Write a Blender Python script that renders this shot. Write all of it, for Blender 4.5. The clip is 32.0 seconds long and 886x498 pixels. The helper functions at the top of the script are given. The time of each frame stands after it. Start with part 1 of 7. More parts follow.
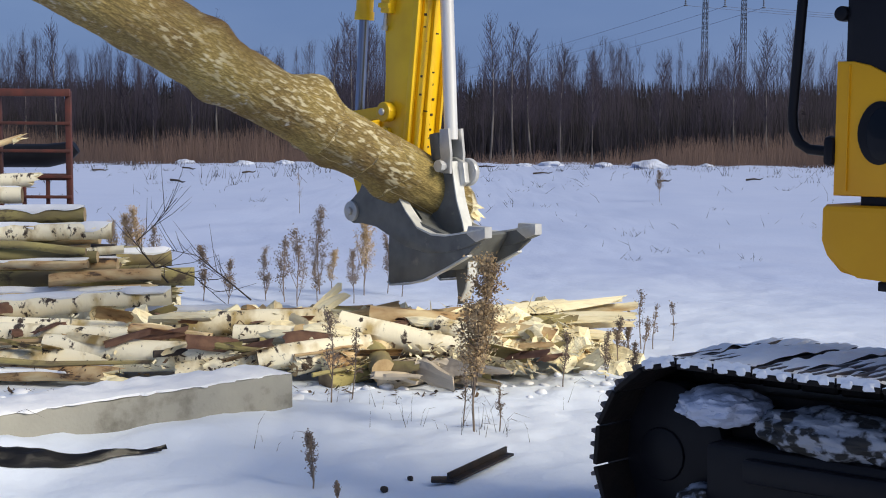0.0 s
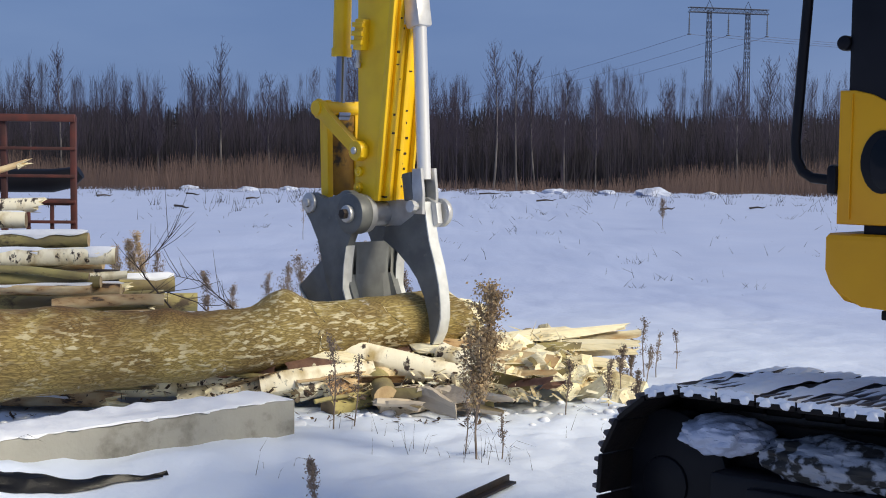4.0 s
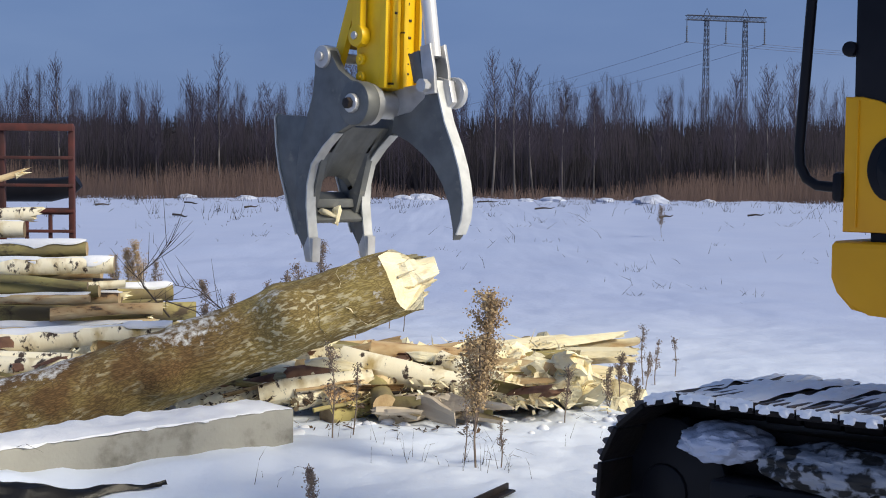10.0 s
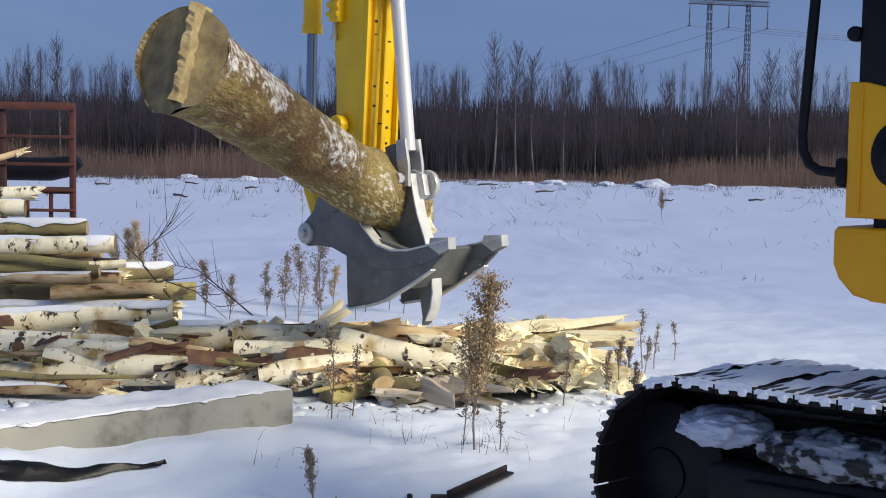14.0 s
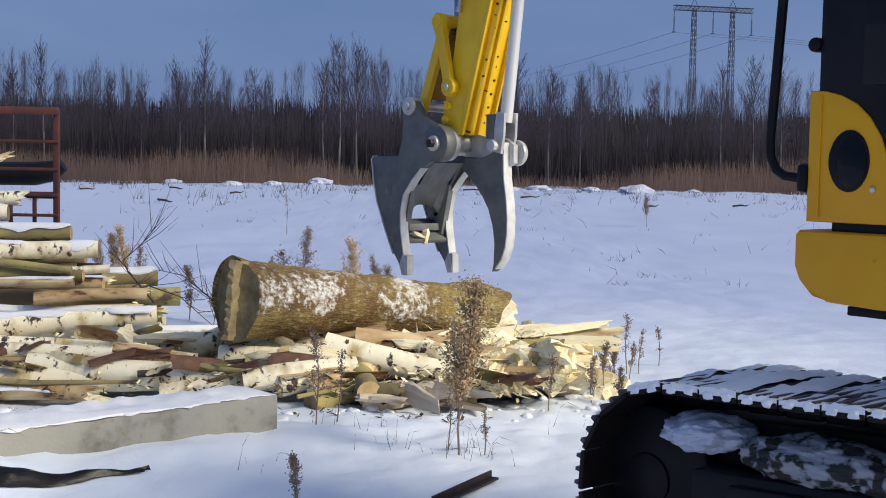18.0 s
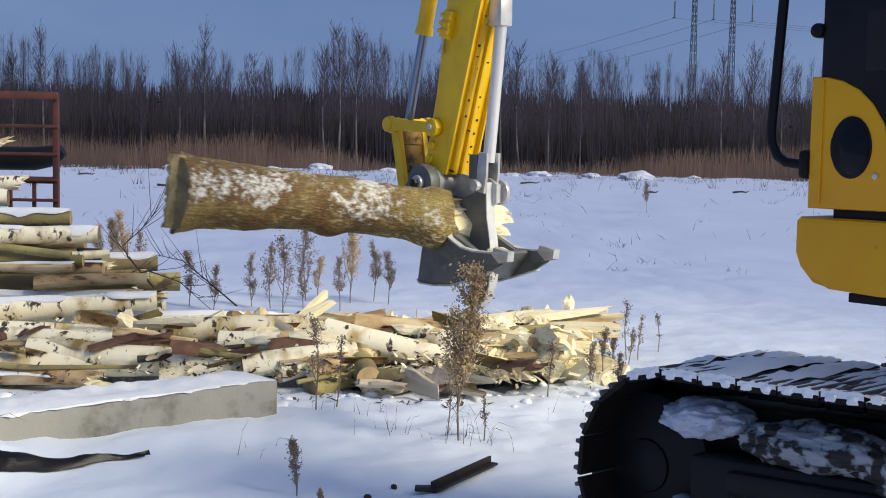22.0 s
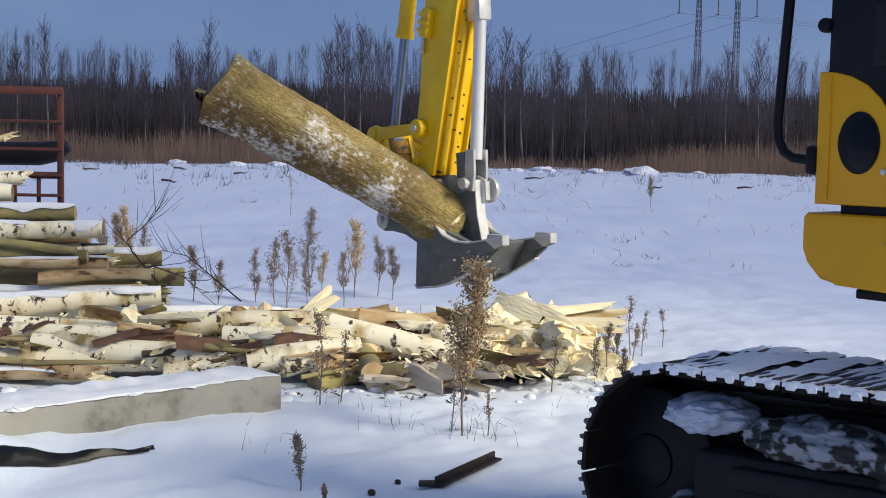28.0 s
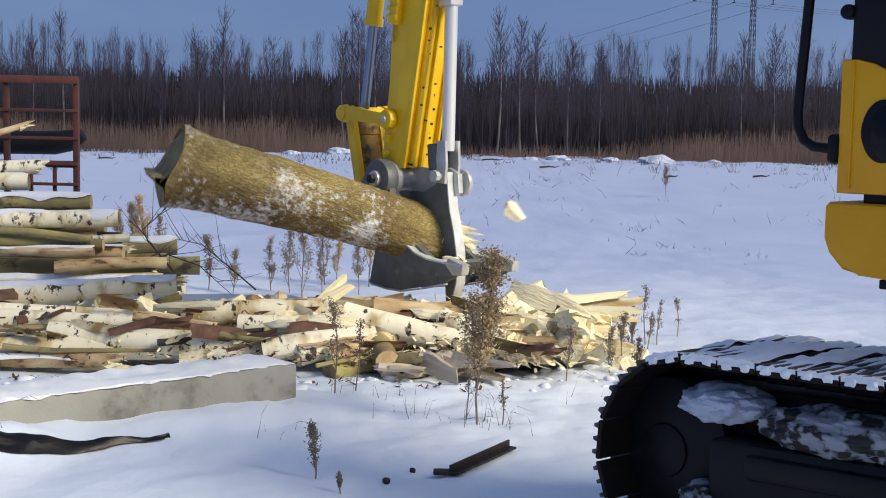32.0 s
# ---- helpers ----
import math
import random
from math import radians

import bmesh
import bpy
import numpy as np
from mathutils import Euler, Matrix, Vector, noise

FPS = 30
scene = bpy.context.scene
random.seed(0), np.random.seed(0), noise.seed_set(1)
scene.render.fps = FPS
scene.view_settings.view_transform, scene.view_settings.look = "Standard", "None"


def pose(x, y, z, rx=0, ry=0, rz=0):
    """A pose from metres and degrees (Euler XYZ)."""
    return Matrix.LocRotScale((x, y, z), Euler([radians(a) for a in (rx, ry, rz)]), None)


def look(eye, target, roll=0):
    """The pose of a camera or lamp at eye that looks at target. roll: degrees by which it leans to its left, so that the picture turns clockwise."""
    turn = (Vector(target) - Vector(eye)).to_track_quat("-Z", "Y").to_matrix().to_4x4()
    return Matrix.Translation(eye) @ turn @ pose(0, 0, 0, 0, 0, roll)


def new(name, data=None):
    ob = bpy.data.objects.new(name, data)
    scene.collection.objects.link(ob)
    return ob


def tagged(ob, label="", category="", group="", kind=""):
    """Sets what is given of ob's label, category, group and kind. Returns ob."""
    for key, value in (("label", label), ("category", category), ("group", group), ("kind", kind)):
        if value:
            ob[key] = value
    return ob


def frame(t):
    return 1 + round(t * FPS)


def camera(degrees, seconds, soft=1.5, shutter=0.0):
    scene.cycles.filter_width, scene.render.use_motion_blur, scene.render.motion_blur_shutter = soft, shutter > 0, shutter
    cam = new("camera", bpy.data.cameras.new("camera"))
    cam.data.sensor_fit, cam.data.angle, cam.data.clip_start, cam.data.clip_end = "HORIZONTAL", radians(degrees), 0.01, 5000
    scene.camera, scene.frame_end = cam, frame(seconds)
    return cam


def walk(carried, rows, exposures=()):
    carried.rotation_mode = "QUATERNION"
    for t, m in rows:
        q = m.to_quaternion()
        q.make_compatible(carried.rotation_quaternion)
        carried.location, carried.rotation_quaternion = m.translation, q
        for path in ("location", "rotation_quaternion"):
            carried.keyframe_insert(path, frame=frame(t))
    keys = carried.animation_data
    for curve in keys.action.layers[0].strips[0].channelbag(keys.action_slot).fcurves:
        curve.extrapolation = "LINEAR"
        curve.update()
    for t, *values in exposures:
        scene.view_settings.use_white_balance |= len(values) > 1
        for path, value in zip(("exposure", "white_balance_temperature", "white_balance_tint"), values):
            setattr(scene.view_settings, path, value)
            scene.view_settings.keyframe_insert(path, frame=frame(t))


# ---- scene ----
cam = camera(39.4, 32.0, soft=1.0, shutter=0.35)
# one standing place, the camera only turns a little on its shoulder
PATH = [
    (0.0, pose(0, 0, 1.8, 85.07, -0.35, 0.33)),
    (0.5, pose(0, 0, 1.8, 84.98, -0.78, -0.16)),
    (1.0, pose(0, 0, 1.8, 84.96, -0.73, -0.45)),
    (1.5, pose(0, 0, 1.8, 85.30, -0.77, -0.48)),
    (2.0, pose(0, 0, 1.8, 85.71, -0.52, -0.10)),
    (2.5, pose(0, 0, 1.8, 86.17, -0.41, 0.22)),
    (4.5, pose(0, 0, 1.8, 86.32, -0.63, 0.52)),
    (5.0, pose(0, 0, 1.8, 86.36, -0.63, 0.15)),
    (5.5, pose(0, 0, 1.8, 86.43, -0.71, -0.12)),
    (6.0, pose(0, 0, 1.8, 86.18, -0.79, -0.33)),
    (6.5, pose(0, 0, 1.8, 86.07, -0.74, -0.32)),
    (7.0, pose(0, 0, 1.8, 85.67, -0.74, -0.44)),
    (7.5, pose(0, 0, 1.8, 86.11, -0.69, -0.39)),
    (8.0, pose(0, 0, 1.8, 86.28, -0.59, -0.28)),
    (8.5, pose(0, 0, 1.8, 86.68, -0.46, -0.07)),
    (9.0, pose(0, 0, 1.8, 86.75, -0.49, -0.03)),
    (9.5, pose(0, 0, 1.8, 86.98, -0.58, -0.02)),
    (10.0, pose(0, 0, 1.8, 86.69, -0.46, 0.42)),
    (10.5, pose(0, 0, 1.8, 86.51, -0.58, 0.56)),
    (11.0, pose(0, 0, 1.8, 86.14, -0.67, 0.51)),
    (11.5, pose(0, 0, 1.8, 85.97, -0.71, 0.54)),
    (12.0, pose(0, 0, 1.8, 85.88, -0.77, 0.50)),
    (12.5, pose(0, 0, 1.8, 86.05, -0.75, 0.53)),
    (13.0, pose(0, 0, 1.8, 86.16, -0.78, 0.65)),
    (13.5, pose(0, 0, 1.8, 85.99, -0.83, 0.64)),
    (14.0, pose(0, 0, 1.8, 85.87, -0.92, 0.47)),
    (14.5, pose(0, 0, 1.8, 85.84, -0.89, 0.44)),
    (16.5, pose(0, 0, 1.8, 85.88, -1.24, -0.77)),
    (17.0, pose(0, 0, 1.8, 86.11, -1.23, -0.61)),
    (17.5, pose(0, 0, 1.8, 86.10, -1.05, -0.57)),
    (18.0, pose(0, 0, 1.8, 86.13, -1.03, -0.22)),
    (18.5, pose(0, 0, 1.8, 86.08, -1.01, -0.11)),
    (19.0, pose(0, 0, 1.8, 85.96, -0.98, -0.07)),
    (19.5, pose(0, 0, 1.8, 85.61, -1.04, -0.19)),
    (20.0, pose(0, 0, 1.8, 85.51, -1.12, -0.10)),
    (20.5, pose(0, 0, 1.8, 85.28, -1.00, -0.01)),
    (21.0, pose(0, 0, 1.8, 85.33, -1.13, -0.06)),
    (21.5, pose(0, 0, 1.8, 85.42, -1.20, -0.21)),
    (22.0, pose(0, 0, 1.8, 85.47, -1.14, -0.22)),
    (22.5, pose(0, 0, 1.8, 85.60, -1.27, -0.30)),
    (23.0, pose(0, 0, 1.8, 85.72, -1.11, -0.37)),
    (23.5, pose(0, 0, 1.8, 85.84, -1.05, -0.18)),
    (24.0, pose(0, 0, 1.8, 85.80, -1.03, 0.03)),
    (24.5, pose(0, 0, 1.8, 85.81, -1.06, 0.11)),
    (25.0, pose(0, 0, 1.8, 85.77, -0.96, 0.17)),
    (25.5, pose(0, 0, 1.8, 85.68, -0.98, 0.24)),
    (27.5, pose(0, 0, 1.8, 85.47, -1.06, 0.27)),
    (28.0, pose(0, 0, 1.8, 85.25, -1.16, -0.03)),
    (28.5, pose(0, 0, 1.8, 85.14, -1.12, 0.25)),
    (29.0, pose(0, 0, 1.8, 85.13, -1.07, 0.20)),
    (29.5, pose(0, 0, 1.8, 85.02, -1.11, 0.28)),
    (30.0, pose(0, 0, 1.8, 84.97, -1.14, 0.49)),
    (30.5, pose(0, 0, 1.8, 84.84, -1.13, 0.61)),
    (31.0, pose(0, 0, 1.8, 84.64, -1.24, 0.64)),
    (31.5, pose(0, 0, 1.8, 84.68, -1.13, 0.57)),
    (32.0, pose(0, 0, 1.8, 84.72, -1.12, 0.65)),
]
walk(cam, PATH, exposures=((0.0, 0.25, 6620, 7), (32.0, 0.25, 6620, 7)))

# ---- light ----
SUN_DIR = Vector((0.72, -0.42, 0.56)).normalized()
sun = new("sun", bpy.data.lights.new("sun", "SUN"))
sun.data.energy, sun.data.angle, sun.data.color = 3.15, radians(20), (1.0, 0.90, 0.73)
sun.matrix_world = look((0, 0, 0), -SUN_DIR)
world = bpy.data.worlds.new("sky")
scene.world = world
world.use_nodes = True
wn, wl = world.node_tree.nodes, world.node_tree.links
sky = wn.new("ShaderNodeTexSky")
sky.sky_type, sky.sun_disc = "NISHITA", False
sky.sun_elevation = math.asin(SUN_DIR.z)
sky.sun_rotation = math.atan2(SUN_DIR.x, SUN_DIR.y)
wc = wn.new("ShaderNodeTexCoord")
wm = wn.new("ShaderNodeMapping")
wm.inputs["Scale"].default_value = (1.0, 1.0, 3.5)
wnoise = wn.new("ShaderNodeTexNoise")
wnoise.inputs["Scale"].default_value, wnoise.inputs["Detail"].default_value = 2.2, 5
wr = wn.new("ShaderNodeValToRGB")
wr.color_ramp.elements[0].position, wr.color_ramp.elements[0].color = 0.36, (0.068, 0.136, 0.335, 1)
wr.color_ramp.elements[1].position, wr.color_ramp.elements[1].color = 0.66, (0.122, 0.198, 0.405, 1)
wmul = wn.new("ShaderNodeMix")
wmul.data_type, wmul.blend_type = "RGBA", "MULTIPLY"
wmul.inputs[0].default_value = 1.0
wmul.inputs[7].default_value = (0.05, 0.05, 0.05, 1)
wmix = wn.new("ShaderNodeMix")
wmix.data_type = "RGBA"
wmix.inputs[0].default_value = 0.86
wl.new(wc.outputs["Generated"], wm.inputs["Vector"])
wl.new(wm.outputs[0], wnoise.inputs["Vector"])
wl.new(wnoise.outputs["Fac"], wr.inputs["Fac"])
wl.new(sky.outputs[0], wmul.inputs[6])
wl.new(wmul.outputs[2], wmix.inputs[6])
wl.new(wr.outputs["Color"], wmix.inputs[7])
wsep = wn.new("ShaderNodeSeparateXYZ")
wl.new(wc.outputs["Generated"], wsep.inputs[0])
wlow = wn.new("ShaderNodeMapRange")
wlow.inputs["From Min"].default_value, wlow.inputs["From Max"].default_value = 0.22, 0.0
wl.new(wsep.outputs["Z"], wlow.inputs["Value"])
weast = wn.new("ShaderNodeMapRange")
weast.inputs["From Min"].default_value, weast.inputs["From Max"].default_value = -0.35, 0.55
weast.inputs["To Min"].default_value, weast.inputs["To Max"].default_value = 0.12, 0.50
wl.new(wsep.outputs["X"], weast.inputs["Value"])
wglow = wn.new("ShaderNodeMath")
wglow.operation = "MULTIPLY"
wl.new(wlow.outputs[0], wglow.inputs[0])
wl.new(weast.outputs[0], wglow.inputs[1])
wpale = wn.new("ShaderNodeMix")
wpale.data_type = "RGBA"
wl.new(wglow.outputs[0], wpale.inputs[0])
wl.new(wmix.outputs[2], wpale.inputs[6])
wpale.inputs[7].default_value = (0.26, 0.33, 0.52, 1)
# bright veil of thin cloud round the sun, behind the camera's right shoulder
wdot = wn.new("ShaderNodeVectorMath")
wdot.operation = "DOT_PRODUCT"
wdot.inputs[1].default_value = SUN_DIR
wl.new(wc.outputs["Generated"], wdot.inputs[0])
wpos = wn.new("ShaderNodeMath")
wpos.operation = "MAXIMUM"
wpos.inputs[1].default_value = 0.0
wl.new(wdot.outputs["Value"], wpos.inputs[0])
wpow = wn.new("ShaderNodeMath")
wpow.operation = "POWER"
wpow.inputs[1].default_value = 2.5
wl.new(wpos.outputs[0], wpow.inputs[0])
wveil = wn.new("ShaderNodeMix")
wveil.data_type, wveil.blend_type = "RGBA", "ADD"
wveil.inputs[7].default_value = (0.46, 0.43, 0.37, 1)
wl.new(wpow.outputs[0], wveil.inputs[0])
wl.new(wpale.outputs[2], wveil.inputs[6])
wl.new(wveil.outputs[2], wn["Background"].inputs["Color"])
wn["Background"].inputs["Strength"].default_value = 1.0


# ---- materials ----
def material(name, base, rough=0.7, metal=0.0, second=None, scale=4.0, stretch=(1, 1, 1), bump=0.3, fine=40.0, third=None,
             third_at=(0.55, 0.62), third_scale=3.0, spread=0.12, contrast=(0.35, 0.65), bump_dist=0.01, gloss=0.5):
    """Principled surface: two colours mixed by noise, an optional third as patches, a spread of value from piece to piece, and fine relief."""
    m = bpy.data.materials.new(name)
    m.use_nodes = True
    n, l = m.node_tree.nodes, m.node_tree.links
    b = n["Principled BSDF"]
    b.inputs["Roughness"].default_value, b.inputs["Metallic"].default_value = rough, metal
    b.inputs["Specular IOR Level"].default_value = gloss
    tc, mp = n.new("ShaderNodeTexCoord"), n.new("ShaderNodeMapping")
    mp.inputs["Scale"].default_value = stretch
    l.new(tc.outputs["Object"], mp.inputs["Vector"])
    info = n.new("ShaderNodeObjectInfo")
    shift = n.new("ShaderNodeVectorMath")
    shift.operation = "MULTIPLY_ADD"
    shift.inputs[1].default_value = (37, 37, 37)
    l.new(info.outputs["Random"], shift.inputs[0])
    l.new(mp.outputs[0], shift.inputs[2])
    nz = n.new("ShaderNodeTexNoise")
    nz.inputs["Scale"].default_value, nz.inputs["Detail"].default_value = scale, 6
    l.new(shift.outputs[0], nz.inputs["Vector"])
    rp = n.new("ShaderNodeValToRGB")
    rp.color_ramp.elements[0].position, rp.color_ramp.elements[1].position = contrast
    rp.color_ramp.elements[0].color = (*base, 1)
    rp.color_ramp.elements[1].color = (*(second or [c * 0.7 for c in base]), 1)
    l.new(nz.outputs["Fac"], rp.inputs["Fac"])
    col = rp.outputs["Color"]
    if third:
        n3 = n.new("ShaderNodeTexNoise")
        n3.inputs["Scale"].default_value, n3.inputs["Detail"].default_value = third_scale, 8
        n3.inputs["Roughness"].default_value = 0.65
        l.new(shift.outputs[0], n3.inputs["Vector"])
        r3 = n.new("ShaderNodeMapRange")
        r3.inputs["From Min"].default_value, r3.inputs["From Max"].default_value = third_at
        l.new(n3.outputs["Fac"], r3.inputs["Value"])
        mx = n.new("ShaderNodeMix")
        mx.data_type = "RGBA"
        l.new(r3.outputs[0], mx.inputs[0])
        l.new(col, mx.inputs[6])
        mx.inputs[7].default_value = (*third, 1)
        col = mx.outputs[2]
    hsv = n.new("ShaderNodeHueSaturation")
    mr = n.new("ShaderNodeMapRange")
    mr.inputs["To Min"].default_value, mr.inputs["To Max"].default_value = 1 - spread, 1 + spread
    l.new(info.outputs["Random"], mr.inputs["Value"])
    l.new(mr.outputs[0], hsv.inputs["Value"])
    l.new(col, hsv.inputs["Color"])
    l.new(hsv.outputs[0], b.inputs["Base Color"])
    nf = n.new("ShaderNodeTexNoise")
    nf.inputs["Scale"].default_value, nf.inputs["Detail"].default_value = fine, 4
    l.new(shift.outputs[0], nf.inputs["Vector"])
    bp = n.new("ShaderNodeBump")
    bp.inputs["Strength"].default_value, bp.inputs["Distance"].default_value = bump, bump_dist
    l.new(nf.outputs["Fac"], bp.inputs["Height"])
    l.new(bp.outputs[0], b.inputs["Normal"])
    return m


SNOW = material("snow", (0.50, 0.55, 0.68), 0.65, second=(0.42, 0.46, 0.58), scale=0.8, bump=0.5, fine=14, bump_dist=0.03, spread=0.0)
SNOW_CAP = material("snow_cap", (0.86, 0.88, 0.92), 0.6, second=(0.78, 0.80, 0.86), scale=6, bump=0.5, fine=30, spread=0.03)
# mud specks on a grey-blue base that is dimmed for the shaded track side
DIRTY_SHADED_SNOW = material("dirty_shaded_snow", (0.30, 0.32, 0.37), 0.75, second=(0.020, 0.019, 0.018), scale=13, bump=0.9, fine=24, contrast=(0.46, 0.54))
YELLOW = material("yellow_paint", (0.86, 0.56, 0.010), 0.42, second=(0.74, 0.45, 0.008), scale=3, bump=0.08, fine=60, third=(0.16, 0.10, 0.02),
                  third_at=(0.70, 0.78), third_scale=14, spread=0.0)
# deeper orange of the cab's shaded side, put into a second yellow
CAB_YELLOW = material("cab_yellow_shaded", (0.76, 0.37, 0.006), 0.45, second=(0.68, 0.31, 0.005), scale=2, bump=0.05, fine=60, third=(0.40, 0.20, 0.02), third_at=(0.68, 0.80), third_scale=9, spread=0.0, gloss=0.35)
RUSSET = material("inner_bark", (0.33, 0.19, 0.125), 0.85, second=(0.19, 0.105, 0.08), scale=9, bump=0.5, fine=30, spread=0.2)
# dark brown that holds the shade between the push rod's bars
OCHRE_SHADE = material("shaded_ochre_paint", (0.30, 0.165, 0.012), 0.6, second=(0.17, 0.085, 0.010), scale=7, bump=0.2, fine=50, third=(0.03, 0.02, 0.012), third_at=(0.54, 0.66), third_scale=8)
BLACK = material("black_paint", (0.0065, 0.0065, 0.009), 0.45, second=(0.010, 0.010, 0.013), scale=5, bump=0.05, spread=0.0, gloss=0.16)
GLASS_DARK = material("dark_glass", (0.004, 0.005, 0.008), 0.08, second=(0.006, 0.007, 0.010), scale=2, bump=0.0, spread=0.0, gloss=0.2)
# dark plates, bright edge strips: side sun and shade put into the two colours
STEEL = material("grey_primed_steel", (0.160, 0.168, 0.165), 0.5, 0.1, second=(0.105, 0.110, 0.110), scale=6, bump=0.12, fine=50, third=(0.23, 0.22, 0.19),
                 third_at=(0.60, 0.72), third_scale=7, spread=0.03)
EDGE = material("worn_sunlit_steel_edge", (0.66, 0.67, 0.66), 0.45, 0.1, second=(0.50, 0.51, 0.50), scale=9, bump=0.1, fine=40)
BRIGHT = material("worn_bright_steel", (0.62, 0.62, 0.61), 0.38, 0.35, second=(0.46, 0.46, 0.46), scale=8, bump=0.08, fine=40, spread=0.03)
CHROME = material("piston_chrome", (0.26, 0.30, 0.40), 0.28, 0.9, second=(0.22, 0.26, 0.36), scale=4, bump=0.02, spread=0.0)
STRUT = material("silver_paint", (0.74, 0.74, 0.74), 0.34, 0.30, second=(0.62, 0.62, 0.63), scale=4, stretch=(1, 1, 0.3), bump=0.05, spread=0.0)
TRACK_STEEL = material("track_steel", (0.010, 0.009, 0.010), 0.6, 0.3, second=(0.018, 0.014, 0.012), scale=9, bump=0.4, fine=30, gloss=0.2)
CONCRETE = material("concrete", (0.40, 0.39, 0.34), 0.85, second=(0.32, 0.31, 0.27), scale=3, bump=0.35, fine=45, third=(0.19, 0.18, 0.15), third_at=(0.56, 0.70))
WOOD = material("fresh_split_wood", (0.91, 0.85, 0.62), 0.75, second=(0.84, 0.72, 0.45), scale=9, stretch=(0.18, 1, 1), bump=1.0, fine=34, bump_dist=0.02, third=(0.42, 0.25, 0.09),
                third_at=(0.57, 0.70), third_scale=3.5, spread=0.2)
RIDGE = material("torn_ridge_wood", (0.38, 0.30, 0.15), 0.85, second=(0.22, 0.165, 0.08), scale=12, bump=0.6, fine=40)
GREY_WOOD = material("weathered_split_wood", (0.56, 0.49, 0.39), 0.85, second=(0.40, 0.33, 0.25), scale=7, stretch=(0.25, 1, 1), bump=0.6, fine=30, spread=0.15)
CUT = material("sawn_log_end", (0.60, 0.46, 0.27), 0.8, second=(0.42, 0.29, 0.15), scale=9, bump=0.3, fine=50)
ROOT_CUT = material("old_cut_face", (0.28, 0.215, 0.095), 0.85, second=(0.14, 0.105, 0.050), scale=8, bump=0.7, fine=30, third=(0.17, 0.14, 0.09), third_at=(0.58, 0.70), third_scale=5)
BIRCH = material("birch_bark", (0.90, 0.83, 0.63), 0.7, second=(0.46, 0.34, 0.14), scale=3.6, stretch=(1.5, 0.9, 0.9), bump=0.45, fine=16, contrast=(0.50, 0.68), third=(0.050, 0.034, 0.026),
                 third_at=(0.57, 0.62), third_scale=7.5, spread=0.10)
BIRCH_OLD = material("stripped_birch_bark", (0.62, 0.50, 0.30), 0.75, second=(0.36, 0.20, 0.08), scale=6, stretch=(0.6, 1.4, 1.4), bump=0.45, fine=24, third=(0.07, 0.045, 0.03),
                     third_at=(0.565, 0.63), third_scale=6, spread=0.2)
ASPEN = material("aspen_bark", (0.40, 0.34, 0.13), 0.8, second=(0.17, 0.135, 0.075), scale=3.5, stretch=(0.6, 1, 1), bump=0.6, fine=22, third=(0.085, 0.062, 0.040), third_at=(0.56, 0.64), third_scale=5, spread=0.2)
OLD_END = material("aged_log_end", (0.26, 0.19, 0.11), 0.85, second=(0.13, 0.09, 0.05), scale=9, bump=0.4, fine=40, spread=0.2)
BARK_CRUMB = material("dark_bark_crumbs", (0.11, 0.068, 0.040), 0.9, second=(0.045, 0.028, 0.018), scale=9, bump=0.3, fine=40)
GROUSER = material("worn_grouser_steel", (0.11, 0.10, 0.11), 0.55, 0.3, second=(0.05, 0.042, 0.045), scale=12, bump=0.2, fine=40)
REED = material("dry_weed", (0.26, 0.20, 0.155), 0.9, second=(0.13, 0.098, 0.080), scale=8, bump=0.0)
REED_GOLD = material("dry_weed_gold", (0.58, 0.43, 0.245), 0.9, second=(0.36, 0.25, 0.14), scale=8, bump=0.0)
TWIG = material("dark_twig", (0.050, 0.038, 0.034), 0.9, second=(0.03, 0.024, 0.022), scale=8, bump=0.0)
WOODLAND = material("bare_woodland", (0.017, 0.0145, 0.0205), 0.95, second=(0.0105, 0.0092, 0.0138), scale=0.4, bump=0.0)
# paler violet-blue twigs: the distance haze is put into their colour
WOODLAND_TWIGS = material("haze_tinted_twigs", (0.050, 0.041, 0.064), 0.95, second=(0.032, 0.027, 0.044), scale=0.4, bump=0.0)
WOODLAND_PALE = material("pale_birch_stems", (0.14, 0.128, 0.125), 0.9, second=(0.04, 0.036, 0.038), scale=0.8, bump=0.0)
SEDGE = material("brown_scrub", (0.145, 0.096, 0.078), 0.95, second=(0.085, 0.058, 0.053), scale=0.25, bump=0.0)
RUST = material("red_rack_paint", (0.10, 0.024, 0.018), 0.7, second=(0.05, 0.018, 0.016), scale=5, bump=0.2)
TARP = material("black_plastic", (0.012, 0.012, 0.015), 0.35, second=(0.02, 0.02, 0.024), scale=5, bump=0.3, fine=18)
IRON = material("dark_iron", (0.025, 0.023, 0.024), 0.55, 0.5, second=(0.05, 0.035, 0.028), scale=8, bump=0.3)
PYLON = material("galvanised_lattice", (0.10, 0.11, 0.14), 0.6, 0.3, second=(0.08, 0.09, 0.12), scale=2, bump=0.0)
WIRE = material("line_wire", (0.20, 0.23, 0.33), 0.6, second=(0.11, 0.13, 0.2), scale=2, bump=0.0)


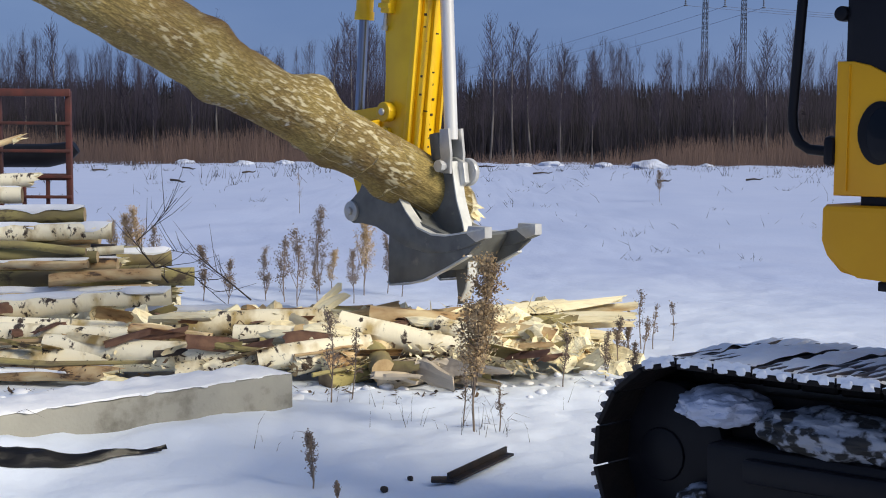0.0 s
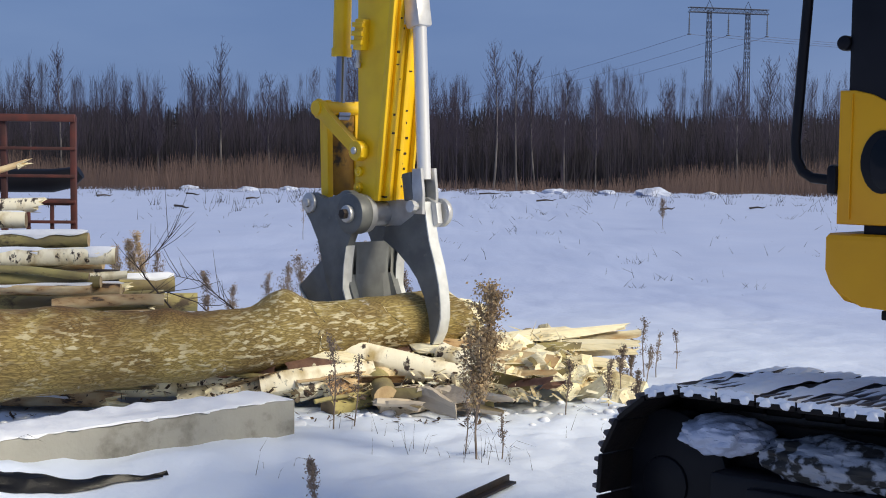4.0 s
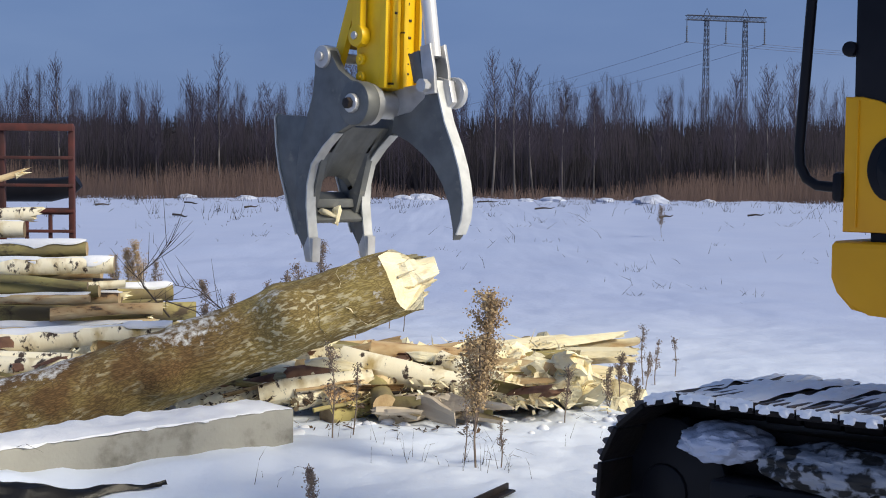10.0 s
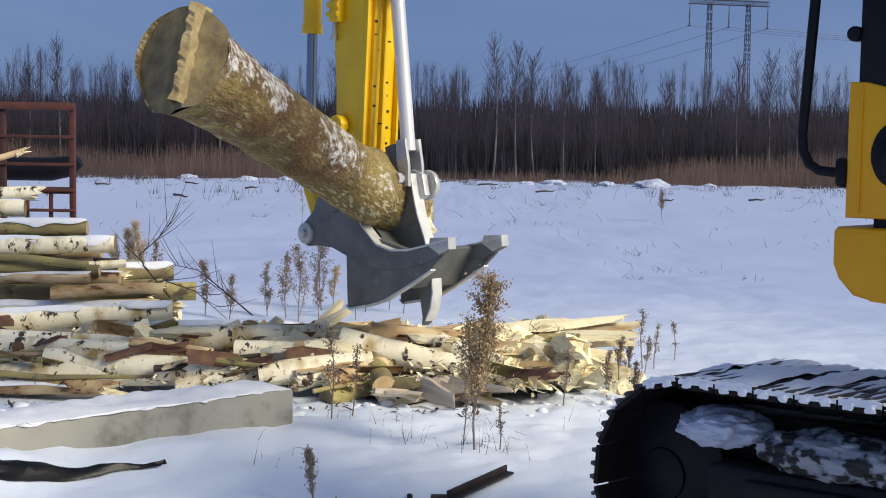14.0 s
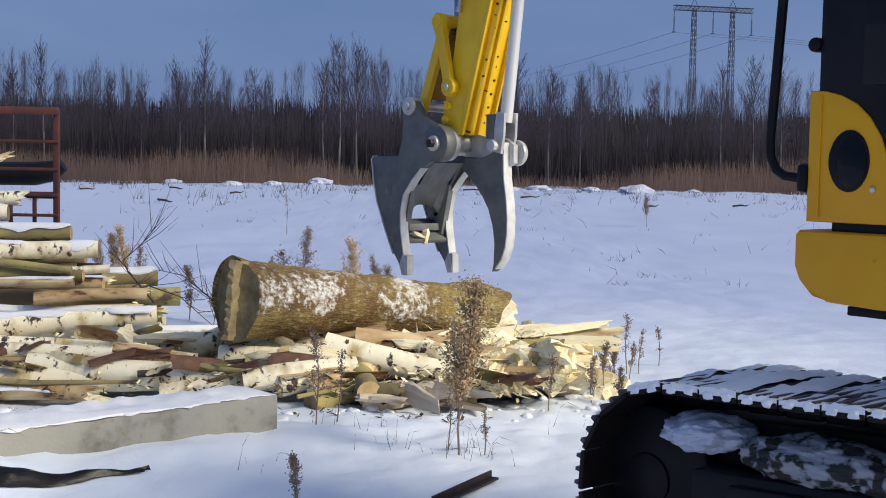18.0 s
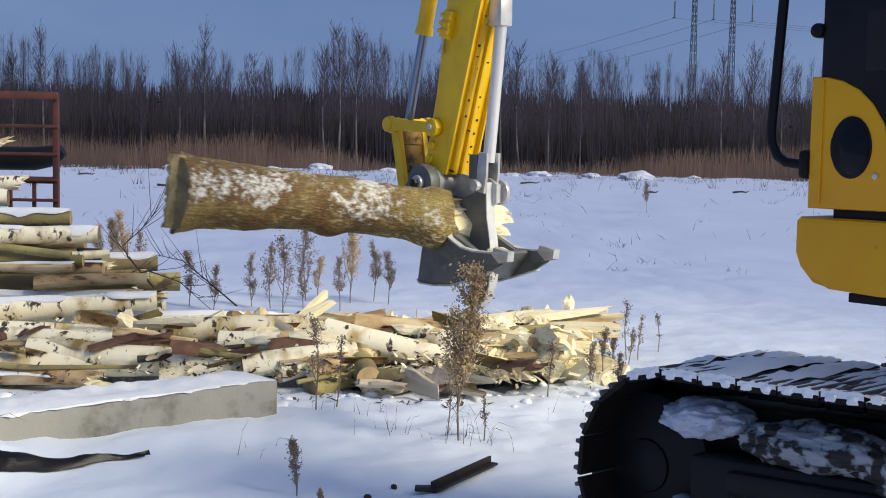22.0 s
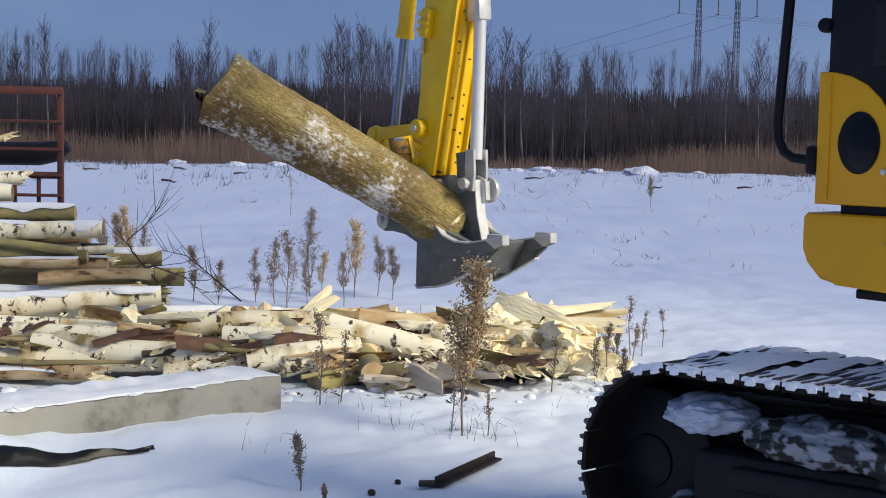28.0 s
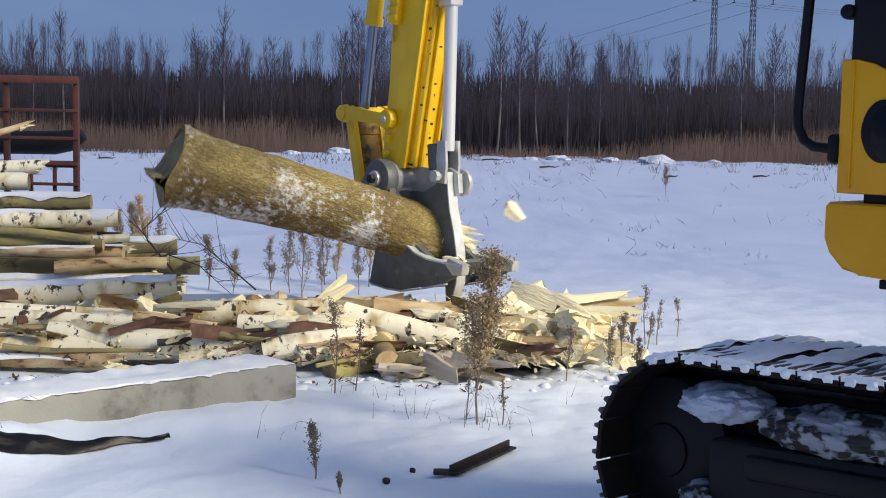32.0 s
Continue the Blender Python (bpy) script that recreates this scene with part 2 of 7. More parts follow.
def trunk_bark():
    """Bark of the big trunk, along its own x axis: ridged olive bark, brown mud towards the root on one flank, snow pressed into the cracks."""
    m = material("trunk_bark", (0.35, 0.272, 0.092), 0.85, second=(0.19, 0.130, 0.045), scale=3.4, stretch=(0.5, 1, 1), bump=0.35, fine=40, spread=0.0, bump_dist=0.01)
    n, l = m.node_tree.nodes, m.node_tree.links
    b = n["Principled BSDF"]
    base = b.inputs["Base Color"].links[0].from_socket
    tc = n.new("ShaderNodeTexCoord")
    sep = n.new("ShaderNodeSeparateXYZ")
    l.new(tc.outputs["Object"], sep.inputs[0])
    vor = n.new("ShaderNodeTexVoronoi")
    mp = n.new("ShaderNodeMapping")
    mp.inputs["Scale"].default_value = (3, 15, 15)
    vor.feature = "DISTANCE_TO_EDGE"
    l.new(tc.outputs["Object"], mp.inputs[0])
    wob = n.new("ShaderNodeTexNoise")
    wob.inputs["Scale"].default_value = 4.0
    l.new(tc.outputs["Object"], wob.inputs["Vector"])
    add = n.new("ShaderNodeVectorMath")
    add.operation = "MULTIPLY_ADD"
    add.inputs[1].default_value = (1.1, 1.1, 1.1)
    l.new(wob.outputs["Color"], add.inputs[0])
    l.new(mp.outputs[0], add.inputs[2])
    l.new(add.outputs[0], vor.inputs["Vector"])
    crack = n.new("ShaderNodeValToRGB")
    crack.color_ramp.elements[0].position, crack.color_ramp.elements[0].color = 0.02, (0.55, 0.52, 0.48, 1)
    crack.color_ramp.elements[1].position, crack.color_ramp.elements[1].color = 0.16, (0.95, 0.95, 0.95, 1)
    tip = crack.color_ramp.elements.new(0.42)
    tip.color = (1.25, 1.25, 1.3, 1)
    l.new(vor.outputs["Distance"], crack.inputs["Fac"])
    mul = n.new("ShaderNodeMix")
    mul.data_type, mul.blend_type = "RGBA", "MULTIPLY"
    mul.inputs[0].default_value = 1.0
    l.new(crack.outputs[0], mul.inputs[7])
    # mud: towards the root, on the flank that lies at -y
    mudx = n.new("ShaderNodeMapRange")
    mudx.inputs["From Min"].default_value, mudx.inputs["From Max"].default_value = 2.5, 1.5
    l.new(sep.outputs["X"], mudx.inputs["Value"])
    mudy = n.new("ShaderNodeMapRange")
    mudy.inputs["From Min"].default_value, mudy.inputs["From Max"].default_value = 0.12, -0.10
    l.new(sep.outputs["Y"], mudy.inputs["Value"])
    mudn = n.new("ShaderNodeTexNoise")
    mudn.inputs["Scale"].default_value, mudn.inputs["Detail"].default_value = 3.5, 6
    l.new(tc.outputs["Object"], mudn.inputs["Vector"])
    mudr = n.new("ShaderNodeMapRange")
    mudr.inputs["From Min"].default_value, mudr.inputs["From Max"].default_value = 0.35, 0.55
    l.new(mudn.outputs["Fac"], mudr.inputs["Value"])
    m1, m2 = n.new("ShaderNodeMath"), n.new("ShaderNodeMath")
    m1.operation = m2.operation = "MULTIPLY"
    l.new(mudx.outputs[0], m1.inputs[0])
    l.new(mudy.outputs[0], m1.inputs[1])
    l.new(m1.outputs[0], m2.inputs[0])
    l.new(mudr.outputs[0], m2.inputs[1])
    mud = n.new("ShaderNodeMix")
    mud.data_type = "RGBA"
    l.new(m2.outputs[0], mud.inputs[0])
    l.new(base, mud.inputs[6])
    l.new(mud.outputs[2], mul.inputs[6])
    mud.inputs[7].default_value = (0.150, 0.085, 0.028, 1)
    # pale worn tops of the bark ridges, short dashes along the trunk
    dm = n.new("ShaderNodeMapping")
    dm.inputs["Scale"].default_value = (13, 36, 36)
    l.new(tc.outputs["Object"], dm.inputs[0])
    dn = n.new("ShaderNodeTexNoise")
    dn.inputs["Scale"].default_value, dn.inputs["Detail"].default_value = 1.0, 2.5
    l.new(dm.outputs[0], dn.inputs["Vector"])
    dr = n.new("ShaderNodeMapRange")
    dr.inputs["From Min"].default_value, dr.inputs["From Max"].default_value = 0.53, 0.61
    l.new(dn.outputs["Fac"], dr.inputs["Value"])
    wide = n.new("ShaderNodeTexNoise")
    wide.inputs["Scale"].default_value, wide.inputs["Detail"].default_value = 2.6, 3
    l.new(tc.outputs["Object"], wide.inputs["Vector"])
    wr2 = n.new("ShaderNodeMapRange")
    wr2.inputs["From Min"].default_value, wr2.inputs["From Max"].default_value = 0.42, 0.60
    l.new(wide.outputs["Fac"], wr2.inputs["Value"])
    dk = n.new("ShaderNodeMath")
    dk.operation = "MULTIPLY"
    l.new(dr.outputs[0], dk.inputs[0])
    l.new(wr2.outputs[0], dk.inputs[1])
    side = n.new("ShaderNodeMapRange")
    side.inputs["From Min"].default_value, side.inputs["From Max"].default_value = 0.04, -0.10
    side.inputs["To Min"].default_value, side.inputs["To Max"].default_value = 0.30, 1.0
    l.new(sep.outputs["Z"], side.inputs["Value"])
    ds = n.new("ShaderNodeMath")
    ds.operation = "MULTIPLY"
    l.new(dk.outputs[0], ds.inputs[0])
    l.new(side.outputs[0], ds.inputs[1])
    dk = ds
    clean = n.new("ShaderNodeMath")
    clean.operation = "SUBTRACT"
    clean.inputs[0].default_value = 1.0
    l.new(m2.outputs[0], clean.inputs[1])
    dc = n.new("ShaderNodeMath")
    dc.operation = "MULTIPLY"
    l.new(dk.outputs[0], dc.inputs[0])
    l.new(clean.outputs[0], dc.inputs[1])
    dk = dc
    dash = n.new("ShaderNodeMix")
    dash.data_type = "RGBA"
    dash.inputs[7].default_value = (0.54, 0.48, 0.31, 1)
    l.new(dk.outputs[0], dash.inputs[0])
    l.new(mul.outputs[2], dash.inputs[6])
    mul = dash
    # one flank lay in the snow, the other stayed dry
    dry = n.new("ShaderNodeMapRange")
    dry.inputs["From Min"].default_value, dry.inputs["From Max"].default_value = -0.02, -0.16
    dry.inputs["To Min"].default_value, dry.inputs["To Max"].default_value = 0.0, -0.22
    l.new(sep.outputs["Z"], dry.inputs["Value"])
    dry2 = n.new("ShaderNodeMapRange")
    dry2.inputs["From Min"].default_value, dry2.inputs["From Max"].default_value = -0.08, 0.08
    dry2.inputs["To Min"].default_value, dry2.inputs["To Max"].default_value = 0.0, -0.045
    l.new(sep.outputs["Y"], dry2.inputs["Value"])
    dsum = n.new("ShaderNodeMath")
    dsum.operation = "ADD"
    l.new(dry.outputs[0], dsum.inputs[0])
    l.new(dry2.outputs[0], dsum.inputs[1])
    dry = dsum
    # snow pressed into the bark
    sn = n.new("ShaderNodeTexNoise")
    sn.inputs["Scale"].default_value, sn.inputs["Detail"].default_value, sn.inputs["Roughness"].default_value = 1.9, 4, 0.55
    l.new(tc.outputs["Object"], sn.inputs["Vector"])
    sr = n.new("ShaderNodeMapRange")
    sf = n.new("ShaderNodeTexNoise")
    sf.inputs["Scale"].default_value, sf.inputs["Detail"].default_value, sf.inputs["Roughness"].default_value = 20.0, 6, 0.72
    l.new(tc.outputs["Object"], sf.inputs["Vector"])
    sa = n.new("ShaderNodeMath")
    sa.operation = "MULTIPLY_ADD"
    sa.inputs[1].default_value = 1.0
    l.new(sf.outputs["Fac"], sa.inputs[0])
    l.new(sn.outputs["Fac"], sa.inputs[2])
    sr.inputs["From Min"].default_value, sr.inputs["From Max"].default_value = 1.065, 1.25
    sd = n.new("ShaderNodeMath")
    sd.operation = "ADD"
    l.new(sa.outputs[0], sd.inputs[0])
    l.new(dry.outputs[0], sd.inputs[1])
    l.new(sd.outputs[0], sr.inputs["Value"])
    snow = n.new("ShaderNodeMix")
    snow.data_type = "RGBA"
    l.new(sr.outputs[0], snow.inputs[0])
    l.new(mul.outputs[2], snow.inputs[6])
    snow.inputs[7].default_value = (0.66, 0.66, 0.64, 1)
    l.new(snow.outputs[2], b.inputs["Base Color"])
    bp = n.new("ShaderNodeBump")
    bp.inputs["Strength"].default_value, bp.inputs["Distance"].default_value = 0.65, 0.025
    l.new(dn.outputs["Fac"], bp.inputs["Height"])
    old = b.inputs["Normal"].links[0].from_socket
    l.new(old, bp.inputs["Normal"])
    l.new(bp.outputs[0], b.inputs["Normal"])
    return m


BARK = trunk_bark()


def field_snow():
    """White snow round the work place; the dimmer, bluer light of the far field is painted into the colour."""
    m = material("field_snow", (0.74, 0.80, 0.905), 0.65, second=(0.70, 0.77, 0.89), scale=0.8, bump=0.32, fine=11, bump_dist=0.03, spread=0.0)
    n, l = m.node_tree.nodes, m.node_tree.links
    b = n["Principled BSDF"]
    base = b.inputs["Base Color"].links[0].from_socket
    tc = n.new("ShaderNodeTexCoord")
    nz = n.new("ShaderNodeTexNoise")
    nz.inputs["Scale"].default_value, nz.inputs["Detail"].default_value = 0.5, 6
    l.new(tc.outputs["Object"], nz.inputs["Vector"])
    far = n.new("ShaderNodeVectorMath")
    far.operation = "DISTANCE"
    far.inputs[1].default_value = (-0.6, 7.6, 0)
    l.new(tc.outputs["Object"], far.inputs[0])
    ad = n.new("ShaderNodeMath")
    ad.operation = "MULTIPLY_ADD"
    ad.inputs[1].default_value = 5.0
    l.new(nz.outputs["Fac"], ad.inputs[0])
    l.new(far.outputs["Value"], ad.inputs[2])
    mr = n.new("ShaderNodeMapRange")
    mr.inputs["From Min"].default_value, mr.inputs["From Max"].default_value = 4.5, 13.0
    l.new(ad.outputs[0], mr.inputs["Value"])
    # dim grey-blue light over the far field, multiplied into the snow colour
    far_dim = n.new("ShaderNodeMix")
    far_dim.data_type, far_dim.blend_type = "RGBA", "MULTIPLY"
    far_dim.inputs[7].default_value = (0.58, 0.615, 0.755, 1)
    l.new(mr.outputs[0], far_dim.inputs[0])
    l.new(base, far_dim.inputs[6])
    l.new(far_dim.outputs[2], b.inputs["Base Color"])
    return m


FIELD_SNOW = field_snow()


# ---- mesh helpers ----
def mesh_of(name, bm, mats, smooth=True):
    me = bpy.data.meshes.new(name)
    bmesh.ops.recalc_face_normals(bm, faces=bm.faces)
    bm.to_mesh(me)
    bm.free()
    for m in mats if isinstance(mats, (list, tuple)) else [mats]:
        me.materials.append(m)
    if smooth:
        me.shade_smooth()
        me.set_sharp_from_angle(angle=radians(38))
    return me


def part(name, bm, mats, parent=None, label="", m=None, smooth=True):
    ob = new(name, bm if isinstance(bm, bpy.types.Mesh) else mesh_of(name, bm, mats, smooth))
    if parent is not None:
        ob.parent = parent
    if m is not None:
        ob.matrix_basis = m
    if label:
        ob["label"] = label
    return ob


def thing(name, label, category, group="", kind="", m=None, bm=None, mats=None):
    ob = part(name, bm, mats, None, m=m) if bm is not None else new(name)
    if bm is None and m is not None:
        ob.matrix_basis = m
    return tagged(ob, label, category, group, kind)


def box(bm, lo, hi, bevel=0.0, m=None):
    r = bmesh.ops.create_cube(bm, size=1)
    vs = r["verts"]
    for v in vs:
        v.co = Vector([lo[i] + (v.co[i] + 0.5) * (hi[i] - lo[i]) for i in range(3)])
    if m is not None:
        bmesh.ops.transform(bm, matrix=m, verts=vs)
    if bevel:
        es = list({e for v in vs for e in v.link_edges})
        bmesh.ops.bevel(bm, geom=es, offset=bevel, segments=2, affect="EDGES", profile=0.5)
    return bm


def tube(bm, path, radii, sides=12, caps=True, mat=0, squash=None):
    """A tube along a path of points; radii is a number or one for each point."""
    path = [Vector(p) for p in path]
    n = len(path)
    rr = radii if isinstance(radii, (list, tuple)) else [radii] * n
    rings, up = [], None
    for i, p in enumerate(path):
        d = (path[min(i + 1, n - 1)] - path[max(i - 1, 0)]).normalized()
        if up is None:
            up = Vector((0, 0, 1)) if abs(d.z) < 0.9 else Vector((0, 1, 0))
        x = d.cross(up).normalized()
        up = x.cross(d).normalized()
        rings.append([bm.verts.new(p + (x * math.cos(a) + up * math.sin(a)) * rr[i]) for a in (2 * math.pi * k / sides for k in range(sides))])
    for i in range(n - 1):
        for k in range(sides):
            f = bm.faces.new((rings[i][k], rings[i][(k + 1) % sides], rings[i + 1][(k + 1) % sides], rings[i + 1][k]))
            f.material_index = mat
    if caps:
        for ring in (rings[0], rings[-1]):
            f = bm.faces.new(ring)
            f.material_index = mat
    return bm


def plate(bm, outline, y0, y1, bevel=0.006):
    """An outline in the x-z plane given thickness along y."""
    lo = [bm.verts.new((x, y0, z)) for x, z in outline]
    hi = [bm.verts.new((x, y1, z)) for x, z in outline]
    n = len(outline)
    fs = [bm.faces.new(lo), bm.faces.new(hi)]
    for i in range(n):
        fs.append(bm.faces.new((lo[i], lo[(i + 1) % n], hi[(i + 1) % n], hi[i])))
    if bevel:
        es = list({e for f in fs[:2] for e in f.edges})
        bmesh.ops.bevel(bm, geom=es, offset=bevel, segments=2, affect="EDGES", profile=0.5)
    return bm


def disc(cx, cz, r, n=16, a0=0.0, a1=360.0):
    return [(cx + r * math.cos(radians(a0 + (a1 - a0) * k / n)), cz + r * math.sin(radians(a0 + (a1 - a0) * k / n))) for k in range(n)]


def rod(bm, a, b, r, sides=14):
    return tube(bm, [a, b], r, sides)


def raw(name, verts, faces, mat, smooth=False):
    me = bpy.data.meshes.new(name)
    me.from_pydata(verts, [], faces)
    for m in mat if isinstance(mat, (list, tuple)) else [mat]:
        me.materials.append(m)
    if smooth:
        me.shade_smooth()
    return me


def fbm(x, y, s=1.0, seed=0.0, octaves=4):
    return noise.fractal(Vector((x * s, y * s, seed)), 0.8, 2.1, octaves)


# ---- ground ----
def ground_height(x, y):
    h = 0.05 * fbm(x, y, 0.35, 3.0) + 0.018 * fbm(x, y, 1.7, 8.0)
    d = math.hypot(x - 0.2, y - 9.2)
    if d < 5:                              # trodden and lumpy round the heap
        h += 0.035 * fbm(x, y, 4.2, 5.0, 3) * (1 - d / 5)
    if y > 20:
        h += 0.10 * fbm(x, y, 0.12, 1.0) + 0.12 * max(0.0, fbm(x, y, 0.45, 2.0)) * min(1, (y - 20) / 40)
    if y > 42:                             # the field rises a little towards the wood
        f = min(1.0, (y - 42) / 34)
        h += 0.40 * f * f * (3 - 2 * f) + 0.10 * f * fbm(x, y * 0.5, 0.30, 33.0)
    h += 0.10 * math.exp(-((x - 1.20) / 0.42) ** 2 - ((y - 9.35) / 0.45) ** 2)      # snow thrown up against the end of the heap
    s, off = -(x + 1.03) * 0.741 - (y - 8.08) * 0.671, (x + 1.03) * 0.671 - (y - 8.08) * 0.741
    if -0.6 < s < 4.2 and off > -0.5:      # drift before the beam
        rise = (0.03 + 0.04 * max(0.0, s)) * min(1, (s + 0.6) / 0.6) * (1 + 0.5 * fbm(x, y, 1.4, 6.0))
        h += rise * math.exp(-(max(0.0, off - 0.12) / 0.26) ** 2)
    return h


def graded(near0, near1, step, far0, far1, grow=1.09):
    out = list(np.arange(near0, near1, step))
    s, v = step, near1
    while v < far1:
        out.append(v)
        s *= grow
        v += s
    out.append(far1)
    s, v, back = step, near0, []
    while v > far0:
        s *= grow
        v -= s
        back.append(max(v, far0))
    return sorted(set(back + out))


def build_ground():
    xs = graded(-4.5, 4.0, 0.06, -2500, 2500, 1.12)
    ys = graded(4.0, 15.0, 0.06, -60, 4000, 1.06)
    verts = [(x, y, ground_height(x, y)) for y in ys for x in xs]
    w = len(xs)
    faces = [(j * w + i, j * w + i + 1, (j + 1) * w + i + 1, (j + 1) * w + i) for j in range(len(ys) - 1) for i in range(w - 1)]
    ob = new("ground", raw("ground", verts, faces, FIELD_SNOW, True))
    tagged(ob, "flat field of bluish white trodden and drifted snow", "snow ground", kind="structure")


build_ground()


# ---- woodland ----
def build_woodland():
    rng = random.Random(5)
    verts, faces = [], []
    tv, tf = [], []

    def blade(V, F, a, b, w, tip=0.35):
        a, b = Vector(a), Vector(b)
        side = Vector((1, 0.25 * rng.uniform(-1, 1), 0)) if abs((b - a).normalized().x) < 0.8 else Vector((0, 0, 1))
        k = len(V)
        V.extend([a - side * w, a + side * w, b + side * w * tip, b - side * w * tip])
        F.append((k, k + 1, k + 2, k + 3))

    def tree(x, y, h, r, dense, V=verts, F=faces):
        z0 = 0.0
        lean = rng.uniform(-0.05, 0.05)
        top = Vector((x + lean * h, y, z0 + h))
        base = Vector((x, y, z0 - 0.2))
        k = len(V)
        for c, rr in ((base, r), (base.lerp(top, 0.5), r * 0.7), (top, r * 0.12)):
            V.extend([c + Vector((rr, 0, 0)), c + Vector((-rr * 0.5, rr * 0.87, 0)), c + Vector((-rr * 0.5, -rr * 0.87, 0))])
        for s in (0, 3):
            for i in range(3):
                F.append((k + s + i, k + s + (i + 1) % 3, k + s + 3 + (i + 1) % 3, k + s + 3 + i))
        for _ in range(dense):
            f = rng.uniform(0.18, 0.97)
            p = base.lerp(top, f)
            ang, ln = rng.uniform(0, 6.283), h * rng.uniform(0.07, 0.19) * (1.25 - f)
            q = p + Vector((math.cos(ang) * ln, math.sin(ang) * ln, ln * rng.uniform(1.0, 2.2)))
            blade(tv, tf, p, q, r * 0.16)
            for _ in range(3):
                e = p.lerp(q, rng.uniform(0.3, 1.0))
                blade(tv, tf, e, e + Vector((rng.uniform(-0.4, 0.4), rng.uniform(-0.2, 0.2), rng.uniform(0.3, 0.9))) * ln * 0.8, r * 0.085)

    for i in range(4200):
        y = 84 + 62 * rng.random() ** 1.3
        x = rng.uniform(-0.46, 0.46) * (y + 20)
        clump = fbm(x, y * 0.3, 0.09, 4.0)
        h = rng.uniform(4.0, 5.6) + max(0.0, clump) * 2.3 + (y - 84) * 0.008
        tree(x, y, h, rng.uniform(0.020, 0.042), 17)
    for i in range(60):                    # dark young spruces among them
        y = rng.uniform(95, 140)
        x = rng.uniform(-0.44, 0.44) * y
        h = rng.uniform(5.0, 7.5)
        for k in range(70):
            f = rng.random()
            a = rng.uniform(0, 6.283)
            ln = (1 - f) * 1.1
            p = Vector((x, y, h * f))
            blade(verts, faces, p, p + Vector((math.cos(a) * ln, math.sin(a) * ln, -0.25 * ln)), 0.10)
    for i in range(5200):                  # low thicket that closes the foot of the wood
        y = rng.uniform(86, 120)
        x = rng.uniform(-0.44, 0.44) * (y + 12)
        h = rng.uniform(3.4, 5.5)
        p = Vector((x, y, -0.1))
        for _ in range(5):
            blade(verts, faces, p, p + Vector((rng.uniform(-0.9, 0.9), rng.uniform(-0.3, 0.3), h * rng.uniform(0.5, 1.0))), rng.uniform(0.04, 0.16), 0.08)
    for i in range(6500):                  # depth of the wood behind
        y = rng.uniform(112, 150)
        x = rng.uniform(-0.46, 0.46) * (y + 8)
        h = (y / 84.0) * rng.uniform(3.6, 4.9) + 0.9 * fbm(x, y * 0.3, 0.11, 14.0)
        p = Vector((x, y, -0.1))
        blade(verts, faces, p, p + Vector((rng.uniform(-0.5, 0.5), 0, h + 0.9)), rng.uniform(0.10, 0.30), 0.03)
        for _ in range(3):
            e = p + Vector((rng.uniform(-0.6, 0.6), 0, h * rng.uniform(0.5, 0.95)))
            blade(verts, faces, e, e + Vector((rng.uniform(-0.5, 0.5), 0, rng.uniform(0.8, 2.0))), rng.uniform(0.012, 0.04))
    for i in range(980):                   # hazy upright crowns above the band
        y = rng.uniform(84, 118)
        x = rng.uniform(-0.45, 0.45) * (y + 8)
        if fbm(x, y * 0.3, 0.22, 31.0) < -0.12:
            continue
        k = y / 84.0
        h = k * (rng.uniform(5.6, 7.8) + 1.6 * max(0.0, fbm(x, y * 0.3, 0.10, 24.0)) + 1.5 * math.exp(-((x / y + 0.075) / 0.035) ** 2))
        wd = rng.uniform(0.5, 1.1)
        blade(tv, tf, (x, y, 0), (x + rng.uniform(-0.3, 0.3), y, h), 0.02)
        for _ in range(190):
            f = rng.uniform(0.42, 1.0)
            s = wd * (1.05 - f) * 1.9
            e = Vector((x + rng.gauss(0, 0.4) * s, y + rng.gauss(0, 0.4) * s, h * f - 0.4))
            ln = rng.uniform(0.35, 1.0)
            blade(tv, tf, e, e + Vector((rng.uniform(-0.5, 0.5) * ln, 0, ln)), rng.uniform(0.0025, 0.0055))
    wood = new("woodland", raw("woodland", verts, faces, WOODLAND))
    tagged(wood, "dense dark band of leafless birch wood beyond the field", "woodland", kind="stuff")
    tagged(new("woodland_twigs", raw("woodland_twigs", tv, tf, WOODLAND_TWIGS)), "leafless crowns of the birch wood, tinted with painted haze", "woodland", kind="stuff")
    verts2, faces2 = [], []
    for i in range(30000):                  # brown scrub in front of the wood
        y = rng.uniform(76, 90)
        x = rng.uniform(-0.42, 0.42) * (y + 8)
        h = 0.4 + rng.uniform(0.5, 2.5) * (0.75 + 0.5 * max(-0.5, fbm(x, y, 0.12, 9.0)))
        gap = max(0.0, 1 - abs(x / y - 0.045) / 0.145)          # thinned in a wedge of view angles, to fit the camera's view
        if gap > 0:
            if rng.random() < min(0.8, gap * 2.5) * (0.75 + 0.6 * fbm(x, y, 0.2, 19.0)):
                continue
            h *= 1 - 0.45 * min(1.0, gap * 2)
        blade(verts2, faces2, (x, y, -0.1), (x + rng.uniform(-0.45, 0.45), y, h), rng.uniform(0.006, 0.020))
    tagged(new("scrub", raw("scrub", verts2, faces2, SEDGE)), "reddish brown dry scrub along the edge of the wood", "scrub", kind="stuff")
    # single taller birches that stand out of the wood
    def birch(x, y, h, r):
        V, F, B, G = [], [], [], []
        lean = rng.uniform(-0.04, 0.04)
        bend = rng.uniform(-0.3, 0.3)
        pts = [Vector((lean * h * f + bend * math.sin(f * 3.1), 0, h * f - 0.15)) for f in (0, 0.2, 0.4, 0.6, 0.8, 1)]
        bm = bmesh.new()
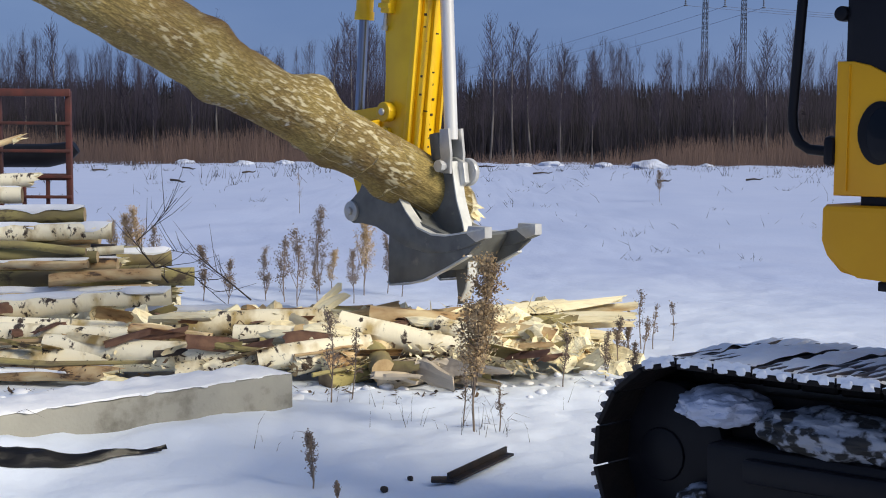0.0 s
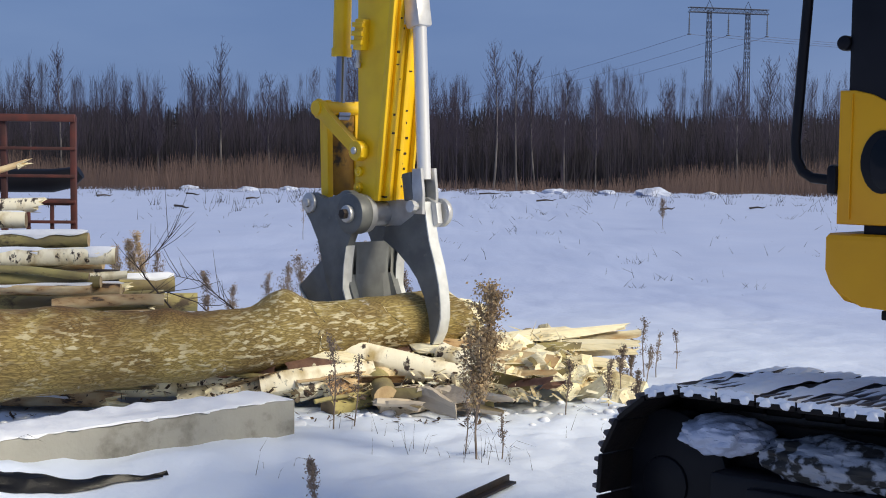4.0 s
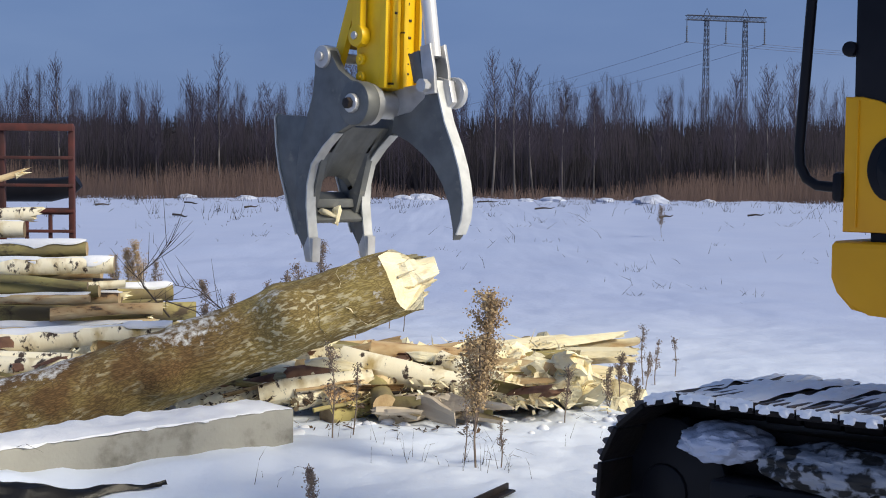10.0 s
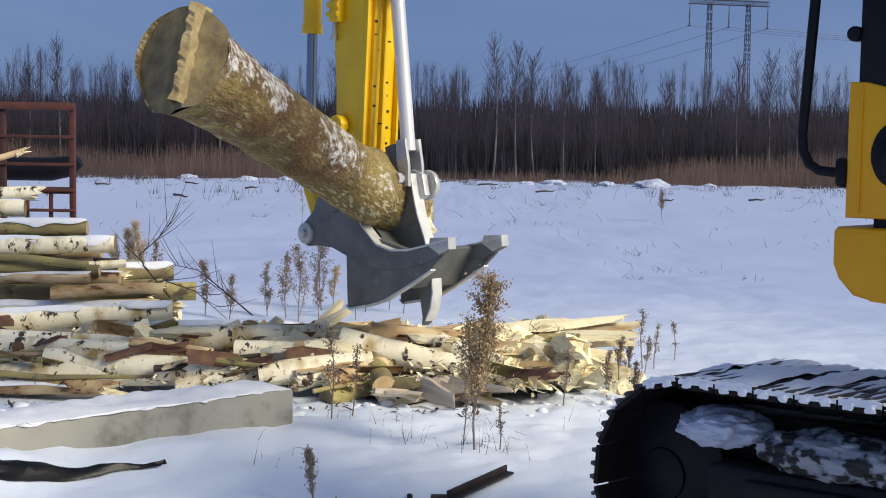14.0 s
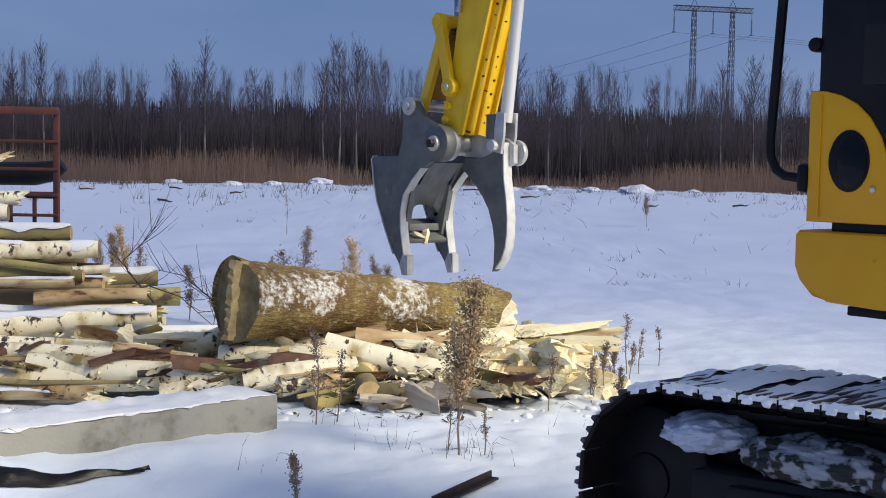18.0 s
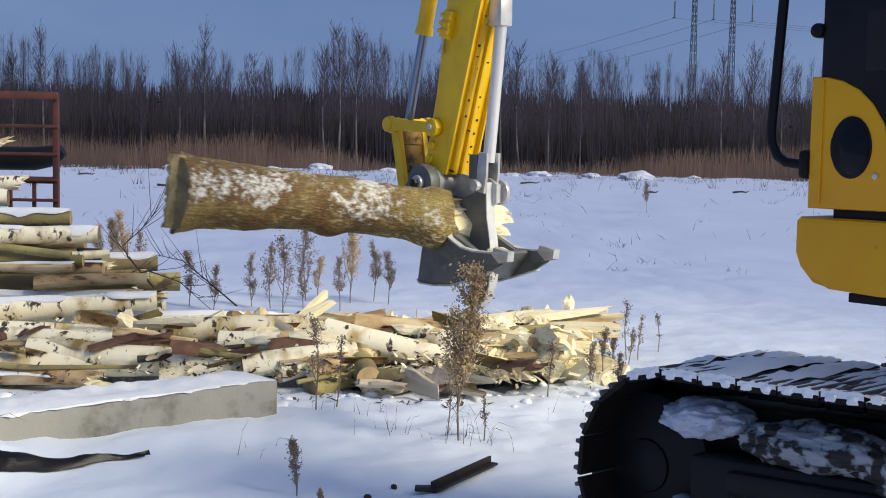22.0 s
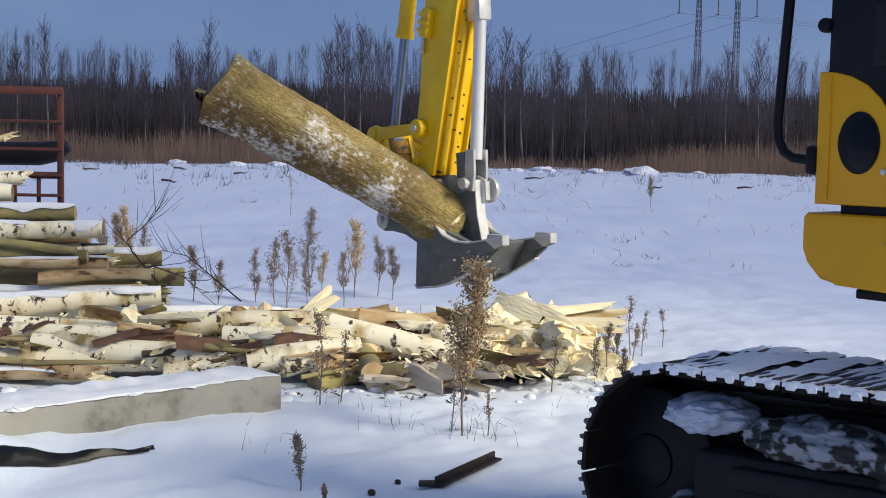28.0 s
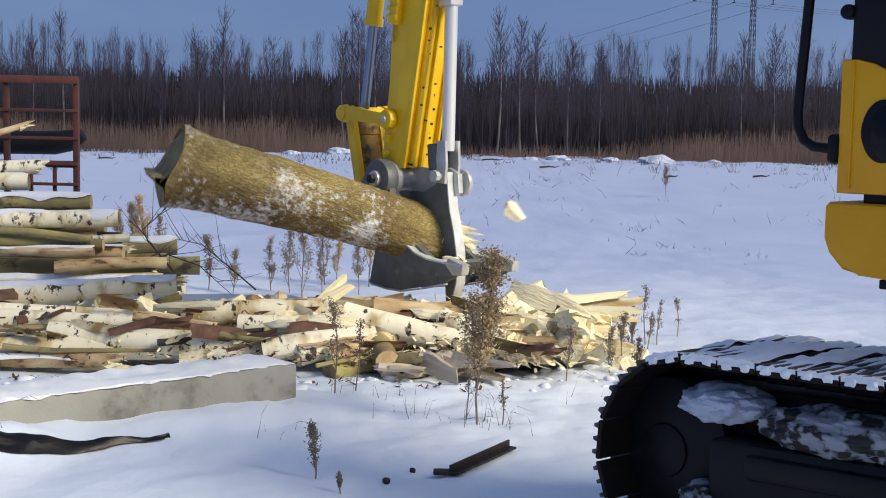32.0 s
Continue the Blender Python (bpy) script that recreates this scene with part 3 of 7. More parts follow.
        tube(bm, pts, [r, r * 0.9, r * 0.75, r * 0.5, r * 0.25, r * 0.05], 6)
        t = thing("birch_tree", "tall leafless birch with a pale thin trunk", "tree", "tall birches at the wood", m=pose(x, y, 0))
        part("trunk", bm, WOODLAND_PALE, t)
        for _ in range(110):
            f = rng.uniform(0.35, 0.98)
            i = min(int(f * 5), 4)
            p = pts[i].lerp(pts[i + 1], f * 5 - i)
            a, ln = rng.uniform(0, 6.283), h * rng.uniform(0.06, 0.16) * (1.2 - f * 0.8)
            q = p + Vector((math.cos(a) * ln, math.sin(a) * ln, ln * rng.uniform(1.1, 2.2)))
            blade(B, G, p, q, 0.012)
            for _ in range(5):
                e = p.lerp(q, rng.uniform(0.2, 1.0))
                blade(B, G, e, e + Vector((rng.uniform(-0.5, 0.5), rng.uniform(-0.5, 0.5), rng.uniform(0.2, 0.9))) * ln * 0.7, 0.010)
        part("crown", raw("crown", B, G, WOODLAND_TWIGS), None, t)
    for x, y, h, r in BIRCHES:
        birch(x, y, h, r)


BIRCHES = [(-26.0, 82, 9.3, 0.08), (-15.4, 82, 9.6, 0.08), (-17.6, 84, 8.3, 0.06), (-23.2, 88, 7.6, 0.07), (-6.6, 81, 9.5, 0.08), (-5.4, 83, 9.6, 0.08), (-7.6, 84, 8.4, 0.07), (2.6, 82, 9.8, 0.08), (4.2, 82, 9.5, 0.08), (5.6, 84, 8.8, 0.07), (7.6, 85, 8.4, 0.07), (9.6, 84, 7.7, 0.06), (-12.6, 86, 7.9, 0.07), (19.0, 83, 8.6, 0.07), (21.5, 84, 9.1, 0.07), (22.6, 82, 9.3, 0.08), (14.6, 86, 7.4, 0.06), (-29.5, 86, 8.1, 0.07), (-20.4, 86, 7.2, 0.06), (0.2, 87, 7.6, 0.06)]
build_woodland()


# ---- power line ----
def build_pylon():
    p = thing("power_pylon", "grey lattice portal pylon with two legs and a crossbeam", "pylon", m=pose(36.0, 165, 0, 0, 0, 12))
    H, A, W = 23.0, 2.72, 5.6

    def lattice(bm, a, b, w0, w1, n, t=0.07):
        a, b = Vector(a), Vector(b)
        d = (b - a).normalized()
        s = d.cross(Vector((0, 1, 0))).normalized()
        q = d.cross(s)
        cs = ((1, 1), (1, -1), (-1, -1), (-1, 1))
        pt = lambda f, c: a.lerp(b, f) + (s * c[0] + q * c[1]) * (w0 + (w1 - w0) * f)
        for c in cs:
            tube(bm, [pt(0, c), pt(1, c)], t, 4, False)
        for k in range(n):
            f0, f1 = k / n, (k + 1) / n
            for i in range(4):
                c, e = cs[i], cs[(i + 1) % 4]
                tube(bm, [pt(f0, c), pt(f1, e)], t * 0.6, 3, False)
                tube(bm, [pt(f0, e), pt(f1, c)], t * 0.6, 3, False)
    for x in (-A, A):
        bm = bmesh.new()
        lattice(bm, (x, 0, 0), (x, 0, H), 0.50, 0.22, 18, 0.045)
        part("leg", bm, PYLON, p, smooth=False)
        bm = bmesh.new()
        tube(bm, [(x - 0.6, 0, H), (x, 0, H + 1.3), (x + 0.6, 0, H)], 0.06, 4)
        part("earth_wire_peak", bm, PYLON, p, smooth=False)
    bm = bmesh.new()
    lattice(bm, (-W, 0, H), (W, 0, H), 0.3, 0.3, 18, 0.05)
    part("crossbeam", bm, PYLON, p, smooth=False)
    for x in (-W + 0.1, 0, W - 0.1):
        bm = bmesh.new()
        tube(bm, [(x, 0, H - 0.3), (x, 0, H - 3.2)], 0.05, 6)
        for k in range(8):
            bmesh.ops.create_cone(bm, cap_ends=True, segments=8, radius1=0.16, radius2=0.06, depth=0.14, matrix=Matrix.Translation((x, 0, H - 1.2 - 0.24 * k)))
        bmesh.ops.create_cone(bm, cap_ends=True, segments=8, radius1=0.28, radius2=0.28, depth=0.12, matrix=Matrix.Translation((x, 0, H - 3.2)))
        part("insulator", bm, PYLON, p, smooth=False)
    o = p.matrix_basis
    for x in (-W + 0.1, 0, W - 0.1):
        a = o @ Vector((x, 0, H - 3.2))
        for end, sag in (((-70 + x * 2, 420, 22), 7), ((190 + x * 2, 150, 24), 5)):
            b = Vector(end)
            pts = [a.lerp(b, f) - Vector((0, 0, sag * 4 * f * (1 - f))) for f in (i / 24 for i in range(25))]
            bm = bmesh.new()
            tube(bm, pts, 0.026, 4)
            thing("power_cable", "thin sagging high voltage cable hung from the pylon", "cable", "power cables", bm=bm, mats=WIRE)


build_pylon()


# ---- excavator ----
CENTRE = Vector((2.95, 5.2, 0))            # swing centre
HEAD = 44.0                                # way in which the machine points, degrees left of +y


def build_excavator():
    ex = thing("excavator", "yellow and black crawler excavator with snowy tracks and a grab", "excavator")
    base = pose(CENTRE.x, CENTRE.y, 0, 0, 0, HEAD - 90)     # x: backwards, y: to the machine's right
    # crawler, near one: x from front to back, outer side at y = -1.30
    rng = random.Random(11)
    # the crawlers are tilted a little to fit their edge lines in the camera's view
    askew = base @ pose(-1.3, -1.52, 0.88) @ pose(0, 0, 0, -1.6, -3.0, 0) @ pose(1.3, 1.52, -0.88)

    def crawler(y0, y1, visible):
        fr, bk, r, zc = -1.665, 1.75, 0.43, 0.45
        bm = bmesh.new()
        prof = [(fr + 0.1 + 0.36 * math.cos(a), zc + 0.30 * math.sin(a)) for a in np.linspace(math.pi / 2, 3 * math.pi / 2, 10)]
        prof += [(bk - 0.1 + 0.36 * math.cos(a), zc + 0.30 * math.sin(a)) for a in np.linspace(-math.pi / 2, math.pi / 2, 10)]
        plate(bm, prof, y0 + 0.30, y1 - 0.30, 0.02)
        tr = part("crawler", bm, TRACK_STEEL, ex, "snow-caked black crawler track", askew)
        # side frame with its rail and cover plate
        bm = bmesh.new()
        box(bm, (fr + 0.42, y0 + 0.10, 0.20), (bk - 0.42, y0 + 0.31, 0.56), 0.03)
        box(bm, (fr + 0.62, y0 + 0.06, 0.42), (bk - 0.6, y0 + 0.12, 0.52), 0.02)
        part("side_frame", bm, BLACK, tr)
        for x in (fr + 0.12, bk - 0.12):
            bm = bmesh.new()
            plate(bm, disc(x, zc, 0.33, 28), y0 + 0.22, y0 + 0.34, 0.02)
            plate(bm, disc(x, zc, 0.12, 18), y0 + 0.205, y0 + 0.24, 0.012)
            part("idler_wheel", bm, BLACK, tr)
        for k in range(6):
            bm = bmesh.new()
            plate(bm, disc(-1.05 + 0.42 * k, 0.19, 0.11, 16), y0 + 0.20, y0 + 0.36, 0.015)
            part("track_roller", bm, TRACK_STEEL, tr)
        # shoes round the loop
        ln = (bk - fr - 2 * 0.35)
        r2 = 0.43
        x0, x1 = fr + 0.35, bk - 0.35
        total = 2 * ln + 2 * math.pi * r2
        n = int(total / 0.178)
        shoe = bmesh.new()
        box(shoe, (-0.087, y0, -0.012), (0.087, y1, 0.012), 0.006)
        shoe_me = mesh_of("track_shoe", shoe, TRACK_STEEL, False)
        bar = bmesh.new()
        plate(bar, [(-0.012, 0.008), (-0.008, 0.036), (0.008, 0.036), (0.012, 0.008)], y0 + 0.004, y1 - 0.004, 0.003)
        bar_me = mesh_of("grouser", bar, GROUSER, False)
        link = bmesh.new()
        for yy in (y0 + 0.36, y1 - 0.42):
            box(link, (-0.085, yy, -0.10), (0.085, yy + 0.05, -0.010), 0.01)
        link_me = mesh_of("track_link", link, TRACK_STEEL, False)
        caps = []
        xs = (-0.086, -0.070, -0.050, -0.036, -0.020, 0.0, 0.020, 0.036, 0.050, 0.070, 0.086)
        for v in range(8):
            sn = bmesh.new()
            rws = []
            for i, yy in enumerate(np.linspace(y0 + 0.003, y1 - 0.02, 70)):
                deep = (0.044 if i > 3 else 0.038) + 0.026 * noise.noise(Vector((yy * 2.6, v * 0.45, 1))) + 0.016 * noise.noise(Vector((yy * 8, v * 1.3, 4)))
                row = []
                for x in xs:
                    bar_near = min(abs(x - q) for q in (-0.060, 0.0, 0.060)) < 0.013
                    hh = deep + 0.008 * noise.noise(Vector((yy * 12, x * 40, v * 3.0))) - (0.006 if bar_near else 0.0) - 0.012 * (abs(x) > 0.08)
                    row.append(sn.verts.new((x, yy, max(0.004, hh))))
                if i == 0:
                    rws.append([sn.verts.new((q.co.x, yy, 0.0)) for q in row])
                rws.append(row)
            for i in range(len(rws) - 1):
                for q in range(len(xs) - 1):
                    sn.faces.new((rws[i][q], rws[i + 1][q], rws[i + 1][q + 1], rws[i][q + 1]))
            for gx in (-0.043, 0.043):     # rounded tabs of snow over the shoe's end, one on each side of the bar
                r = bmesh.ops.create_icosphere(sn, subdivisions=3, radius=1.0)
                low = 0.012 + 0.014 * noise.noise(Vector((v * 2.3, gx * 40, 5)))
                for q in r["verts"]:
                    x, y, z = (math.copysign(abs(c) ** 0.6, c) for c in q.co)
                    k = 1 + 0.30 * noise.noise(q.co * 1.6 + Vector((v * 3.1, gx * 50, 0)))
                    q.co = Vector((gx + x * 0.025 * k, y0 + 0.012 + y * 0.019 * k, 0.026 - low + z * 0.017 * k))
            caps.append(mesh_of("snow_on_shoe", sn, SNOW_CAP, True))
        for k in range(n):
            s = (k + 0.5) * total / n
            if s < ln:
                p, a = (x0 + s, zc + r2 - 0.02 * math.sin(math.pi * s / ln)), 0.0
                top = True
            elif s < ln + math.pi * r2:
                a = (s - ln) / r2
                p, top = (x1 + r2 * math.sin(a), zc + r2 * math.cos(a)), a < 0.7
            elif s < 2 * ln + math.pi * r2:
                p, a, top = (x1 - (s - ln - math.pi * r2), zc - r2), math.pi, False
            else:
                a = (s - 2 * ln - math.pi * r2) / r2 + math.pi
                p, top = (x0 + r2 * math.sin(a), zc + r2 * math.cos(a)), a > 5.8
            m = Matrix.Translation((p[0], 0, p[1])) @ Matrix.Rotation(a, 4, "Y")
            sh = part("track_shoe", shoe_me, None, tr, m=m)
            for gx in (-0.060, 0.0, 0.060):
                part("grouser", bar_me, None, sh, m=Matrix.Translation((gx, 0, 0)))
            if visible:
                part("track_link", link_me, None, tr, m=m)
            if top and visible:
                part("snow_on_shoe", caps[k % 8], None, tr, m=m, label="ridged snow on a track shoe")
        if visible:                        # snow and mud lying in the frame
            for i, (cx, cz, w, h) in enumerate(((-1.22, 0.70, 0.20, 0.085), (-0.70, 0.64, 0.34, 0.10), (-0.15, 0.56, 0.42, 0.12), (-1.30, 0.30, 0.10, 0.06), (-0.62, 0.33, 0.3, 0.05))):
                sn = bmesh.new()
                bmesh.ops.create_icosphere(sn, subdivisions=5, radius=1)
                for v in sn.verts:
                    q = 1 + 0.20 * noise.fractal(v.co * 2.4 + Vector((i * 9, 0, 0)), 1.1, 2.1, 5)
                    v.co = Vector((cx + v.co.x * w * q, y0 + 0.20 + v.co.y * 0.16 * q, cz + v.co.z * h * q))
                part("caked_snow", sn, SNOW if i == 0 else DIRTY_SHADED_SNOW, tr, "dirty snow caked on the frame, toned down for shade")
    crawler(-1.52, -0.62, True)
    crawler(1.25, 2.15, False)
    bm = bmesh.new()
    box(bm, (-0.8, -0.95, 0.40), (0.8, 1.6, 0.78), 0.06)
    tube(bm, [(0, 0, 0.7), (0, 0, 1.10)], 0.62, 28)
    part("undercarriage", bm, BLACK, ex, m=base)

    # upper body, in its own space: x backwards, y right, z up, turning about the swing centre
    bm = bmesh.new()
    box(bm, (-0.3, -0.65, 1.29), (2.2, 1.25, 1.45), 0.03)
    box(bm, (0.6, -1.15, 1.24), (1.9, 1.25, 2.05), 0.10)
    box(bm, (1.75, -1.22, 1.15), (2.35, 1.28, 2.1), 0.16)
    up = part("upper_body", bm, CAB_YELLOW, ex)
    # rounded yellow box under the cab
    side = [(-0.81, 1.565), (-0.825, 1.55), (-0.825, 1.42), (-0.80, 1.36), (-0.74, 1.30), (-0.66, 1.285), (-0.45, 1.275), (0.9, 1.265), (0.9, 1.565)]
    bm = bmesh.new()
    plate(bm, side, -1.27, -0.70, 0.025)
    part("step_box", bm, CAB_YELLOW, up, "rounded mustard yellow side box")
    bm = bmesh.new()
    box(bm, (-0.60, -1.22, 1.235), (0.9, -0.75, 1.272), 0.005)
    part("under_plate", bm, BLACK, up)
    # black strip put in the gap between the panels, as its shade
    bm = bmesh.new()
    box(bm, (-0.68, -1.225, 1.563), (0.9, -0.72, 1.604), 0.003)
    part("rubber_joint", bm, BLACK, up)
    # cab: yellow skirt with a curved top edge, black above; oval opening is black discs laid on
    arc = [(-0.79, 1.60), (-0.79, 2.125), (-0.72, 2.123), (-0.65, 2.105), (-0.58, 2.07), (-0.52, 2.015), (-0.47, 1.94), (-0.435, 1.84), (-0.42, 1.73), (-0.415, 1.60)]
    bm = bmesh.new()
    plate(bm, arc, -1.245, -1.20, 0.012)
    skirt = part("cab_skirt", bm, CAB_YELLOW, up, "mustard yellow cab skirt")
    bm = bmesh.new()
    box(bm, (-0.735, -1.252, 1.62), (-0.729, -1.240, 2.11), 0.002)
    part("panel_seam", bm, CAB_YELLOW, skirt)
    bm = bmesh.new()
    ov = [(-0.600 + 0.088 * math.cos(a), 1.845 + 0.122 * math.sin(a)) for a in np.linspace(0, 2 * math.pi, 28, endpoint=False)]
    plate(bm, ov, -1.254, -1.242, 0.004)
    part("oval_vent", bm, BLACK, skirt, "black oval vent")
    # raised dark disc, its colour stands for the shade inside the opening
    bm = bmesh.new()
    inn = [(-0.585 + 0.065 * math.cos(a), 1.84 + 0.103 * math.sin(a)) for a in np.linspace(0, 2 * math.pi, 24, endpoint=False)]
    plate(bm, inn, -1.258, -1.253, 0.002)
    part("vent_recess", bm, GLASS_DARK, skirt)
    bm = bmesh.new()
    plate(bm, disc(-0.492, 1.735, 0.012, 10), -1.256, -1.244, 0.003)
    part("lock", bm, BRIGHT, skirt, "round bright lock")
    bm = bmesh.new()
    box(bm, (-0.775, -1.235, 1.60), (0.75, -0.30, 3.05), 0.05)
    cab = part("cab_shell", bm, BLACK, up, "black cab shell")
    bm = bmesh.new()
    box(bm, (-0.56, -1.240, 2.14), (0.55, -1.228, 2.92), 0.004)
    part("side_window", bm, GLASS_DARK, cab)
    bm = bmesh.new()
    plate(bm, disc(-0.785, 2.31, 0.030, 14), -1.238, -1.18, 0.01)
    part("hinge_knob", bm, BLACK, cab)
    bm = bmesh.new()
    tube(bm, [(-0.93, -1.20, 3.0), (-0.955, -1.20, 2.6), (-0.985, -1.20, 2.15), (-1.0, -1.20, 1.93), (-0.995, -1.20, 1.86), (-0.965, -1.20, 1.805), (-0.92, -1.20, 1.78), (-0.86, -1.20, 1.775), (-0.79, -1.20, 1.775)],
         0.021, 12)
    tube(bm, [(-0.93, -1.20, 3.0), (-0.76, -1.20, 3.03)], 0.021, 10)
    rail = part("handrail", bm, BLACK, up, "black tubular handrail")
    bm = bmesh.new()
    box(bm, (-0.832, -1.262, 1.715), (-0.785, -1.150, 1.835), 0.02)
    part("rail_foot", bm, BLACK, rail)
    return ex, up


# ---- arm, in its own space: x towards the machine, y to its far side, z up, grab pin at the origin ----
LEAN = 16.0
BOSS = (0.143, 0.480)
HINGE_R, ROD_R = 0.62, 0.82
ANCHOR = (-0.02, 2.35)
LUG = (-0.278, 0.345)
PIVOT = (0.060, 0.010)
PIN = (0.085, -0.025)


def build_arm(ex):
    L = Matrix.Rotation(radians(LEAN), 4, "Y")
    w = 0.185
    # box section, deeper towards the top
    prof = [(-0.05, 0.13), (-0.06, 0.30), (-0.085, 0.80), (-0.20, 1.7), (-0.30, 2.7), (0.20, 2.7), (0.20, 1.2), (0.195, 0.118), (0.10, 0.10)]
    bm = bmesh.new()
    plate(bm, prof, -w, w, 0.012)
    bmesh.ops.transform(bm, matrix=L, verts=bm.verts)
    arm = part("arm", bm, YELLOW, ex, "yellow box-section arm with chipped paint")
    # wear plates and ribs along the underside
    for y0, y1, x1 in ((-0.187, -0.160, 0.245), (-0.100, -0.050, 0.232), (0.015, 0.060, 0.232), (0.160, 0.187, 0.245)):
        bm = bmesh.new()
        box(bm, (0.185, y0, 0.12), (x1, y1, 2.65), 0.008)
        bmesh.ops.transform(bm, matrix=L, verts=bm.verts)
        part("underside_rib", bm, YELLOW, arm)
    rng = random.Random(3)
    for k in range(34):                    # chips and old weld marks
        bm = bmesh.new()
        z, y = 0.16 + 0.062 * k + rng.uniform(-0.03, 0.03), rng.choice((-0.04, 0.0, 0.07, 0.10, -0.075)) + rng.uniform(-0.02, 0.02)
        box(bm, (0.19, y - rng.uniform(0.006, 0.020), z), (0.2365 if min(abs(y + 0.075), abs(y - 0.037)) < 0.03 else 0.204, y + rng.uniform(0.004, 0.014), z + rng.uniform(0.008, 0.022)), 0.003)
        bmesh.ops.transform(bm, matrix=L, verts=bm.verts)
        part("weld_mark", bm, IRON, arm)
    # boss of the link on the near and the far side
    for s in (-1, 1):
        bm = bmesh.new()
        plate(bm, disc(*BOSS, 0.082, 22), s * w, s * (w + 0.085), 0.010)
        part("link_boss", bm, YELLOW, arm)
        bm = bmesh.new()
        plate(bm, disc(BOSS[0], BOSS[1], 0.030, 14), s * (w + 0.083), s * (w + 0.105), 0.006)
        part("pin_head", bm, BRIGHT, arm)
    for dx, dz in ((-0.035, -0.17), (-0.03, -0.30)):
        bm = bmesh.new()
        c = L @ Vector((dx + 0.03, 0, dz + 0.50))
        plate(bm, disc(c.x, c.z, 0.042, 14), -w - 0.03, -w + 0.01, 0.006)
        plate(bm, disc(c.x, c.z, 0.018, 10), -w - 0.042, -w - 0.028, 0.003)
        part("side_boss", bm, YELLOW, arm)
    # small valve block with its fittings
    bm = bmesh.new()
    box(bm, (-0.14, -w - 0.07, 1.30), (-0.03, -w + 0.005, 1.55), 0.012)
    for z in (1.34, 1.41, 1.48):
        box(bm, (-0.155, -w - 0.085, z), (-0.025, -w - 0.05, z + 0.04), 0.006)
    bmesh.ops.transform(bm, matrix=L, verts=bm.verts)
    part("clamp_block", bm, YELLOW, arm)
    bm = bmesh.new()
    rod(bm, (-0.11, -w - 0.03, 1.20), (-0.11, -w - 0.03, 1.30), 0.016)
    rod(bm, (-0.11, -w - 0.03, 1.16), (-0.11, -w - 0.03, 1.20), 0.026)
    bmesh.ops.transform(bm, matrix=L, verts=bm.verts)
    part("fitting", bm, BRIGHT, arm)
    # cross tube on the grab pin
    bm = bmesh.new()
    rod(bm, (PIN[0], -0.20, PIN[1]), (PIN[0], 0.30, PIN[1]), 0.105, 28)
    rod(bm, (PIN[0], -0.222, PIN[1]), (PIN[0], -0.17, PIN[1]), 0.155, 28)
    part("pin_tube", bm, BRIGHT, arm, "bright steel pin tube")
    for y0, y1 in ((-0.345, -0.225), (0.225, 0.345)):
        bm = bmesh.new()
        plate(bm, disc(*PIN, 0.165, 32), y0, y1, 0.012)
        hub = part("pin_hub", bm, STEEL, arm)
        s = -1 if y0 < 0 else 1
        bm = bmesh.new()
        plate(bm, disc(*PIN, 0.070, 20), s * 0.340, s * 0.385, 0.010)
        part("washer", bm, BRIGHT, hub)
        bm = bmesh.new()
        plate(bm, disc(*PIN, 0.042, 6), s * 0.380, s * 0.425, 0.005)
        part("bolt", bm, IRON, hub, "dark bolt head")
    bm = bmesh.new()
    plate(bm, [(0.05, -0.12), (0.18, -0.19), (0.58, -0.25), (0.72, -0.19), (0.72, -0.03), (0.62, 0.03), (0.40, 0.03), (0.05, 0.11)], 0.02, 0.075, 0.008)
    part("thumb_bracket", bm, BRIGHT, arm)
    bm = bmesh.new()
    plate(bm, disc(0.66, -0.10, 0.115, 24), 0.10, 0.15, 0.012)
    for k in range(6):
        a = radians(60 * k)
        plate(bm, disc(0.66 + 0.08 * math.cos(a), -0.10 + 0.08 * math.sin(a), 0.014, 8), 0.095, 0.105, 0)
    part("thumb_flange", bm, BRIGHT, arm)
    bm = bmesh.new()
    rod(bm, (0.61, -0.13, -0.04), (0.61, 0.14, -0.04), 0.034, 14)
    rod(bm, (0.61, -0.16, -0.04), (0.61, -0.12, -0.04), 0.050, 8)
    part("thumb_pin", bm, BRIGHT, arm)
    # curved thumb
    out = [(0.651, -0.008), (0.655, -0.171), (0.663, -0.318), (0.703, -0.520), (0.720, -0.683), (0.716, -0.824), (0.703, -0.933), (0.656, -1.041), (0.582, -1.129), (0.538, -1.159), (0.571, -1.094), (0.568, -0.904), (0.541, -0.756), (0.487, -0.599), (0.404, -0.483), (0.283, -0.367), (0.115, -0.247), (0.172, -0.139), (0.353, -0.167), (0.521, -0.107), (0.570, 0.012)]
    bm = bmesh.new()
    plate(bm, out, -0.045, 0.045, 0.008)
    part("thumb", bm, STEEL, arm, "curved grey steel thumb")
    edge = [(0.651, -0.008), (0.655, -0.171), (0.663, -0.318), (0.703, -0.520), (0.720, -0.683), (0.716, -0.824), (0.703, -0.933), (0.656, -1.041), (0.582, -1.129)]
    bm = bmesh.new()
    plate(bm, edge + [(x + 0.012, z - 0.004) for x, z in reversed(edge)], -0.05, 0.05, 0.002)
    part("thumb_edge", bm, EDGE, arm, "worn thumb edge painted bright as if sunlit")
    # strut from the clevis up to the arm
    bm = bmesh.new()
    top = (0.77, 0.0, 1.40)
    rod(bm, (0.635, 0, 0.17), top, 0.055, 22)
    part("strut", bm, STRUT, arm, "silver steel strut")
    for y in (-0.085, 0.060):
        bm = bmesh.new()
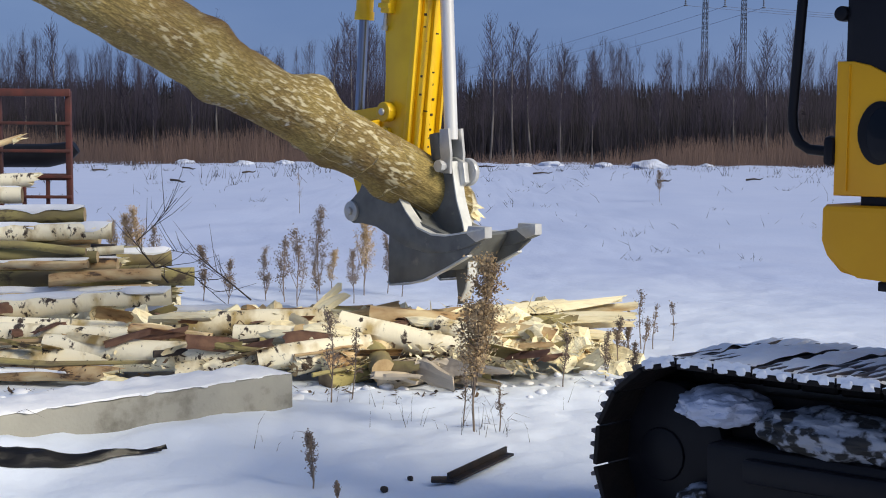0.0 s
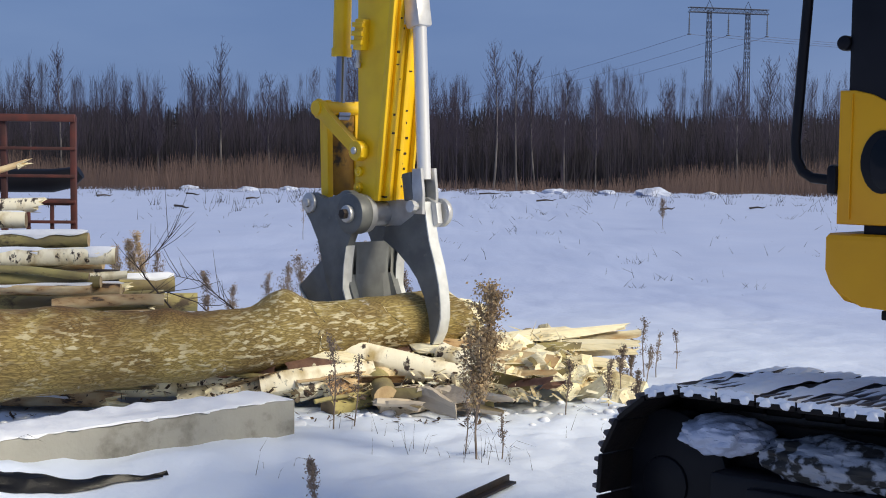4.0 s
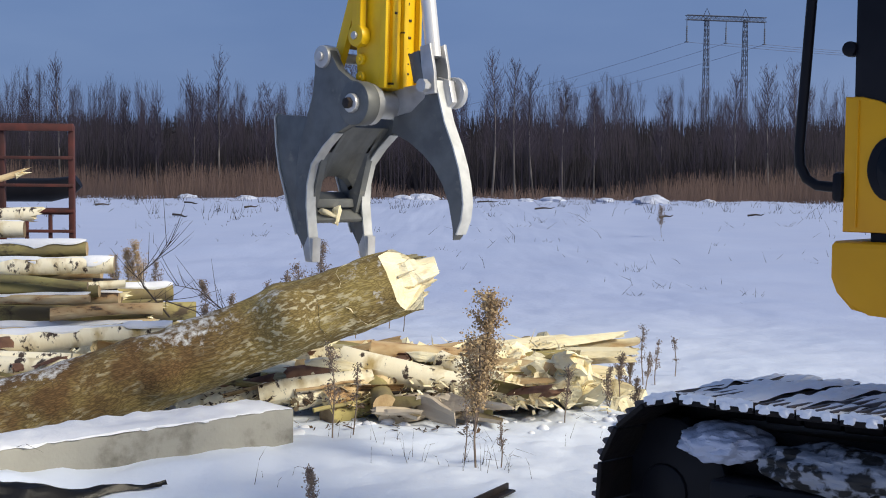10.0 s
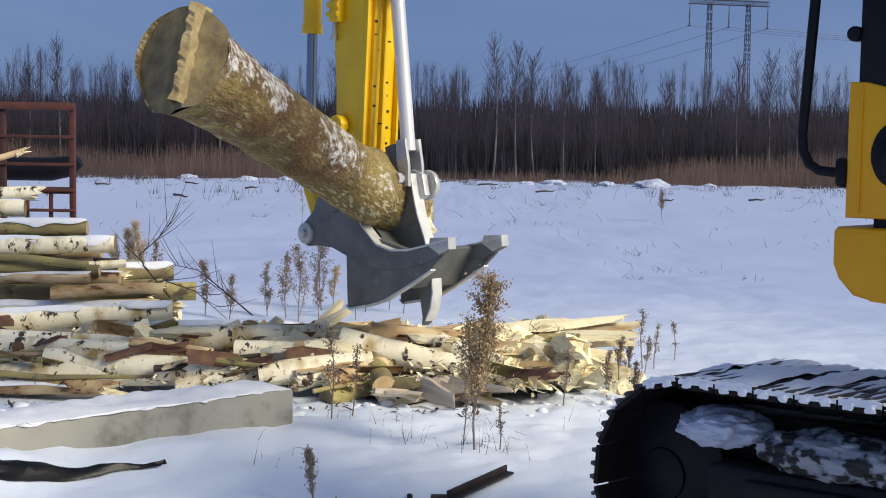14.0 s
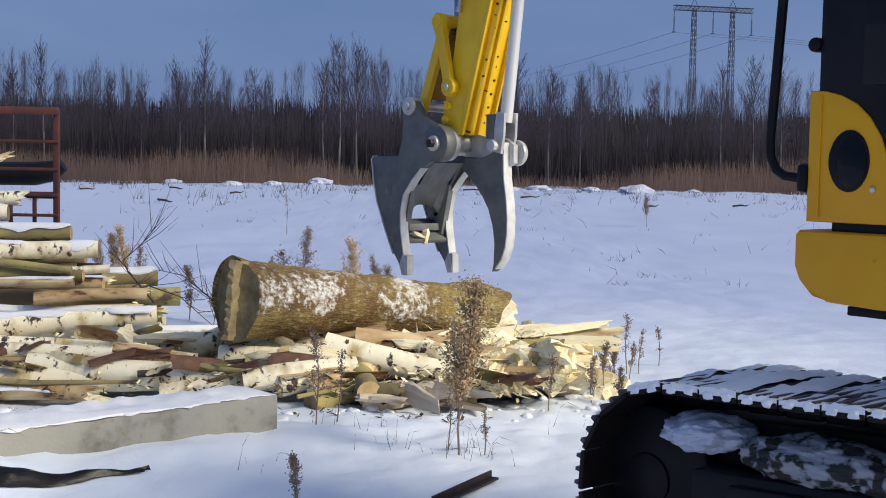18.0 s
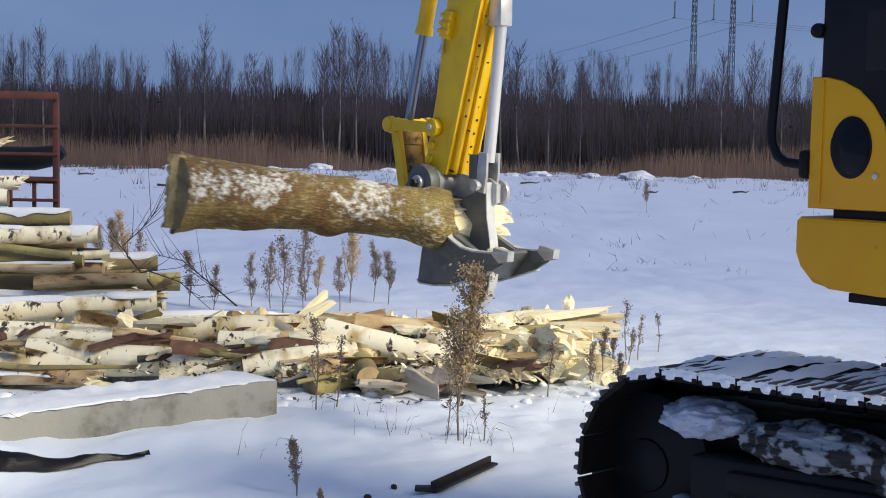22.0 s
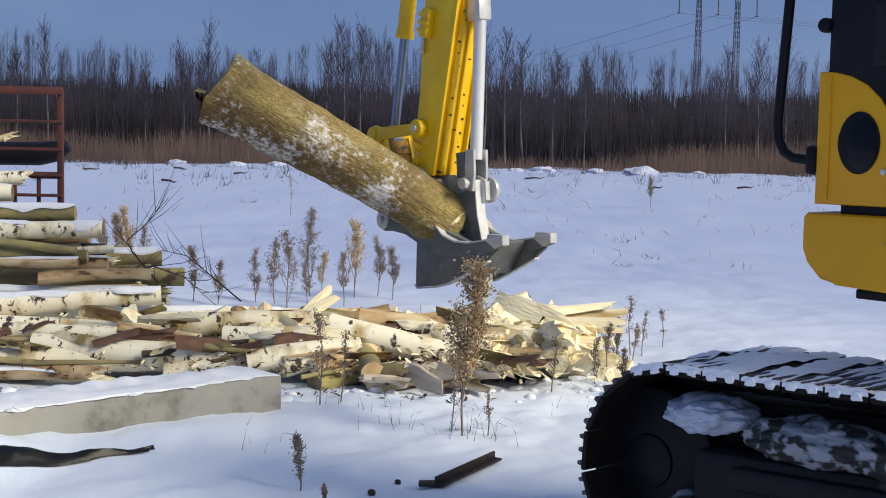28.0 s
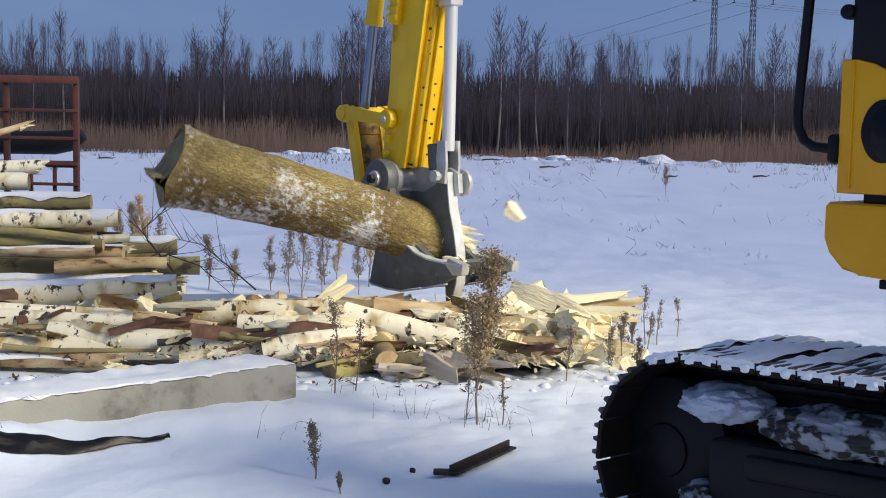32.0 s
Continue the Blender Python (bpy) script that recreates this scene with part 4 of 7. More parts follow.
        plate(bm, [(0.555, -0.09), (0.665, -0.11), (0.69, 0.05), (0.70, 0.25), (0.595, 0.26), (0.565, 0.05)], y, y + 0.028, 0.006)
        part("clevis_cheek", bm, BRIGHT, arm)
    bm = bmesh.new()
    box(bm, (0.47, -0.09, 0.02), (0.58, 0.09, 0.24), 0.012)
    part("clevis_block", bm, STEEL, arm)
    bm = bmesh.new()
    box(bm, (0.68, -0.075, 1.36), (0.84, 0.075, 1.62), 0.02)
    box(bm, (0.50, -0.055, 1.42), (0.73, 0.055, 1.56), 0.01)
    part("strut_bracket", bm, BRIGHT, arm)
    # link: two side arms and a hinge tube; built along +x from the boss
    bm = bmesh.new()
    for s in (-1, 1):
        plate(bm, [(-0.06, -0.060), (0.08, -0.048), (HINGE_R - 0.11, -0.042), (HINGE_R - 0.03, -0.080), (HINGE_R + 0.045, -0.065), (HINGE_R + 0.078, 0.0), (HINGE_R + 0.045, 0.065), (HINGE_R - 0.03, 0.080), (HINGE_R - 0.11, 0.042), (0.08, 0.048), (-0.06, 0.060), (-0.09, 0.0)],
              s * 0.205, s * 0.262, 0.012)
    rod(bm, (HINGE_R, -0.275, 0), (HINGE_R, 0.275, 0), 0.062, 18)
    link = part("link", bm, YELLOW, arm, "yellow rocker link")
    bm = bmesh.new()                       # push rod, along +x from the hinge to the lug
    for s in (-1, 1):
        plate(bm, [(-0.06, -0.045), (0.05, -0.050), (ROD_R - 0.05, -0.045), (ROD_R + 0.06, -0.045), (ROD_R + 0.06, 0.045), (ROD_R - 0.05, 0.045), (0.05, 0.050), (-0.06, 0.045)], s * 0.125, s * 0.180, 0.01)
    push = part("push_rod", bm, YELLOW, arm, "ochre yellow push rod")
    # web between the bars, its shade put into the brown colour
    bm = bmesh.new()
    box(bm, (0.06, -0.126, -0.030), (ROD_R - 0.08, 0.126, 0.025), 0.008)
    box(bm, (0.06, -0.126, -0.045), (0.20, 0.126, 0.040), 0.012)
    part("web", bm, OCHRE_SHADE, push, "web between the bars, painted brown for shade")
    bm = bmesh.new()
    rod(bm, (0, 0, 0), (1.3, 0, 0), 0.042, 18)
    rod(bm, (-0.05, -0.06, 0), (-0.05, 0.06, 0), 0.07, 14)
    piston = part("piston_rod", bm, CHROME, arm, "blue-grey shining piston rod")
    bm = bmesh.new()
    rod(bm, (0, 0, 0), (1.0, 0, 0), 0.075, 20)
    rod(bm, (0.95, 0, 0), (1.02, 0, 0), 0.085, 20)
    barrel = part("cylinder_barrel", bm, YELLOW, arm)
    return arm, link, push, piston, barrel


def build_boom(ex):
    """Boom from the arm's head back to the machine, bent high over the ground; x runs from the head towards the machine."""
    bm = bmesh.new()
    side = [(-0.25, -0.22), (-0.28, 0.18), (1.2, 1.05), (3.3, 1.75), (4.0, 1.45), (5.55, -1.55), (5.35, -1.75), (5.05, -1.70), (3.6, 0.95), (3.2, 1.08), (1.3, 0.45), (0.1, -0.25)]
    plate(bm, side, -0.22, 0.22, 0.02)
    return part("boom", bm, YELLOW, ex)


# ---- grab ----
def build_grab():
    g = thing("log_grab", "grey steel log grab with two curved tines and back wings", "grab")
    boss = disc(0.045, 0.0, 0.155, 14, -75, 110)
    out = boss + [(-0.110, 0.235), (-0.200, 0.385), (-0.272, 0.432), (-0.345, 0.410), (-0.382, 0.340), (-0.380, 0.220), (-0.400, 0.040), (-0.475, -0.110), (-0.562, -0.300), (-0.608, -0.530), (-0.600, -0.775),
                  (-0.560, -0.990), (-0.490, -1.200), (-0.418, -1.200), (-0.455, -0.950), (-0.475, -0.780), (-0.468, -0.620), (-0.415, -0.460), (-0.280, -0.330), (-0.140, -0.225)]
    for s in (-1, 1):
        bm = bmesh.new()
        y = s * 0.285
        plate(bm, out, y - 0.035, y + 0.035, 0.008)
        tine = part("side_tine", bm, STEEL, g, "dark grey plate tine")
        bm = bmesh.new()
        inner = [(-0.420, -1.190), (-0.456, -0.950), (-0.476, -0.780), (-0.469, -0.620), (-0.416, -0.460), (-0.281, -0.330), (-0.150, -0.232)]
        plate(bm, inner + [(x + 0.014, z) for x, z in reversed(inner)], y - 0.045, y + 0.045, 0.002)
        part("tine_edge", bm, EDGE, tine, "worn inner edge painted bright as if sunlit")
        bm = bmesh.new()
        plate(bm, [(-0.482, -1.212), (-0.398, -1.212), (-0.390, -1.030), (-0.455, -1.010), (-0.515, -1.110)], y - 0.042, y + 0.042, 0.010)
        part("tooth_cap", bm, BRIGHT, tine, "bright steel tooth cap")
        bm = bmesh.new()
        plate(bm, disc(-0.278, 0.345, 0.085, 20), y - 0.06, y + 0.06, 0.010)
        plate(bm, disc(-0.278, 0.345, 0.035, 12), y + s * 0.055, y + s * 0.085, 0.006)
        part("lug_pin", bm, BRIGHT, tine)
    # web with an arched hole between the tines
    bm = bmesh.new()
    ys = np.linspace(-0.262, 0.262, 19)
    for i in range(18):
        a, b = ys[i], ys[i + 1]
        arch = lambda y: -0.72 + 0.19 * math.sqrt(max(0.0, 1 - (y / 0.19) ** 2)) if abs(y) < 0.19 else -0.84
        v = []
        for y in (a, b):
            zl = arch(y)
            v.append([Vector((-0.16, y, -0.18)), Vector((-0.35, y, -0.37)), Vector((-0.50, y, zl))])
        for k in range(2):
            quad = [v[0][k], v[1][k], v[1][k + 1], v[0][k + 1]]
            back = [q + Vector((-0.05, 0, -0.02)) for q in quad]
            vv = [bm.verts.new(q) for q in quad + back]
            for f in ((0, 1, 2, 3), (7, 6, 5, 4), (0, 4, 5, 1), (1, 5, 6, 2), (2, 6, 7, 3), (3, 7, 4, 0)):
                bm.faces.new([vv[j] for j in f])
    bmesh.ops.remove_doubles(bm, verts=bm.verts, dist=0.001)
    part("web_plate", bm, STEEL, g, "grey web plate with an arched hole")
    # wing on the back of each tine
    bl = [(-0.374, -0.100), (-0.620, -0.088), (-0.850, -0.070), (-0.875, -0.092), (-0.858, -0.300), (-0.820, -0.500), (-0.722, -0.745), (-0.610, -1.000), (-0.530, -1.120), (-0.480, -1.100), (-0.480, -0.561)]
    edge = [(-0.854, -0.062), (-0.879, -0.092), (-0.862, -0.300), (-0.824, -0.500), (-0.726, -0.749), (-0.614, -1.004)]
    for y in (-0.285, 0.285):
        bm = bmesh.new()
        plate(bm, bl, y - 0.018, y + 0.018, 0.006)
        wing = part("back_wing", bm, STEEL, g, "flat grey wing plate")
        bm = bmesh.new()
        plate(bm, edge + [(x - 0.014, z - 0.004) for x, z in reversed(edge)], y - 0.026, y + 0.026, 0.002)
        part("wing_edge", bm, EDGE, wing, "worn wing edge painted bright as if sunlit")
    # floor plate between the wings and cross bar behind the tine tips
    bm = bmesh.new()
    box(bm, (-0.80, -0.262, -0.86), (-0.45, 0.262, -0.82), 0.008)
    bmesh.ops.transform(bm, matrix=Matrix.Translation((-0.60, 0, -0.80)) @ Matrix.Rotation(radians(38), 4, "Y") @ Matrix.Translation((0.62, 0, 0.84)), verts=bm.verts)
    part("floor_plate", bm, STEEL, g)
    bm = bmesh.new()
    box(bm, (-0.56, -0.262, -0.80), (-0.51, 0.262, -0.73), 0.008)
    part("cross_bar", bm, STEEL, g)
    bm = bmesh.new()
    rod(bm, (-0.278, -0.26, 0.345), (-0.278, 0.26, 0.345), 0.04, 14)
    part("lug_bar", bm, BRIGHT, g)
    return g


# ---- the big trunk, along +x from the root ----
KNOTS = ((0.62, 3.9, 0.05, 0.16), (1.35, 4.4, 0.06, 0.13), (1.55, 0.9, 0.045, 0.14), (2.30, 3.84, 0.13, 0.17), (2.62, 1.25, 0.06, 0.15), (2.30, 2.2, 0.05, 0.10), (3.2, 0.8, 0.05, 0.12))


def trunk_radius(s, a):
    r = 0.240 + 0.100 * math.exp(-max(s, 0) / 0.42) + 0.020 * math.exp(-((s - 0.9) / 0.6) ** 2)
    r *= 1 + 0.05 * math.sin(2 * a + s * 1.3) + 0.035 * math.sin(3 * a - s * 2.1) * math.exp(-s / 1.2)
    for ks, ka, h, w in KNOTS:
        d = (a - ka + math.pi) % (2 * math.pi) - math.pi
        r += h * math.exp(-((s - ks) / w) ** 2 - (d * 0.24 / w) ** 2)
    p = Vector((s * 2.6, math.cos(a) * 1.4, math.sin(a) * 1.4))
    return r + 0.016 * noise.fractal(p * 2.0, 0.9, 2.1, 4)


def trunk_bend(s):
    return Vector((s, 0.03 * math.sin(s * 1.2), 0.035 * math.sin(s * 0.9 + 0.4)))


def slant(a, a0, depth=0.16):
    """How far the break is drawn back on the side that faces a0."""
    return depth * max(0.0, math.cos(a - a0))


def break_line(i, a):
    """Unevenness of the break number i round the trunk."""
    return 0.07 * noise.noise(Vector((math.cos(a) * 2, math.sin(a) * 2, 7 + 5 * i))) - (slant(a, 1.9) if i == 0 else slant(a, 3.8, 0.22))


def root_cut(q):
    """Two slanting saw cuts that meet beside the middle of the root."""
    p = q + 0.12
    return 0.30 * max(0.0, -p - 0.02) + 0.22 * max(0.0, p - 0.02)


def trunk_core(s1):
    bm = bmesh.new()
    n, rows = 44, int(s1 / 0.05)
    rng = random.Random(2)
    rings = []
    for j in range(rows + 1):
        s = s1 * j / rows
        ring = []
        for k in range(n):
            a = 2 * math.pi * k / n
            ss = s
            if j == rows:
                ss += break_line(0, a)
            r = trunk_radius(ss, a)
            if j == 0:
                q = math.cos(a) * r
                ss = root_cut(q)
            ring.append(bm.verts.new(trunk_bend(ss) + Vector((0, math.cos(a) * r, math.sin(a) * r))))
        rings.append(ring)
    for j in range(rows):
        for k in range(n):
            bm.faces.new((rings[j][k], rings[j][(k + 1) % n], rings[j + 1][(k + 1) % n], rings[j + 1][k]))
    return bm


def trunk_root():
    """Root face: two sawn planes that meet in a torn ridge."""
    bm, n, rng = bmesh.new(), 44, random.Random(2)
    inner = None
    for lvl in range(0, 9):
        f = 1 - lvl / 8.5
        ring = []
        for k in range(n):
            a = 2 * math.pi * k / n
            r = trunk_radius(0, a) * f
            q = math.cos(a) * r
            ss = root_cut(q) - 0.045 * math.exp(-((q + 0.12) / 0.045) ** 2) * (0.6 + 0.5 * rng.random())
            ring.append(bm.verts.new(trunk_bend(0) + Vector((ss, q, math.sin(a) * r))))
        for k in range(n if inner else 0):
            bm.faces.new((inner[k], ring[k], ring[(k + 1) % n], inner[(k + 1) % n]))
        inner = ring
    bm.faces.new(inner)
    return bm


def trunk_end(s1):
    """Broken end: pale splinters."""
    bm, n, rng = bmesh.new(), 44, random.Random(4)
    inner = None
    for lvl in range(0, 8):
        f = 1 - lvl / 7.5
        ring = []
        for k in range(n):
            a = 2 * math.pi * k / n
            r = trunk_radius(s1, a) * f
            ss = 0.10 * (1 - f) + (0.13 * noise.noise(Vector((math.cos(a) * f * 7, math.sin(a) * f * 7, 3))) + 0.05 * rng.random()) * min(1, lvl) - slant(a, 1.9) * f
            ring.append(bm.verts.new(trunk_bend(s1) + Vector((ss, math.cos(a) * r, math.sin(a) * r))))
        for k in range(n if inner else 0):
            bm.faces.new((inner[k], inner[(k + 1) % n], ring[(k + 1) % n], ring[k]))
        inner = ring
    bm.faces.new(inner)
    for k in range(26):                    # standing splinters
        a, f = rng.uniform(0, 6.28), math.sqrt(rng.random()) * 0.7
        r = trunk_radius(s1, a) * f
        p = trunk_bend(s1) + Vector((-0.05, math.cos(a) * r, math.sin(a) * r))
        splinter(bm, p, Vector((1, rng.uniform(-0.15, 0.15), rng.uniform(-0.12, 0.16))), rng.uniform(0.20, 0.45), rng.uniform(0.014, 0.038), rng, 0)
    return bm


def splinter(bm, p, d, ln, w, rng, mat):
    d = d.normalized()
    x = d.cross(Vector((rng.uniform(-1, 1), rng.uniform(-1, 1), 1))).normalized()
    y = d.cross(x)
    vs = [bm.verts.new(p + x * w + y * w * 0.4), bm.verts.new(p - x * w + y * w * 0.4), bm.verts.new(p - y * w * 0.5),
          bm.verts.new(p + d * ln * 0.6 + x * w * 0.7), bm.verts.new(p + d * ln * 0.6 - x * w * 0.5), bm.verts.new(p + d * ln * 0.55 - y * w * 0.3), bm.verts.new(p + d * ln)]
    for f in ((0, 1, 4, 3), (1, 2, 5, 4), (2, 0, 3, 5), (3, 4, 6), (4, 5, 6), (5, 3, 6)):
        bm.faces.new([vs[i] for i in f]).material_index = mat


def trunk_split(i0, s0, s1, a0, a1, seed):
    """A split piece of the trunk between two angles: bark outside, pale wood inside."""
    rng = random.Random(seed)
    bm = bmesh.new()
    rows, n = max(6, int((s1 - s0) / 0.05)), 12
    grid, core, mids = [], [], []
    for j in range(rows + 1):
        s = s0 + (s1 - s0) * j / rows
        ring = []
        for k in range(n + 1):
            a = a0 + (a1 - a0) * k / n
            ss = s + (break_line(i0, a) * max(0.0, 1 - 2 * j / rows)) + (break_line(i0 + 1, a) * max(0.0, 2 * j / rows - 1))
            r = trunk_radius(ss, a) * (1.0 if 0 < k < n else 0.985)
            ring.append(bm.verts.new(trunk_bend(ss) + Vector((0, math.cos(a) * r, math.sin(a) * r))))
        am = (a0 + a1) / 2
        c = [bm.verts.new(trunk_bend(s + (rng.uniform(0.10, 0.26) if j == rows else 0.0)) + Vector((0, math.cos(a) * q, math.sin(a) * q)) + Vector((0, rng.uniform(-0.026, 0.026), rng.uniform(-0.026, 0.026))))
             for a, q in ((a0, 0.10), (am, 0.012), (a1, 0.10))]
        grid.append(ring)
        core.append(c)
        mids.append([bm.verts.new(p.co.lerp(q.co, 0.5) + Vector((0, rng.uniform(-0.030, 0.030), rng.uniform(-0.030, 0.030)))) for p, q in ((ring[0], c[0]), (c[2], ring[n]))])
    for j in range(rows):
        for k in range(n):
            bm.faces.new((grid[j][k], grid[j][k + 1], grid[j + 1][k + 1], grid[j + 1][k]))
        for u, v in (((grid[j][0], mids[j][0]), (grid[j + 1][0], mids[j + 1][0])), ((mids[j][0], core[j][0]), (mids[j + 1][0], core[j + 1][0])), ((core[j][0], core[j][1]), (core[j + 1][0], core[j + 1][1])),
                     ((core[j][1], core[j][2]), (core[j + 1][1], core[j + 1][2])), ((core[j][2], mids[j][1]), (core[j + 1][2], mids[j + 1][1])), ((mids[j][1], grid[j][n]), (mids[j + 1][1], grid[j + 1][n]))):
            bm.faces.new((u[0], v[0], v[1], u[1])).material_index = 1
    for j in (0, rows):
        bm.faces.new(grid[j] + [mids[j][1], core[j][2], core[j][1], core[j][0], mids[j][0]]).material_index = 1
    fib = bmesh.new()
    for _ in range(12):
        j = rows
        p = core[j][1].co.lerp(grid[j][rng.randint(2, n - 2)].co, rng.uniform(0.2, 0.6)) - Vector((0.03, 0, 0))
        splinter(fib, p, Vector((1, rng.uniform(-0.16, 0.16), rng.uniform(-0.16, 0.16))), rng.uniform(0.05, 0.15) * (0.8 if i0 == 0 else 1), rng.uniform(0.012, 0.034), rng, 0)
    return bm, fib


def torn_block(s1, seed, ln=0.20, shift=None):
    """Thick torn billet of pale wood that stands out of a break."""
    rng, bm, prev = random.Random(seed), bmesh.new(), None
    o = Vector((0, rng.uniform(-0.05, 0.0), rng.uniform(-0.02, 0.05))) if shift is None else Vector((0, *shift))
    ring0, ridge = None, [rng.uniform(-0.22, 0.22) for _ in range(8)]
    big = 0.015 * (ln > 0.5)
    for s, q in ((-0.20, 0.09), (-0.08, 0.11), (0.02, 0.12), (ln * 0.3, 0.115 + 0.6 * big), (ln * 0.5, 0.11 + big), (ln * 0.68, 0.10 + big), (ln * 0.85, 0.085 + big), (ln, 0.05 + 0.8 * big)):
        ring = []
        for k in range(8):
            a = 0.785 * k + rng.uniform(-0.2, 0.2)
            r = q * (0.97 + ridge[k]) * rng.uniform(0.86, 1.10)
            ring.append(bm.verts.new(trunk_bend(s1) + o + Vector((s + (rng.uniform(-0.09, 0.09) if s > 0.1 else 0), math.cos(a) * r, math.sin(a) * r * 0.95))))
        if prev:
            for k in range(8):
                bm.faces.new((prev[k], prev[(k + 1) % 8], ring[(k + 1) % 8], ring[k]))
        else:
            ring0 = ring
        prev = ring
    bm.faces.new(ring0)
    bm.faces.new(prev)
    return bm


def build_trunk():
    core = thing("tree_trunk", "thick felled trunk with ridged olive bark, mud and pressed snow", "log", bm=trunk_core(2.5), mats=BARK)
    part("root_face", trunk_root(), ROOT_CUT, core, "old sawn root face with a torn ridge")
    bm, rng = bmesh.new(), random.Random(8)
    prev = None
    for j in range(25):                    # pale torn strip between the two sawn planes
        z = (j / 12 - 1) * 0.305
        w = 0.044 + 0.014 * noise.noise(Vector((z * 9, 1, 0)))
        o = -0.12 + 0.010 * noise.noise(Vector((z * 5, 5, 0)))
        row = [bm.verts.new(trunk_bend(0) + Vector((x, o + y, z))) for x, y in ((0.03, -w), (-0.065 - 0.02 * rng.random(), -w * 0.5), (-0.075 - 0.03 * rng.random(), w * 0.4), (0.03, w))]
        if prev:
            for k in range(3):
                bm.faces.new((prev[k], prev[k + 1], row[k + 1], row[k]))
        prev = row
    part("torn_ridge", bm, RIDGE, core, "pale torn strip of wood", smooth=False)
    part("torn_block", torn_block(2.5, 47, 0.20), WOOD, core, "pale torn billet", smooth=False)
    part("broken_end", trunk_end(2.5), WOOD, core, "pale splintered break", smooth=False)
    pieces = []
    for seg, (s0, s1, cuts) in enumerate(((2.5, 2.9, (0.3, 1.9, 4.1)), (2.9, 3.2, (1.0, 2.6, 5.0)), (3.2, 3.9, (0.2, 1.7, 3.2, 4.7)))):
        for k, a in enumerate(cuts):
            b = cuts[(k + 1) % len(cuts)]
            b = b if b > a else b + 2 * math.pi
            wedge, fibres = trunk_split(seg, s0 + 0.003, s1, a + 0.01, b - 0.01, seg * 10 + k)
            ob = thing("split_piece", "split piece of trunk with bark and pale fresh wood", "split wood", "pieces broken off the trunk", bm=wedge, mats=[BARK, WOOD])
            tagged(part("torn_fibre", fibres, WOOD, ob, smooth=False), kind="stuff")
            if k == 0 and seg:
                part("torn_block", torn_block(s1, 40 + seg), WOOD, ob, "pale torn billet", smooth=False)
            pieces.append((seg, k, (s0 + s1) / 2, (a + b) / 2, ob))
    for k, (seed, ln, sy, sz) in enumerate(((61, 0.62, 0.04, 0.06), (62, 0.54, -0.07, -0.05))):      # pale heart of the last stretch, stripped of its bark
        ob = thing("split_piece", "thick pale heartwood billet torn out of the trunk", "split wood", "pieces broken off the trunk", bm=torn_block(2.5, seed, ln, (sy, sz)), mats=WOOD)
        pieces.append((0, 3 + k, 2.7, 0.5 + 2.5 * k, ob))
    return core, pieces


EXCAVATOR, UPPER = build_excavator()
ARM, LINK, PUSH, PISTON, BARREL = build_arm(EXCAVATOR)
BOOM = build_boom(EXCAVATOR)
GRAB = build_grab()
TRUNK, PIECES = build_trunk()


# ---- heap of logs and split wood ----
LOG_BARK = {"birch": BIRCH, "old": BIRCH_OLD, "aspen": ASPEN, "dark": TWIG}
LOG_WORDS = {"birch": "white birch log with black scars", "old": "peeling orange-brown birch log", "aspen": "olive grey aspen log", "dark": "dark wet log"}


def log_mesh(ln, r, kind, seed, broken=False):
    rng = random.Random(seed)
    bm = bmesh.new()
    rows, n = max(8, int(ln / 0.12)), 16
    bx, bz, ph = rng.uniform(-0.05, 0.05), rng.uniform(-0.05, 0.05), rng.uniform(0, 6)
    rings = []
    for j in range(rows + 1):
        f = j / rows
        taper = 1.08 - 0.16 * f
        c = Vector((ln * f, bx * math.sin(f * 3.1 + ph), bz * math.sin(f * 2.6 + ph)))
        ring = []
        for k in range(n):
            a = 2 * math.pi * k / n
            q = r * taper * (1 + 0.05 * noise.noise(Vector((f * ln * 3 + seed, math.cos(a), math.sin(a)))) + 0.05 * math.sin(2 * a + ph))
            q += 0.035 * max(0.0, noise.noise(Vector((f * ln * 2.2 + seed * 3, math.cos(a) * 1.3, math.sin(a) * 1.3))) - 0.25)
            x = 0.0
            if broken and j == rows:
                x = rng.uniform(-0.10, 0.14)
            ring.append(bm.verts.new(c + Vector((x, math.cos(a) * q, math.sin(a) * q))))
        rings.append(ring)
    for j in range(rows):
        for k in range(n):
            bm.faces.new((rings[j][k], rings[j][(k + 1) % n], rings[j + 1][(k + 1) % n], rings[j + 1][k]))
    for ring, d in ((rings[0], -1), (rings[-1], 1)):
        c = bm.verts.new(sum((v.co for v in ring), Vector()) / n + Vector((d * 0.004, 0, 0)))
        for k in range(n):
            bm.faces.new((ring[k], ring[(k + 1) % n], c)).material_index = 1
    return bm


def torn_fibres(ln, r, seed):
    rng, bm = random.Random(seed), bmesh.new()
    for _ in range(9):
        a, q = rng.uniform(0, 6.28), r * math.sqrt(rng.random()) * 0.8
        splinter(bm, Vector((ln - 0.05, math.cos(a) * q, math.sin(a) * q)), Vector((1, rng.uniform(-0.3, 0.3), rng.uniform(-0.3, 0.3))), rng.uniform(0.06, 0.16), rng.uniform(0.01, 0.03), rng, 0)
    return bm


